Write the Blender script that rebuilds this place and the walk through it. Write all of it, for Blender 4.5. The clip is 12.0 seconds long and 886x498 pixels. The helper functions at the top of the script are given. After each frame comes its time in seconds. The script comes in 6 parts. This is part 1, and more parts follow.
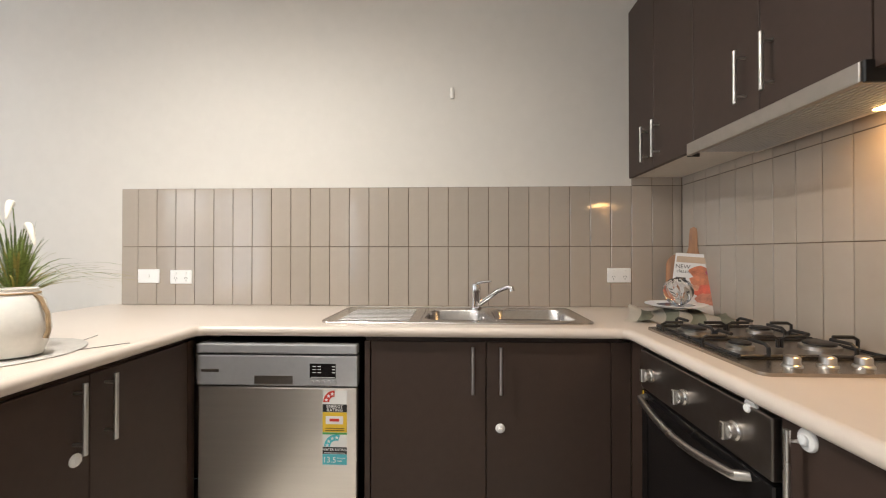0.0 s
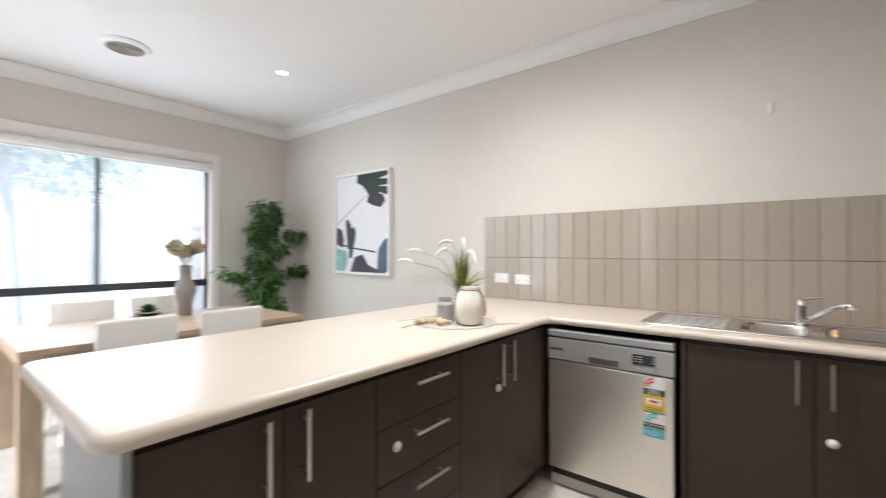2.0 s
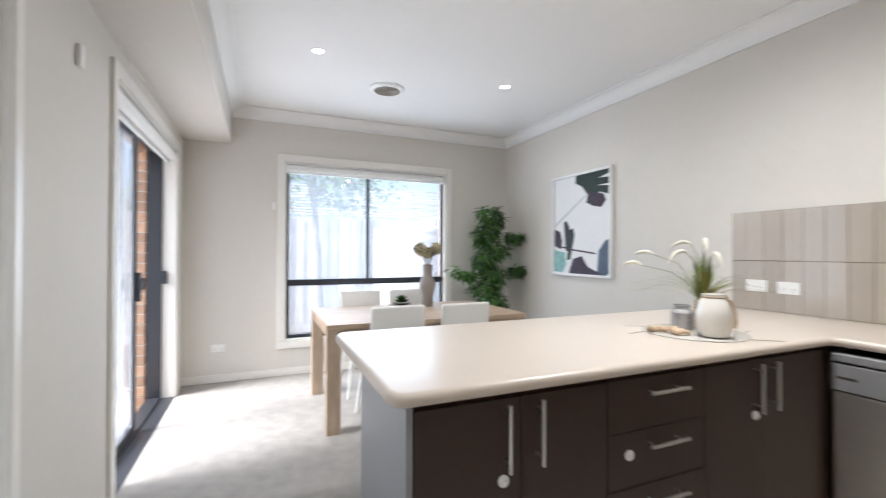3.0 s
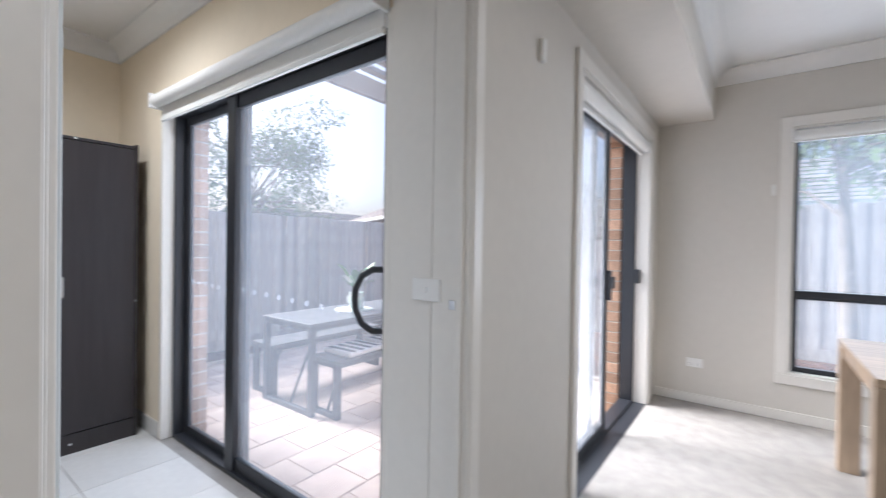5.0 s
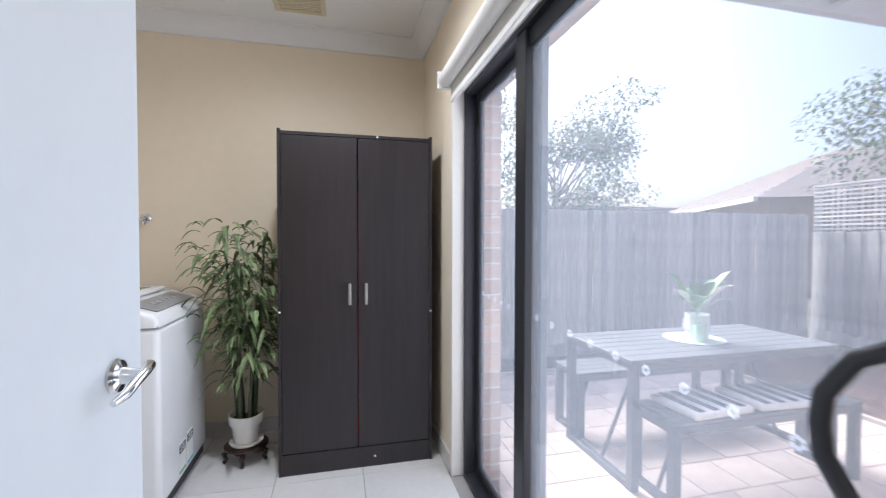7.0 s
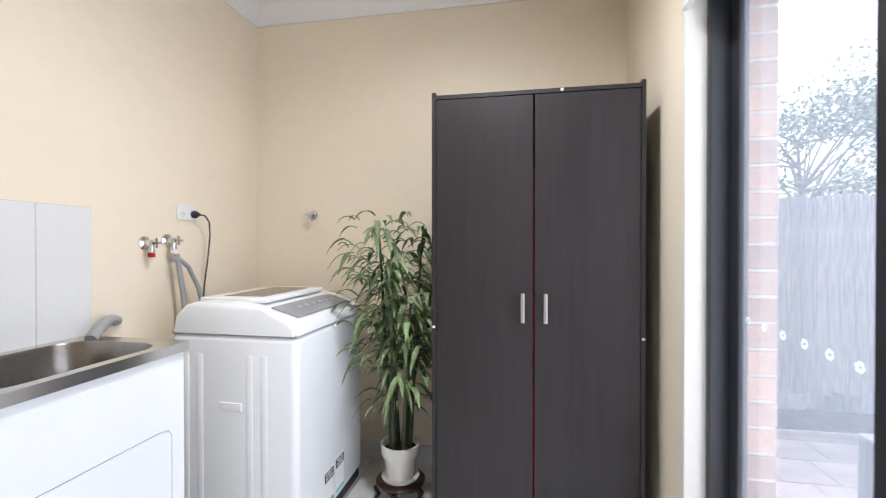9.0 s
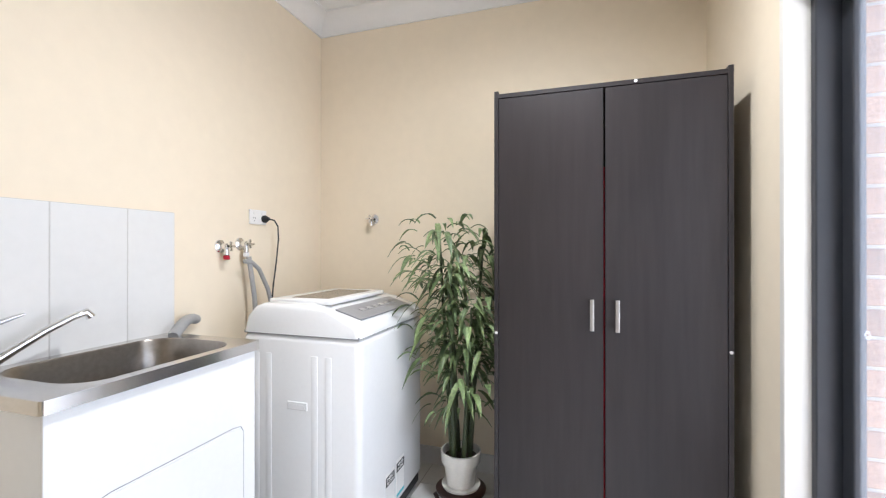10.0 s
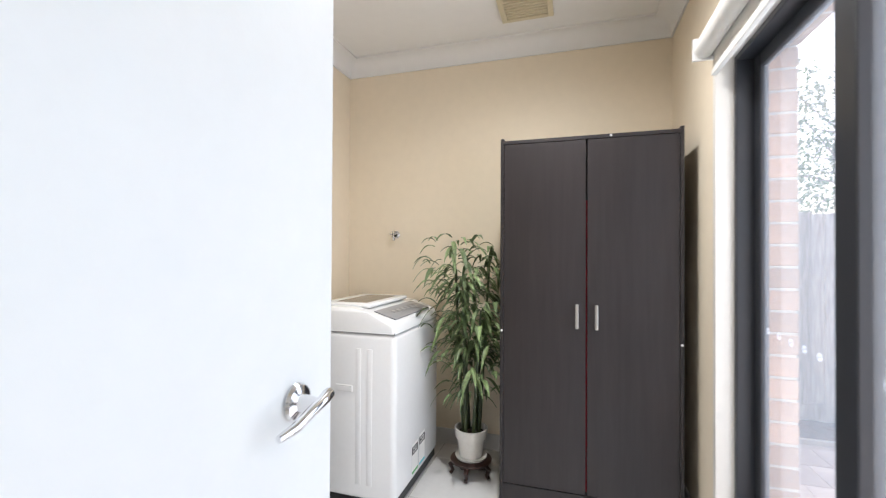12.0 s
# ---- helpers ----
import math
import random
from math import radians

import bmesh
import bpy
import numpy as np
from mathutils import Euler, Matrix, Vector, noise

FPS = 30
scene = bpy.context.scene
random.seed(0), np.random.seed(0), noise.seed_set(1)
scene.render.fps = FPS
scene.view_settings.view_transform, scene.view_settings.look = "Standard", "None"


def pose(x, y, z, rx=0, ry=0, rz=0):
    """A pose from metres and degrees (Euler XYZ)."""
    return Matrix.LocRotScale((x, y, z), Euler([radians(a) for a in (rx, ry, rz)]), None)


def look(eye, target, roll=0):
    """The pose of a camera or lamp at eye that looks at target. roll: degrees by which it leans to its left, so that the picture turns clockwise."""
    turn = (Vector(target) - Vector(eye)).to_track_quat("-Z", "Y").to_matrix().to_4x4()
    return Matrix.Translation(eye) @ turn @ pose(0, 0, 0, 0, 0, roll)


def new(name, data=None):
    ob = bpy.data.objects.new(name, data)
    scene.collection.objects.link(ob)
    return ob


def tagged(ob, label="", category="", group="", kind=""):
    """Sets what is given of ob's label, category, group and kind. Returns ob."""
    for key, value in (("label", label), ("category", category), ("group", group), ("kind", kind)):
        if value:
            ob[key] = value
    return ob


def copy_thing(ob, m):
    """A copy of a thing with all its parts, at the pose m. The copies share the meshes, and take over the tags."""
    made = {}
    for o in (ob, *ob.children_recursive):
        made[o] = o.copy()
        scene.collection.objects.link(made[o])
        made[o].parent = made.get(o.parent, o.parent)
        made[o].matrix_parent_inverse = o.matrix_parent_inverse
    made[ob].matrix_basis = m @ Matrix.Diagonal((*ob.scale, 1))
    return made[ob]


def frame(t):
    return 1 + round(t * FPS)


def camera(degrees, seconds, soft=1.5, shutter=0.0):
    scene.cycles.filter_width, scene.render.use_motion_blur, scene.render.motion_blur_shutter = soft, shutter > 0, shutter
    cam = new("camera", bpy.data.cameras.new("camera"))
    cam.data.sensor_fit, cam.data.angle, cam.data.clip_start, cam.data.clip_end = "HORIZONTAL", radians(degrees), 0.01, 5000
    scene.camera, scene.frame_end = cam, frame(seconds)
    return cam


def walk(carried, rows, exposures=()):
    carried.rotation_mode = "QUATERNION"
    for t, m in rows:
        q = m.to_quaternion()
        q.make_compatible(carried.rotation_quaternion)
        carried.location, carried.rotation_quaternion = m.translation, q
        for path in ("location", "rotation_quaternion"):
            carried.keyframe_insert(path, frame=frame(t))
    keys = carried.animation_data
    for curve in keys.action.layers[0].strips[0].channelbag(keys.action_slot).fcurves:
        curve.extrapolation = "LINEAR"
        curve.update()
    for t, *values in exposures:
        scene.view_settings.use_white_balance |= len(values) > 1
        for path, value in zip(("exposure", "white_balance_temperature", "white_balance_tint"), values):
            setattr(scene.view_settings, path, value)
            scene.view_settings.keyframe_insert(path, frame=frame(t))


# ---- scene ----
cam = camera(92.7, 12.0, soft=1.1, shutter=0.45)
PATH = [
    (0, (0.091, -0.059, 1.172), (0.01, 1.939, 1.189), -0.0),
    (0.5, (0.075, -0.178, 1.194), (-0.03, 1.82, 1.211), 0.0),
    (1, (0.057, -0.341, 1.218), (-0.252, 1.635, 1.234), -0.0),
    (1.5, (0.072, -0.512, 1.238), (-0.701, 1.333, 1.247), 0.0),
    (2, (0.082, -0.642, 1.245), (-1.163, 0.923, 1.257), 0.1),
    (2.5, (0.122, -0.718, 1.247), (-1.462, 0.503, 1.26), 0.2),
    (2.7, (0.127, -0.747, 1.246), (-1.571, 0.31, 1.261), 0.2),
    (4.3, (-0.259, -0.508, 1.27), (-2.183, -1.054, 1.259), 0.8),
    (4.5, (-0.308, -0.541, 1.269), (-2.158, -1.3, 1.255), 1.0),
    (5, (-0.444, -0.703, 1.256), (-2.048, -1.897, 1.236), 0.9),
    (5.5, (-0.583, -0.903, 1.255), (-1.933, -2.378, 1.229), 1.0),
    (6, (-0.758, -1.113, 1.27), (-1.78, -2.832, 1.232), 0.4),
    (6.5, (-0.855, -1.305, 1.273), (-1.583, -3.167, 1.229), 0.3),
    (7, (-0.933, -1.519, 1.278), (-1.409, -3.461, 1.232), 0.1),
    (7.5, (-0.992, -1.72, 1.266), (-1.231, -3.705, 1.223), -0.1),
    (7.7, (-1.004, -1.801, 1.263), (-1.141, -3.796, 1.219), -0.1),
    (9.5, (-0.954, -2.202, 1.219), (-0.463, -4.141, 1.218), -0.0),
    (10, (-0.936, -2.202, 1.222), (-0.329, -4.107, 1.226), 0.0),
    (10.5, (-0.932, -2.204, 1.224), (-0.259, -4.087, 1.228), 0.1),
    (11, (-0.933, -2.152, 1.237), (-0.248, -4.031, 1.243), 0.1),
    (11.5, (-0.943, -1.981, 1.267), (-0.268, -3.864, 1.273), 0.2),
    (12, (-0.974, -1.748, 1.28), (-0.381, -3.658, 1.298), 0.3),
]
EXPOSURES = [(0, 1.6, 6250, 10), (1.5, 1.65, 6100, 10), (2.1, 1.55, 5900, 9), (2.7, 1.42, 5780, 9), (4.4, 1.12, 5700, 10), (5.0, 0.96, 5680, 11), (5.7, 0.95, 5680, 12), (7.5, 1.05, 5750, 12), (9.5, 1.52, 5850, 11), (11, 1.58, 5900, 11), (12, 1.4, 6120, 11)]
walk(cam, [(t, look(eye, target, roll)) for t, eye, target, roll in PATH], EXPOSURES)

ZC, GR = 2.65, -0.14                            # ceiling, paving outside
# ---- world, sun and daylight ----
world = bpy.data.worlds.new("sky")
scene.world = world
world.use_nodes = True
wn = world.node_tree.nodes
sky = wn.new("ShaderNodeTexSky")
sky.sky_type, sky.sun_disc = "NISHITA", False
sky.sun_elevation, sky.sun_rotation = radians(42), radians(169)
sky.air_density, sky.dust_density, sky.ozone_density = 0.8, 6.0, 0.6
world.node_tree.links.new(sky.outputs[0], wn["Background"].inputs[0])
wn["Background"].inputs[1].default_value = 0.15


def lamp(name, kind, m, energy, color=(1, 1, 1), size=None, size_y=None, angle=None, spot=None):
    data = bpy.data.lights.new(name, kind)
    data.energy, data.color = energy, color
    if kind == "AREA":
        data.shape, data.size, data.size_y = "RECTANGLE", size, size_y
    if kind == "SUN":
        data.angle = radians(angle)
    if kind in ("SPOT", "POINT"):
        data.shadow_soft_size = size
    if kind == "SPOT":
        data.spot_size, data.spot_blend = radians(spot), 1.0
    ob = new(name, data)
    ob.matrix_world = m
    return ob


lamp("sun", "SUN", look((1.2, -6, 5.5), (0, 0, 0)), 4.4, (1.0, 0.96, 0.90), angle=24)
# sky light through the real openings
lamp("window_light", "AREA", look((-4.70, 0.37, 1.25), (0, 0.37, 1.1)), 14, (0.86, 0.93, 1.0), 1.7, 1.6)
lamp("slider_light_dining", "AREA", look((-3.31, -1.75, 1.1), (-3.31, 0, 1.0)), 5, (0.86, 0.93, 1.0), 1.8, 1.9)
lamp("slider_light_laundry", "AREA", look((-1.85, -2.76, 1.1), (0, -2.76, 1.0)), 10, (0.88, 0.94, 1.0), 1.75, 1.9)
# dining pair known, kitchen pair inferred; last two are unseen, added as fill
DOWNLIGHTS_AND_FILLS = [(-2.94, -0.37), (-2.97, 1.16), (-0.2, 0.85), (-0.95, 0.8), (-0.5, -0.85), (-0.78, -3.3)]
for dx, dy in DOWNLIGHTS_AND_FILLS:
    lamp("downlight_and_fill_bulb", "SPOT", look((dx, dy, ZC - 0.02), (dx, dy, 0)), 9 if dx < -2 else 45 if dy < -2 else 5 if dy < 0 else 9 if dx > -0.5 else 58, (1.0, 0.97, 0.92) if dy < -2 else (1.0, 0.94, 0.85), 0.05, spot=168 if dy < 0 else 174)

# ---- materials ----
MATS = {}


def mat(name, color, rough=0.5, metal=0.0, vary=0.05, scale=8.0, bump=0.0, bump_scale=60.0, spread=None, coat=0.0, per_object=0.0, emit=None, stretch=(1, 1, 1), spec=0.5):
    """Procedural surface: base colour varied at two scales, roughness variation and fine relief."""
    m = bpy.data.materials.new(name)
    m.use_nodes = True
    n, l = m.node_tree.nodes, m.node_tree.links
    b = n["Principled BSDF"]
    b.inputs["Roughness"].default_value, b.inputs["Metallic"].default_value = rough, metal
    b.inputs["Coat Weight"].default_value = coat
    b.inputs["Specular IOR Level"].default_value = spec
    co = n.new("ShaderNodeTexCoord")
    mp = n.new("ShaderNodeMapping")
    mp.inputs["Scale"].default_value = stretch
    l.new(co.outputs["Object"], mp.inputs["Vector"])
    big, fine = n.new("ShaderNodeTexNoise"), n.new("ShaderNodeTexNoise")
    big.inputs["Scale"].default_value, fine.inputs["Scale"].default_value = scale * 0.25, scale * 6
    big.inputs["Detail"].default_value, fine.inputs["Detail"].default_value = 4, 3
    l.new(mp.outputs[0], big.inputs["Vector"]), l.new(mp.outputs[0], fine.inputs["Vector"])
    mean = n.new("ShaderNodeMix")
    mean.data_type = "FLOAT"
    mean.inputs[0].default_value = 0.45
    l.new(big.outputs[0], mean.inputs[2]), l.new(fine.outputs[0], mean.inputs[3])
    ramp = n.new("ShaderNodeValToRGB")
    dark = spread or tuple(max(0, c * (1 - 2.2 * vary)) for c in color)
    lite = tuple(min(1, c * (1 + 1.2 * vary)) for c in color)
    ramp.color_ramp.elements[0].position, ramp.color_ramp.elements[1].position = 0.32, 0.68
    ramp.color_ramp.elements[0].color, ramp.color_ramp.elements[1].color = (*dark, 1), (*lite, 1)
    l.new(mean.outputs[0], ramp.inputs[0])
    out = ramp.outputs[0]
    if per_object:
        info, hsv = n.new("ShaderNodeObjectInfo"), n.new("ShaderNodeHueSaturation")
        mr = n.new("ShaderNodeMapRange")
        mr.inputs[3].default_value, mr.inputs[4].default_value = 1 - per_object, 1 + per_object
        l.new(info.outputs["Random"], mr.inputs[0]), l.new(mr.outputs[0], hsv.inputs["Value"])
        l.new(out, hsv.inputs["Color"])
        out = hsv.outputs[0]
    l.new(out, b.inputs["Base Color"])
    rr = n.new("ShaderNodeMapRange")
    rr.inputs[3].default_value, rr.inputs[4].default_value = max(0, rough - min(0.05, vary * 0.7)), min(1, rough + min(0.05, vary * 0.7))
    l.new(big.outputs[0], rr.inputs[0]), l.new(rr.outputs[0], b.inputs["Roughness"])
    if bump:
        bt, bn = n.new("ShaderNodeTexNoise"), n.new("ShaderNodeBump")
        bt.inputs["Scale"].default_value, bt.inputs["Detail"].default_value = bump_scale, 4
        bn.inputs["Strength"].default_value, bn.inputs["Distance"].default_value = bump, 0.004
        l.new(mp.outputs[0], bt.inputs["Vector"]), l.new(bt.outputs[0], bn.inputs["Height"]), l.new(bn.outputs[0], b.inputs["Normal"])
    if emit:
        b.inputs["Emission Color"].default_value, b.inputs["Emission Strength"].default_value = (*emit[:3], 1), emit[3]
    MATS[name] = m
    return m


def glass_mat(name, tint=(1, 1, 1), rough=0.0, haze=0.09):
    """Clear pane under a white veil: glare haze imitated on windows, frosting on stickers."""
    m = bpy.data.materials.new(name)
    m.use_nodes = True
    n, l = m.node_tree.nodes, m.node_tree.links
    n.remove(n["Principled BSDF"])
    tr, gl, mx, lw, pw = n.new("ShaderNodeBsdfTransparent"), n.new("ShaderNodeBsdfGlossy"), n.new("ShaderNodeMixShader"), n.new("ShaderNodeLayerWeight"), n.new("ShaderNodeMath")
    tr.inputs[0].default_value = (*tint, 1)
    gl.inputs["Roughness"].default_value = rough
    pw.operation, pw.inputs[1].default_value = "POWER", 4.0
    sc = n.new("ShaderNodeMath")
    sc.operation, sc.inputs[1].default_value, sc.inputs[2].default_value = "MULTIPLY_ADD", 0.6, 0.03
    l.new(lw.outputs["Facing"], pw.inputs[0]), l.new(pw.outputs[0], sc.inputs[0]), l.new(sc.outputs[0], mx.inputs[0])
    l.new(tr.outputs[0], mx.inputs[1]), l.new(gl.outputs[0], mx.inputs[2])
    veil, veil_mix = n.new("ShaderNodeBsdfTranslucent"), n.new("ShaderNodeMixShader")
    veil.inputs[0].default_value = (0.9, 0.94, 1.0, 1)
    veil_mix.inputs[0].default_value = haze
    l.new(mx.outputs[0], veil_mix.inputs[1]), l.new(veil.outputs[0], veil_mix.inputs[2])
    l.new(veil_mix.outputs[0], n["Material Output"].inputs[0])
    return m


wall_paint = mat("greige_wall_paint", (0.66, 0.625, 0.57), 0.75, vary=0.015, scale=3, bump=0.05, bump_scale=220)
cream_paint = mat("cream_wall_paint", (0.84, 0.735, 0.575), 0.75, vary=0.015, scale=3, bump=0.05, bump_scale=220)
ceil_paint = mat("white_ceiling_paint", (0.82, 0.81, 0.79), 0.85, vary=0.01, scale=3)
trim_paint = mat("white_gloss_trim_paint", (0.78, 0.75, 0.70), 0.35, vary=0.015, scale=5)
door_paint = mat("white_door_paint", (0.71, 0.735, 0.735), 0.4, vary=0.01, scale=5, bump=0.03, bump_scale=120)
white_plastic = mat("white_plastic", (0.84, 0.83, 0.81), 0.3, vary=0.01)
carpet_mat = mat("pale_grey_carpet", (0.40, 0.375, 0.345), 0.95, vary=0.10, scale=40, bump=0.9, bump_scale=420)
tile_floor = mat("cream_floor_tile", (0.66, 0.62, 0.56), 0.22, vary=0.03, scale=4, per_object=0.03)
white_tile_floor = mat("white_floor_tile", (0.72, 0.71, 0.69), 0.25, vary=0.03, scale=4, per_object=0.03)
grout_mat = mat("grey_grout", (0.36, 0.34, 0.32), 0.9, vary=0.08, scale=30)
dark_alu = mat("charcoal_aluminium", (0.026, 0.028, 0.034), 0.4, metal=0.0, vary=0.05)
brick_mat = mat("red_brown_brick", (0.47, 0.30, 0.205), 0.85, vary=0.2, scale=22, bump=0.6, bump_scale=90, per_object=0.28)
mortar_mat = mat("pale_mortar", (0.50, 0.46, 0.40), 0.95, vary=0.1, scale=30, bump=0.4)
glass = glass_mat("window_glass")
sticker_film = glass_mat("frosted_white_film", haze=0.35)


# ---- mesh helpers ----
def part(name, bm, material, parent=None, label="", smooth=False):
    me = bpy.data.meshes.new(name)
    bmesh.ops.recalc_face_normals(bm, faces=bm.faces)
    bm.to_mesh(me)
    bm.free()
    if smooth:
        for p in me.polygons:
            p.use_smooth = True
        me.set_sharp_from_angle(angle=radians(38))
    for one in material if isinstance(material, (list, tuple)) else [material]:
        me.materials.append(one)
    ob = new(name, me)
    if parent is not None:
        ob.parent = parent
    if label:
        ob["label"] = label
    return ob


def thing(name, m, label, category, group="", kind=""):
    ob = new(name)
    ob.empty_display_size = 0.1
    ob.matrix_basis = m
    return tagged(ob, label, category, group, kind)


def box(bm, x0, x1, y0, y1, z0, z1, bevel=0.0, seg=2):
    a = Matrix.Translation(((x0 + x1) / 2, (y0 + y1) / 2, (z0 + z1) / 2)) @ Matrix.Diagonal((abs(x1 - x0), abs(y1 - y0), abs(z1 - z0), 1))
    vs = bmesh.ops.create_cube(bm, size=1, matrix=a)["verts"]
    if bevel:
        es = {e for v in vs for e in v.link_edges}
        bmesh.ops.bevel(bm, geom=list(es), offset=bevel, segments=seg, affect="EDGES", profile=0.5)
    return bm


def boxes(*args, bevel=0.0, seg=2):
    bm = bmesh.new()
    for a in args:
        box(bm, *a, bevel=bevel, seg=seg)
    return bm


def sweep(bm, pts, r, seg=8, cap=True):
    """Round tube along pts; r one radius or one for each point."""
    pts = [Vector(p) for p in pts]
    rs = r if isinstance(r, (list, tuple)) else [r] * len(pts)
    rings, side = [], None
    for i, p in enumerate(pts):
        d = (pts[min(i + 1, len(pts) - 1)] - pts[max(i - 1, 0)]).normalized()
        if side is None:
            side = d.orthogonal().normalized()
        side = (side - d * side.dot(d)).normalized()
        up = d.cross(side)
        rings.append([bm.verts.new(p + (side * math.cos(2 * math.pi * k / seg) + up * math.sin(2 * math.pi * k / seg)) * rs[i]) for k in range(seg)])
    for a, b in zip(rings, rings[1:]):
        for k in range(seg):
            bm.faces.new((a[k], a[(k + 1) % seg], b[(k + 1) % seg], b[k]))
    if cap:
        bm.faces.new(rings[0][::-1]), bm.faces.new(rings[-1])
    return bm


def tube(pts, r, seg=8):
    return sweep(bmesh.new(), pts, r, seg)


def lathe(bm, prof, c=(0, 0, 0), seg=28, m=None):
    """Turned body from (radius, height) pairs."""
    rings = []
    for r, z in prof:
        rings.append([bm.verts.new((c[0] + max(r, 1e-4) * math.cos(2 * math.pi * k / seg), c[1] + max(r, 1e-4) * math.sin(2 * math.pi * k / seg), c[2] + z)) for k in range(seg)])
    for a, b in zip(rings, rings[1:]):
        for k in range(seg):
            bm.faces.new((a[k], a[(k + 1) % seg], b[(k + 1) % seg], b[k]))
    bm.faces.new(rings[0][::-1]), bm.faces.new(rings[-1])
    if m is not None:
        bmesh.ops.transform(bm, matrix=m, verts=[v for ring in rings for v in ring])
    return bm


def turned(prof, c=(0, 0, 0), seg=28, m=None):
    return lathe(bmesh.new(), prof, c, seg, m)


def prism(bm, poly, axis, a, b):
    """Extrudes a closed outline: axis 'x' takes (y, z) pairs, 'y' (x, z), 'z' (x, y)."""
    put = {"x": lambda p, s: (s, p[0], p[1]), "y": lambda p, s: (p[0], s, p[1]), "z": lambda p, s: (p[0], p[1], s)}[axis]
    u, v = [bm.verts.new(put(p, a)) for p in poly], [bm.verts.new(put(p, b)) for p in poly]
    bm.faces.new(u), bm.faces.new(v[::-1])
    for i in range(len(poly)):
        j = (i + 1) % len(poly)
        bm.faces.new((u[i], v[i], v[j], u[j]))
    return bm


def wall(name, axis, p0, p1, a0, a1, z0, z1, holes, material):
    """Wall of thickness p0..p1 along an axis from a0 to a1, with holes (b0, b1, zb, zt)."""
    bm = bmesh.new()
    put = (lambda s, e, l, h: box(bm, p0, p1, s, e, l, h)) if axis == "y" else (lambda s, e, l, h: box(bm, s, e, p0, p1, l, h))
    at = a0
    for b0, b1, zb, zt in sorted(holes):
        put(at, b0, z0, z1)
        if zb > z0:
            put(b0, b1, z0, zb)
        put(b0, b1, zt, z1)
        at = b1
    put(at, a1, z0, z1)
    return tagged(part(name, bm, material), kind="structure")


# ---- the rooms ----
XW, XE, YN, YS = -4.45, 1.20, 2.09, -1.40       # dining and kitchen
LW, LE, LN, LS = -1.52, 0.594, -1.51, -4.49      # laundry
wall("wall_north", "x", YN, YN + 0.12, XW - 0.12, XE + 0.12, 0, ZC, [], wall_paint)
wall("wall_east", "y", XE, XE + 0.12, LN, YN, 0, ZC, [], wall_paint)
wall("wall_west", "y", XW - 0.1, XW, YS, YN, 0, ZC, [(-0.51, 1.26, 0.345, 2.155)], wall_paint)
wall("wall_south", "x", LN + 0.003, YS, XW - 0.1, XE, 0, ZC, [(-4.15, -2.47, 0.0, 2.12), (-1.525, -0.555, 0.0, 2.07)], wall_paint)
wall("laundry_wall_north", "x", LN - 0.004, LN + 0.003, LW - 0.006, LE, 0, ZC, [(-1.52, -0.555, 0.0, 2.07)], cream_paint)
wall("laundry_wall_west", "y", LW - 0.1, LW, LS - 0.1, LN - 0.004, 0, ZC, [(-3.705, -1.745, 0.0, 2.08)], cream_paint)
tagged(part("jamb_panel", boxes((LW, LW + 0.006, -1.73, LN - 0.034, 0, 2.12)), trim_paint), kind="structure")
wall("laundry_wall_south", "x", LS - 0.1, LS, LW, LE + 0.1, 0, ZC, [], cream_paint)
wall("laundry_wall_east", "y", LE, LE + 0.1, LS, LN - 0.004, 0, ZC, [], cream_paint)
tagged(part("wall_kitchen_nib", boxes((0.645, XE, 0.36, 0.467, 0, ZC)), wall_paint), kind="structure")
tagged(part("ceiling", boxes((XW - 0.1, XE + 0.1, LN, YN + 0.1, ZC, ZC + 0.1)), ceil_paint), kind="structure")
tagged(part("laundry_ceiling", boxes((LW - 0.1, LE + 0.1, LS - 0.1, LN, ZC, ZC + 0.1)), ceil_paint), kind="structure")
tagged(part("bulkhead", boxes((XW, XE, YS, -1.0, 2.29, ZC)), wall_paint), kind="structure")
tagged(part("floor_carpet", boxes((XW - 0.1, -1.44, YS, YN, -0.1, 0.0)), carpet_mat), kind="structure")
tagged(part("floor_kitchen", boxes((-1.44, XE, YS, YN, -0.1, -0.003)), grout_mat), kind="structure")
tagged(part("floor_laundry", boxes((LW - 0.1, LE + 0.1, LS - 0.1, YS, -0.1, -0.003)), grout_mat), kind="structure")


def cornice(name, runs, material, s=0.105):
    """Coved cornice: runs are (axis, wall position, direction into the room, start, end)."""
    bm = bmesh.new()
    for axis, w, d, a, b in runs:
        poly = [(0, 0), (0, -s), (0.012, -s)] + [(0.012 + (s - 0.024) * (1 - math.cos(i * math.pi / 16)), -s + 0.012 + (s - 0.024) * math.sin(i * math.pi / 16)) for i in range(9)] + [(s, -0.012), (s, 0)]
        prism(bm, [(w + d * u, ZC - 0.001 + v) for u, v in poly], axis, a, b)
    return tagged(part(name, bm, material, smooth=True), kind="structure")


cornice("cornice", [("x", YN - 0.001, -1, XW, XE), ("y", XW + 0.001, 1, -1.0, YN), ("y", XE - 0.001, -1, 0.467, YN), ("x", -0.999, 1, XW, XE)], ceil_paint, 0.105)
cornice("laundry_cornice", [("x", LS + 0.001, 1, LW, LE), ("y", LW + 0.001, 1, LS, LN), ("y", LE - 0.001, -1, LS, LN), ("x", LN - 0.005, -1, LW, LE)], ceil_paint)
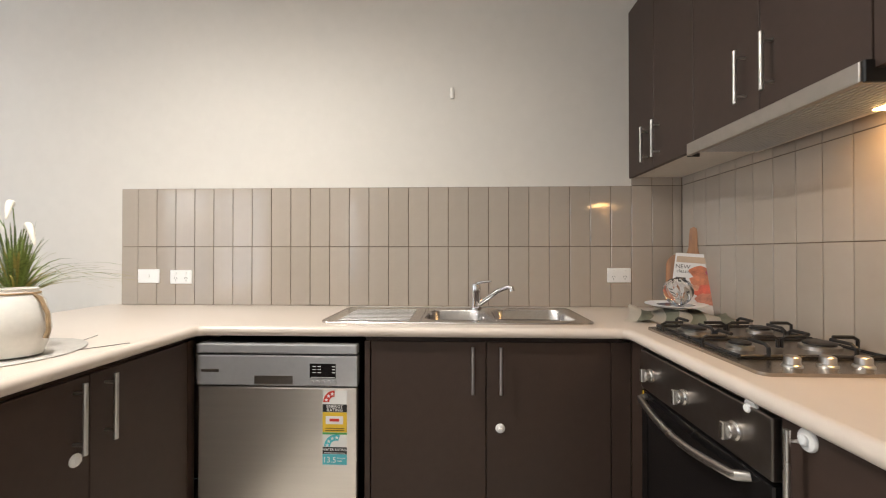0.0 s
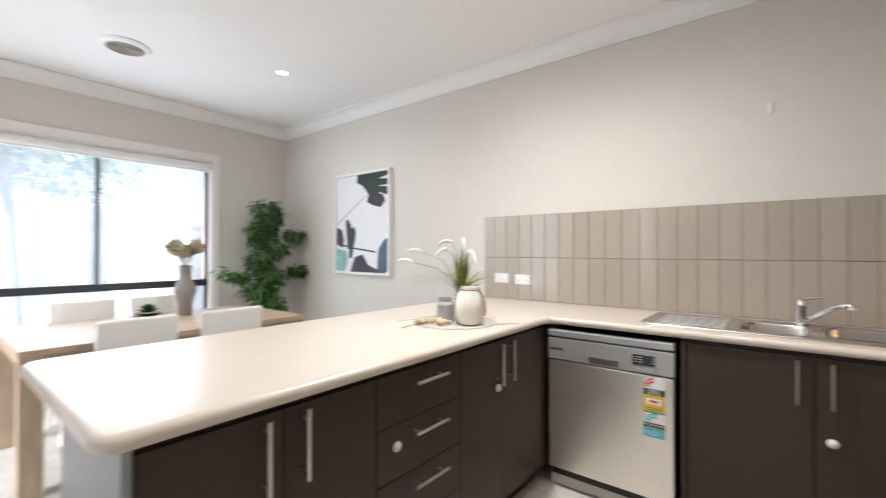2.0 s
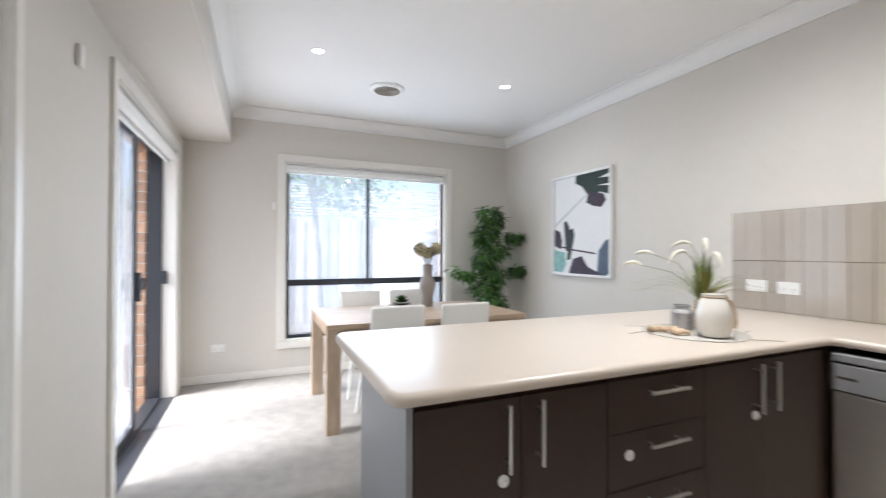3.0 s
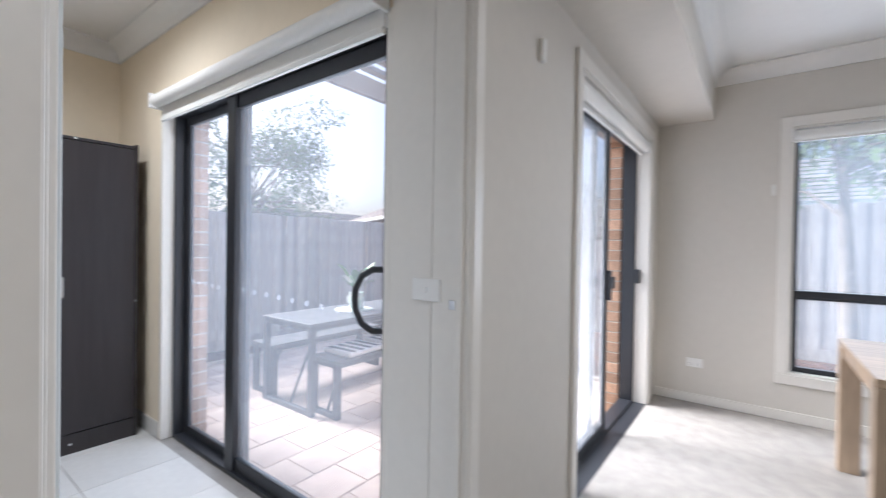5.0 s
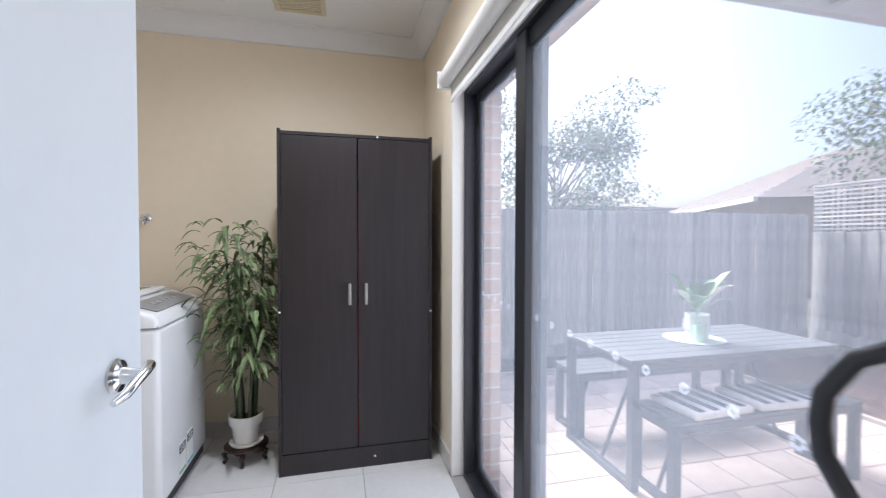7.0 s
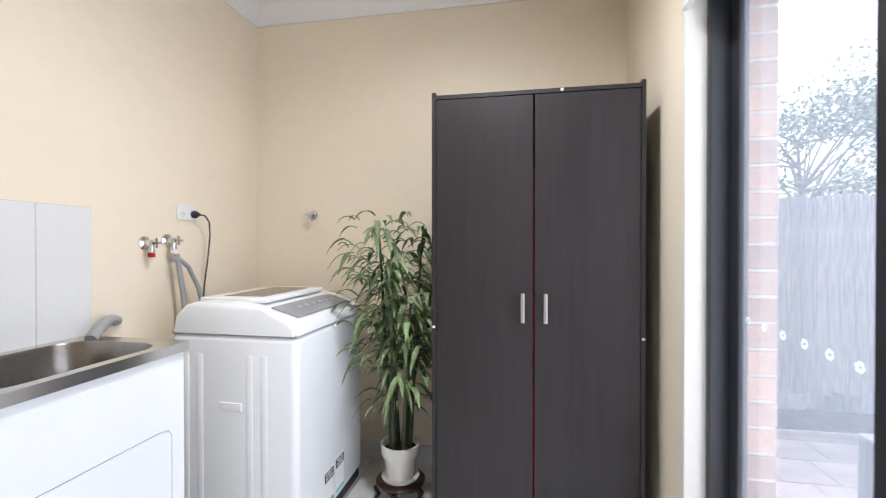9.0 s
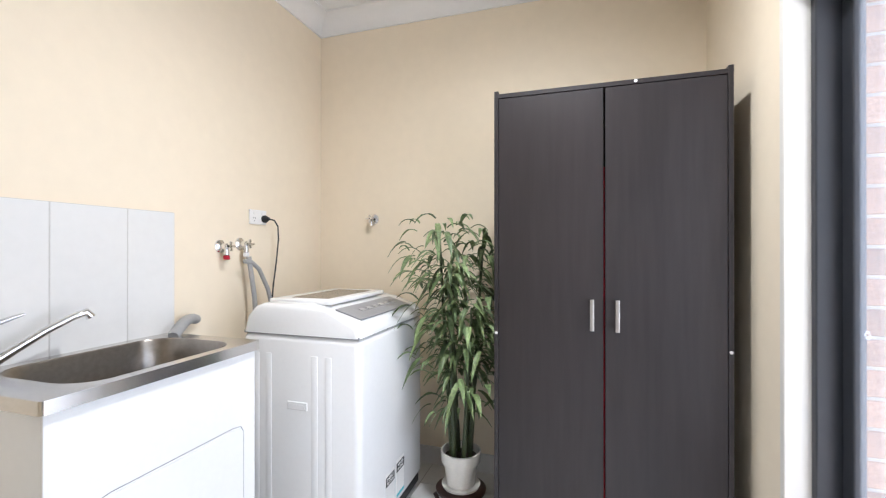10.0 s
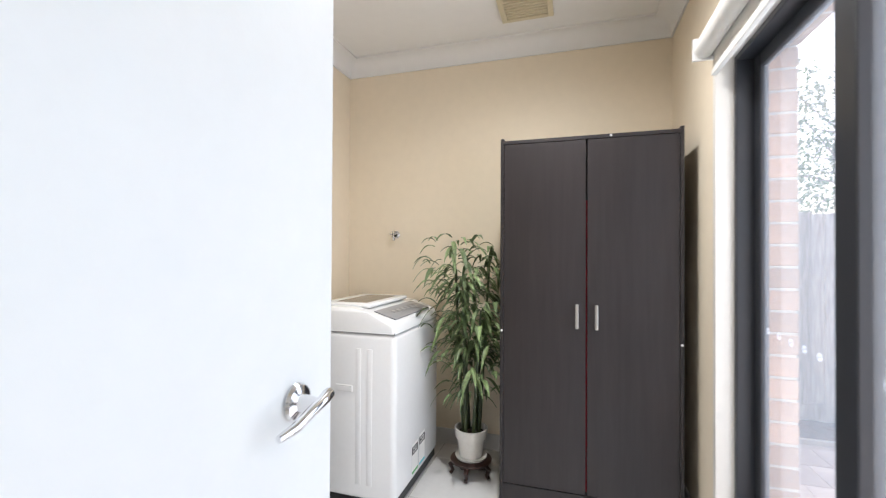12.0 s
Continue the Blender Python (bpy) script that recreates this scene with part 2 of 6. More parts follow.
sk = boxes((XW, XW + 0.014, YS, YN, 0, 0.075), (XW + 0.014, -1.7, YN - 0.014, YN, 0, 0.075), (-2.39, -1.58, YS, YS + 0.014, 0, 0.075), bevel=0.004)
tagged(part("baseboard", sk, trim_paint), kind="structure")
tagged(part("laundry_tile_skirting", boxes((LW, LE, LS, LS + 0.009, 0, 0.10), (LE - 0.009, LE, LS + 0.009, LN - 0.01, 0, 0.10), (LW, LW + 0.009, LS + 0.009, -3.74, 0, 0.10)), white_tile_floor), kind="structure")


def frame_bars(a0, a1, z0, z1, w):
    """Bars of a rectangular frame, as (a0, a1, z0, z1)."""
    return [(a0, a0 + w, z0, z1), (a1 - w, a1, z0, z1), (a0 + w, a1 - w, z0, z0 + w), (a0 + w, a1 - w, z1 - w, z1)]


def glazed(axis, p, name, a0, a1, z0, z1, w, depth, parent, label=""):
    """A framed pane: bars round it and one sheet of glass."""
    put = (lambda q: (p, p + depth, q[0], q[1], q[2], q[3])) if axis == "y" else (lambda q: (q[0], q[1], p, p + depth, q[2], q[3]))
    fr = part(name, boxes(*[put(q) for q in frame_bars(a0, a1, z0, z1, w)], bevel=0.004), dark_alu, parent, label)
    mid = p + depth / 2
    q = (a0 + w - 0.004, a1 - w + 0.004, z0 + w - 0.004, z1 - w + 0.004)
    pane = part("pane", boxes((mid - 0.002, mid + 0.002, *q) if axis == "y" else (q[0], q[1], mid - 0.002, mid + 0.002, q[2], q[3])), glass, fr)
    pane.visible_shadow = False
    return fr


def architrave(axis, p, d, a0, a1, zt, zb, w, parent):
    """Casing round an opening on the wall face p, standing out by d."""
    bars = [(a0 - w, a0, zb, zt + w), (a1, a1 + w, zb, zt + w), (a0, a1, zt, zt + w)]
    if zb > 0.1:
        bars += [(a0 - w, a1 + w, zb - w, zb)]
    lo, hi = min(p, p + d), max(p, p + d)
    return part("architrave", boxes(*[(lo, hi, q[0], q[1], q[2], q[3]) if axis == "y" else (q[0], q[1], lo, hi, q[2], q[3]) for q in bars], bevel=0.005), trim_paint, parent)


def roller_blind(axis, p, d, a0, a1, zt, label, drop=0.06, proud=0.05):
    """Rolled-up blind: tube of cloth, a short hanging strip, bottom bar, brackets and a bead chain."""
    th = thing("roller_blind", pose(0, 0, 0), label, "blind")
    c = p + d * proud
    P = (lambda s, u, z: (c + u, s, z)) if axis == "y" else (lambda s, u, z: (s, c + u, z))
    part("cloth_roll", tube([P(a0 + 0.01, 0, zt - 0.045), P(a1 - 0.01, 0, zt - 0.045)], 0.038, 20), blind_cloth, th, smooth=True)
    e = 0.036 * d
    q = sorted((c - e, c - e + 0.003))
    part("cloth", boxes((q[0], q[1], a0 + 0.012, a1 - 0.012, zt - 0.05 - drop, zt - 0.045) if axis == "y" else (a0 + 0.012, a1 - 0.012, q[0], q[1], zt - 0.05 - drop, zt - 0.045)), blind_cloth, th)
    q = (c - e - 0.008, c - e + 0.012)
    part("bottom_bar", boxes((*q, a0 + 0.012, a1 - 0.012, zt - 0.075 - drop, zt - 0.05 - drop) if axis == "y" else (a0 + 0.012, a1 - 0.012, *q, zt - 0.075 - drop, zt - 0.05 - drop), bevel=0.004), blind_cloth, th)
    for s in (a0, a1):
        part("bracket", boxes((c - 0.04, c + 0.04, s - 0.006, s + 0.008, zt - 0.09, zt) if axis == "y" else (s - 0.006, s + 0.008, c - 0.04, c + 0.04, zt - 0.09, zt), bevel=0.003), white_plastic, th)
    return th


blind_cloth = mat("white_blind_cloth", (0.80, 0.79, 0.76), 0.7, vary=0.02, scale=12, bump=0.1, bump_scale=300)

# dining window: fixed low light under a transom, two sashes above
w1 = tagged(new("window_1"), "charcoal aluminium window with white casing", "window", kind="structure")
architrave("y", XW, 0.018, -0.51, 1.26, 2.155, 0.345, 0.075, w1)
part("reveal", boxes((XW - 0.10, XW + 0.004, -0.51, -0.495, 0.36, 2.14), (XW - 0.10, XW + 0.004, 1.245, 1.26, 0.36, 2.14), (XW - 0.10, XW + 0.004, -0.51, 1.26, 2.14, 2.155)), trim_paint, w1)
part("window_sill", boxes((XW - 0.10, XW + 0.004, -0.51, 1.26, 0.345, 0.36), bevel=0.003), trim_paint, w1)
glazed("y", XW - 0.10, "window_frame", -0.495, 1.245, 0.36, 0.93, 0.035, 0.05, w1)
glazed("y", XW - 0.10, "sash", -0.495, 0.36, 0.93, 2.14, 0.028, 0.05, w1)
glazed("y", XW - 0.075, "sash", 0.335, 1.245, 0.93, 2.14, 0.028, 0.03, w1)
part("transom", boxes((XW - 0.105, XW - 0.035, -0.495, 1.245, 0.915, 0.96), bevel=0.004), dark_alu, w1)
roller_blind("y", XW - 0.005, 0, -0.51, 1.22, 2.138, "white roller blind rolled up at the window head", drop=0.02, proud=0.0)

# dining sliding door: the sliding leaf is pushed back behind the fixed one
d2 = tagged(new("door_2"), "charcoal aluminium sliding door standing half open", "sliding door", kind="structure")
architrave("x", YS, 0.018, -4.15, -2.47, 2.12, 0.0, 0.07, d2)
part("reveal", boxes((-2.485, -2.47, YS - 0.10, YS + 0.003, 0, 2.12), (-4.15, -4.135, YS - 0.10, YS + 0.003, 0, 2.12), (-4.135, -2.485, YS - 0.10, YS + 0.003, 2.105, 2.12)), trim_paint, d2)
part("sill_board", boxes((-4.15, -2.47, YS - 0.105, YS + 0.001, -0.09, 0.002)), dark_alu, d2)
part("door_frame", boxes(*[(q[0], q[1], YS - 0.20, YS - 0.10, q[2], q[3]) for q in frame_bars(-4.15, -2.47, -0.02, 2.12, 0.035)], bevel=0.004), dark_alu, d2)
glazed("x", YS - 0.185, "fixed_leaf", -3.27, -2.505, 0.015, 2.065, 0.045, 0.03, d2)
slider2 = glazed("x", YS - 0.145, "sliding_leaf", -3.42, -2.56, 0.015, 2.065, 0.05, 0.03, d2)
part("latch", boxes((-3.41, -3.38, YS - 0.115, YS - 0.085, 0.90, 1.10), (-3.43, -3.36, YS - 0.09, YS - 0.07, 0.98, 1.06), bevel=0.006), dark_alu, slider2, "black plastic latch")
part("strike", boxes((-4.132, -4.11, YS - 0.10, YS - 0.06, 0.97, 1.08), bevel=0.004), dark_alu, d2, "dark metal strike keeper")
roller_blind("x", YS - 0.03, 1, -4.13, -2.49, 2.103, "white roller blind rolled up above the sliding door", drop=0.03, proud=0.0)

# laundry sliding door, closed
d3 = tagged(new("door_3"), "charcoal aluminium sliding glass door, closed", "sliding door", kind="structure")
d3.matrix_basis = pose(0.04, 0.16, 0)
part("reveal", boxes((LW - 0.12, LW - 0.034, -3.88, -3.85, 0, 2.08), (LW - 0.12, LW - 0.034, -1.92, -1.89, 0, 2.08), (LW - 0.12, LW - 0.034, -3.85, -1.92, 2.06, 2.08), bevel=0.003), trim_paint, d3)
part("door_frame", boxes(*[(LW - 0.20, LW - 0.10, q[0], q[1], q[2], q[3]) for q in frame_bars(-3.865, -1.905, -0.02, 2.08, 0.04)], bevel=0.004), dark_alu, d3)
glazed("y", LW - 0.19, "fixed_leaf", -3.825, -3.08, 0.02, 2.04, 0.05, 0.03, d3)
slider3 = glazed("y", LW - 0.15, "sliding_leaf", -3.18, -1.94, 0.02, 2.04, 0.07, 0.03, d3)
part("meeting_stile", boxes((LW - 0.186, LW - 0.106, -3.19, -3.10, 0.022, 2.038), bevel=0.004), dark_alu, d3)
hz = 1.045
part("pull_handle", tube([(LW - 0.12, -1.970, hz + 0.10), (LW - 0.095, -1.980, hz + 0.115), (LW - 0.07, -2.010, hz + 0.115), (LW - 0.055, -2.050, hz + 0.09), (LW - 0.05, -2.080, hz + 0.04), (LW - 0.05, -2.085, hz), (LW - 0.05, -2.080, hz - 0.04), (LW - 0.055, -2.050, hz - 0.09), (LW - 0.07, -2.010, hz - 0.115), (LW - 0.095, -1.980, hz - 0.115), (LW - 0.12, -1.970, hz - 0.10)], 0.013, 10), dark_alu, slider3, "black curved pull handle", smooth=True)
part("lock_plate", boxes((LW - 0.122, LW - 0.112, -1.990, -1.950, hz - 0.14, hz + 0.14), bevel=0.004), dark_alu, slider3)
for gx, span in ((LW - 0.172, [-3.74 + 0.085 * k for k in range(8)]), (LW - 0.132, [-3.05 + 0.11 * k for k in range(9)])):
    for k, gy_ in enumerate(span):
        bm = bmesh.new()
        for j in range(6):
            a = j * math.pi / 3 + k
            bmesh.ops.create_circle(bm, cap_ends=True, radius=0.0045, segments=8, matrix=pose(gx, gy_ + 0.009 * math.cos(a), 1.0 - 0.004 * k + 0.009 * math.sin(a), 0, 90, 0))
        part("daisy_sticker", bm, sticker_film, d3, "white daisy sticker on the glass")
roller_blind("y", LW + 0.0, 1, -3.68, -1.75, 2.15, "white roller blind rolled up above the glass door", drop=0.085, proud=0.05)

# laundry doorway: lining, stops and casing, with the door swung in
d1 = tagged(new("door_1"), "white painted flush door standing open", "door", kind="structure")
part("lining", boxes((-1.525, -1.51, LN - 0.03, YS + 0.006, 0, 2.055), (-0.570, -0.555, LN - 0.01, YS + 0.006, 0, 2.055), (-1.51, -0.570, LN - 0.01, YS + 0.006, 2.04, 2.055), bevel=0.003), trim_paint, d1)
part("stop", boxes((-1.51, -1.498, -1.44, YS - 0.015, 0, 2.04), (-0.582, -0.570, -1.44, YS - 0.015, 0, 2.04), bevel=0.003), trim_paint, d1)
architrave("x", YS, 0.016, -1.515, -0.565, 2.045, 0.0, 0.05, d1)
part("strike_plate", boxes((-1.5105, -1.506, -1.468, -1.444, 1.055, 1.085), bevel=0.001, seg=1), mat("brushed_steel_plate", (0.55, 0.55, 0.56), 0.3, metal=1.0, vary=0.04), d1, "small steel strike plate")
chrome = mat("polished_chrome", (0.75, 0.75, 0.76), 0.08, metal=1.0, vary=0.02)
leaf = part("door_leaf", boxes((-0.018, 0.018, -0.835, 0, 0.012, 2.035), bevel=0.003), door_paint, d1, "white flush door leaf")
leaf.matrix_basis = pose(-0.588, -1.513, 0, 0, 0, 0.4)
for side in (-1, 1):
    hub = pose(side * 0.018, -0.741, 1.07, 0, side * 90, 0)
    rose = part("rose", turned([(0.026, 0), (0.027, 0.004), (0.024, 0.009), (0.013, 0.012), (0.010, 0.030), (0.009, 0.040)], m=hub, seg=32), chrome, leaf, "round chrome handle rose", smooth=True)
    o = side * 0.056
    part("lever", tube([(o - side * 0.006, -0.778, 1.073), (o, -0.766, 1.077), (o + side * 0.002, -0.746, 1.073), (o, -0.721, 1.066), (o - side * 0.001, -0.691, 1.057), (o - side * 0.006, -0.666, 1.053)], [0.007, 0.009, 0.008, 0.0075, 0.007, 0.005], 12), chrome, rose, "curved chrome lever", smooth=True)
part("latch_bolt", boxes((-0.006, 0.006, -0.845, -0.83, 1.06, 1.08), bevel=0.002), chrome, leaf)

# ---- kitchen ----
cab_mat = mat("dark_brown_laminate", (0.050, 0.031, 0.023), 0.48, vary=0.06, scale=5, bump=0.03, bump_scale=300, spec=0.35)
carcass_mat = mat("white_carcass_board", (0.62, 0.58, 0.52), 0.5, vary=0.03)
worktop_mat = mat("cream_laminate_worktop", (0.64, 0.555, 0.475), 0.30, vary=0.012, scale=60, coat=0.1)
steel = mat("brushed_stainless_steel", (0.86, 0.82, 0.77), 0.34, metal=1.0, vary=0.02, scale=9, stretch=(1, 1, 30))
sink_steel = mat("sink_stainless_steel", (0.62, 0.60, 0.58), 0.24, metal=1.0, vary=0.05, scale=14)
silver_paint = mat("silver_grey_panel", (0.50, 0.50, 0.51), 0.35, metal=0.6, vary=0.03)
nickel = mat("satin_nickel", (0.66, 0.64, 0.61), 0.28, metal=1.0, vary=0.03)
black_iron = mat("black_enamelled_iron", (0.018, 0.017, 0.017), 0.45, vary=0.1, scale=30, bump=0.2)
black_gloss = mat("black_oven_glass", (0.010, 0.009, 0.009), 0.06, vary=0.02)
hood_steel = mat("rail_stainless_steel", (0.45, 0.42, 0.39), 0.36, metal=1.0, vary=0.04)
oven_steel = mat("dark_stainless_steel", (0.30, 0.27, 0.245), 0.35, metal=1.0, vary=0.05)
splash_tile = mat("taupe_glazed_tile", (0.40, 0.345, 0.29), 0.07, vary=0.02, scale=4, per_object=0.05, spec=0.8)
tile_grout = mat("brown_grout", (0.15, 0.10, 0.07), 0.9, vary=0.1, scale=40)
black_print = mat("black_print", (0.012, 0.012, 0.012), 0.5)
white_print = mat("white_print", (0.80, 0.79, 0.77), 0.5, vary=0.01)
red_print = mat("red_print", (0.62, 0.05, 0.03), 0.5)
yellow_print = mat("yellow_print", (0.75, 0.50, 0.04), 0.5)
teal_print = mat("teal_print", (0.10, 0.50, 0.58), 0.5)
green_print = mat("green_print", (0.10, 0.38, 0.12), 0.5)
cream_ceramic = mat("cream_glazed_ceramic", (0.80, 0.77, 0.71), 0.22, vary=0.03, scale=14, coat=0.2)


def text_part(words, size, m, material, parent, thick=0.0004, align="CENTER"):
    """Lettering in the built-in font as a mesh; m places its origin, x along the line, y up."""
    cu = bpy.data.curves.new("lettering", "FONT")
    cu.body, cu.size, cu.extrude, cu.align_x, cu.resolution_u = words, size, thick, align, 2
    tmp = new("lettering_tmp", cu)
    me = bpy.data.meshes.new_from_object(tmp)
    bpy.data.objects.remove(tmp)
    me.transform(m)
    me.materials.clear()
    me.materials.append(material)
    ob = new("lettering", me)
    ob.parent = parent
    return ob


def bar_handle(parent, m, length, r=0.006, stand=0.032):
    """Round bar on two posts: bar along local x, standing out along local -y."""
    h = part("handle", tube([m @ Vector((-length / 2, -stand, 0)), m @ Vector((length / 2, -stand, 0))], r, 12), nickel, parent, "satin nickel bar handle", smooth=True)
    for s in (-0.36, 0.36):
        part("post", tube([m @ Vector((s * length, 0, 0)), m @ Vector((s * length, -stand, 0))], 0.0042, 8), nickel, h)
    return h


def child_lock(parent, m):
    """White disc catch with a central button, axis along local -y."""
    c = part("child_lock", turned([(0.017, 0), (0.0175, 0.003), (0.016, 0.006), (0.008, 0.008), (0.008, 0.013), (0.006, 0.015)], m=m @ pose(0, 0, 0, 90), seg=24), white_plastic, parent, "white plastic child safety catch", smooth=True)
    return c


FY, FX, FR = 1.500, -0.925, 0.712       # front planes: back run, peninsula, east run
ZT = 0.862                              # underside of the worktop

# worktop, one continuous U with a rolled front edge
wt = bmesh.new()
edge = [(0.700, 0.469), (0.700, 1.45), (0.690, 1.475), (0.665, 1.49), (-0.86, 1.49), (-0.885, 1.475), (-0.895, 1.45), (-0.895, -0.395), (-0.90, -0.407), (-0.91, -0.415), (-0.93, -0.42), (-1.69, -0.42), (-1.72, -0.415), (-1.742, -0.403), (-1.75, -0.385), (-1.75, YN)]
prism(wt, edge[7:] + [(-0.895, YN)], "z", ZT + 0.0005, 0.90)
prism(wt, [(0.700, 0.469), (0.700, YN), (XE, YN), (XE, 0.469)], "z", ZT + 0.0005, 0.90)
SX0, SX1, SY0, SY1 = -0.07, 0.57, 1.60, 1.95
for q in ((-0.895, SX0, 1.49, YN), (SX1, 0.700, 1.49, YN), (SX0, SX1, 1.49, SY0), (SX0, SX1, SY1, YN)):
    box(wt, q[0], q[1], q[2], q[3], ZT + 0.0005, 0.90)
prism(wt, [(0.700, 1.49), (0.665, 1.49), (0.690, 1.475), (0.700, 1.45)], "z", ZT + 0.0005, 0.90)
prism(wt, [(-0.895, 1.49), (-0.895, 1.45), (-0.885, 1.475), (-0.86, 1.49)], "z", ZT + 0.0005, 0.90)
sweep(wt, [(x, y, (ZT + 0.90) / 2) for x, y in edge], 0.0192, 14)
wtop = thing("worktop", pose(0, 0, 0), "cream laminate worktop with a rolled edge", "worktop")
wt.verts.index_update()
left = set(wt.verts)
while left:
    first = min(left, key=lambda q: q.index)
    left.discard(first)
    isle, todo = set(), [first]
    while todo:
        v = todo.pop()
        isle.add(v)
        for e in v.link_edges:
            w_ = e.other_vert(v)
            if w_ in left:
                left.discard(w_)
                todo.append(w_)
    piece, new_of = bmesh.new(), {}
    for v in sorted(isle, key=lambda q: q.index):
        new_of[v] = piece.verts.new(v.co)
    for f in wt.faces:
        if f.verts[0] in isle:
            piece.faces.new([new_of[v] for v in f.verts])
    part("section", piece, worktop_mat, wtop, smooth=True)

# carcasses, one unit each
def base_unit(name, x0, x1, y0, y1, label, z0=0.10):
    th = thing(name, pose(0, 0, 0), label, "cabinet", "kitchen base cabinets")
    part("body", boxes((x0, x1, y0, y1, z0, ZT)), cab_mat, th)
    return th


u1 = base_unit("base_cabinet", -1.40, FX, -0.37, 0.267, "dark brown two-door base cabinet at the peninsula end")
u2 = base_unit("drawer_cabinet", -1.40, FX, 0.269, 0.714, "dark brown base cabinet with four drawers")
u3 = base_unit("base_cabinet", -1.40, FX, 0.716, 1.497, "dark brown two-door base cabinet beside the dishwasher")
part("end_panel", boxes((-1.42, FX + 0.018, -0.39, -0.372, 0.0, ZT), bevel=0.001), mat("grey_blue_end_panel", (0.30, 0.31, 0.33), 0.4, vary=0.03), u1, "grey laminate end panel")
part("back_panel", boxes((-1.42, -1.402, -0.372, YN, 0.0, ZT)), carcass_mat, u1)


def pen_front(unit, name, y0, y1, z0, z1):
    return part(name, boxes((FX + 0.0005, FX + 0.0185, y0 + 0.0015, y1 - 0.0015, z0 + 0.0015, z1 - 0.0015), bevel=0.0015, seg=1), cab_mat, unit)


MX = lambda y, z, roll=0: pose(FX + 0.0185, y, z) @ pose(0, 0, 0, 0, 0, 90) @ pose(0, 0, 0, 0, roll, 0)
for unit, y0, y1, hy, lock in ((u1, -0.37, -0.05, -0.104, (-0.108, 0.617)), (u1, -0.05, 0.267, 0.004, None), (u3, 0.716, 1.045, 0.996, (1.0, 0.634)), (u3, 1.045, 1.455, 1.094, None)):
    dr = pen_front(unit, "door", y0, y1, 0.105, 0.845)
    bar_handle(dr, MX(hy, 0.742, 90), 0.185)
    if lock:
        child_lock(dr, MX(*lock))
part("filler", boxes((FX + 0.0005, FX + 0.0165, 1.458, 1.497, 0.105, 0.845)), cab_mat, u3)
for z0, z1 in ((0.675, 0.845), (0.495, 0.675), (0.315, 0.495), (0.105, 0.315)):
    dr = pen_front(u2, "drawer", 0.269, 0.714, z0, z1)
    bar_handle(dr, MX(0.51, z1 - 0.048), 0.175)
    if z1 == 0.675:
        child_lock(dr, MX(0.358, 0.602))
part("kickboard", boxes((-1.36, FX - 0.05, -0.355, 1.49, 0.0, 0.10)), cab_mat, u1)

# sink cabinet
u4 = base_unit("sink_cabinet", -0.262, 0.688, FY + 0.018, YN, "dark brown two-door cabinet under the sink")
MY = lambda x, z, roll=0: pose(x, FY, z, 0, roll, 0)
for x0, x1, hx in ((-0.24, 0.186, 0.136), (0.186, 0.638, 0.237)):
    dr = part("door", boxes((x0 + 0.0015, x1 - 0.0015, FY, FY + 0.0175, 0.1065, 0.8435), bevel=0.0015, seg=1), cab_mat, u4)
    bar_handle(dr, MY(hx, 0.746, 90), 0.170)
    if hx > 0.2:
        child_lock(dr, MY(0.237, 0.53))
part("filler", boxes((0.6395, 0.709, FY + 0.002, FY + 0.017, 0.105, 0.845)), cab_mat, u4)
part("side_panel", boxes((-0.262, -0.243, FY - 0.004, FY + 0.0175, 0.0, 0.845)), cab_mat, u4)
part("kickboard", boxes((-0.24, 0.688, FY + 0.05, FY + 0.066, 0.0, 0.10)), cab_mat, u4)

# dishwasher
dw = thing("dishwasher", pose(-0.585, FY - 0.022, 0.004), "stainless steel dishwasher with rating stickers", "dishwasher")
D0, D1 = -0.298, 0.298
part("body", boxes((D0 + 0.005, D1 - 0.005, 0.03, 0.55, 0.06, 0.83)), black_print, dw)
part("door", boxes((D0, D1, 0.0, 0.03, 0.105, 0.672), bevel=0.006), steel, dw, "brushed stainless steel door")
cp = part("control_panel", boxes((D0 - 0.003, D1 + 0.003, -0.006, 0.03, 0.678, 0.790), bevel=0.004), silver_paint, dw, "silver control panel")
part("top_rail", boxes((D0 - 0.003, D1 + 0.003, -0.010, 0.03, 0.796, 0.832), bevel=0.006), silver_paint, dw)
part("grip_recess", boxes((-0.082, 0.062, -0.0068, -0.004, 0.684, 0.716), bevel=0.001), oven_steel, cp, "recessed steel grip")
part("display", boxes((0.125, 0.222, -0.0075, -0.004, 0.708, 0.762), bevel=0.001), black_gloss, cp, "black display")
for k in range(3):
    for x in (0.136, 0.155, 0.208):
        part("display_line", boxes((x, x + 0.012, -0.0079, -0.0074, 0.750 - k * 0.011, 0.7525 - k * 0.011)), white_print, cp)
part("display_line", boxes((0.130, 0.218, -0.0079, -0.0074, 0.711, 0.7125)), white_print, cp)
for k in range(5):
    part("button", turned([(0.0085, 0), (0.0085, 0.003), (0.007, 0.005)], m=pose(0.134 + k * 0.0205, -0.0058, 0.693, 90), seg=16), silver_paint, cp, smooth=True)
part("badge", boxes((-0.282, -0.215, -0.0066, -0.0058, 0.727, 0.738)), oven_steel, cp)
part("plinth", boxes((D0, D1, 0.045, 0.06, 0.0, 0.098)), carcass_mat, dw, "cream plinth board")
sticker = part("rating_sticker", boxes((0.172, 0.262, -0.0012, 0.001, 0.385, 0.662)), white_print, dw, "energy and water rating stickers")


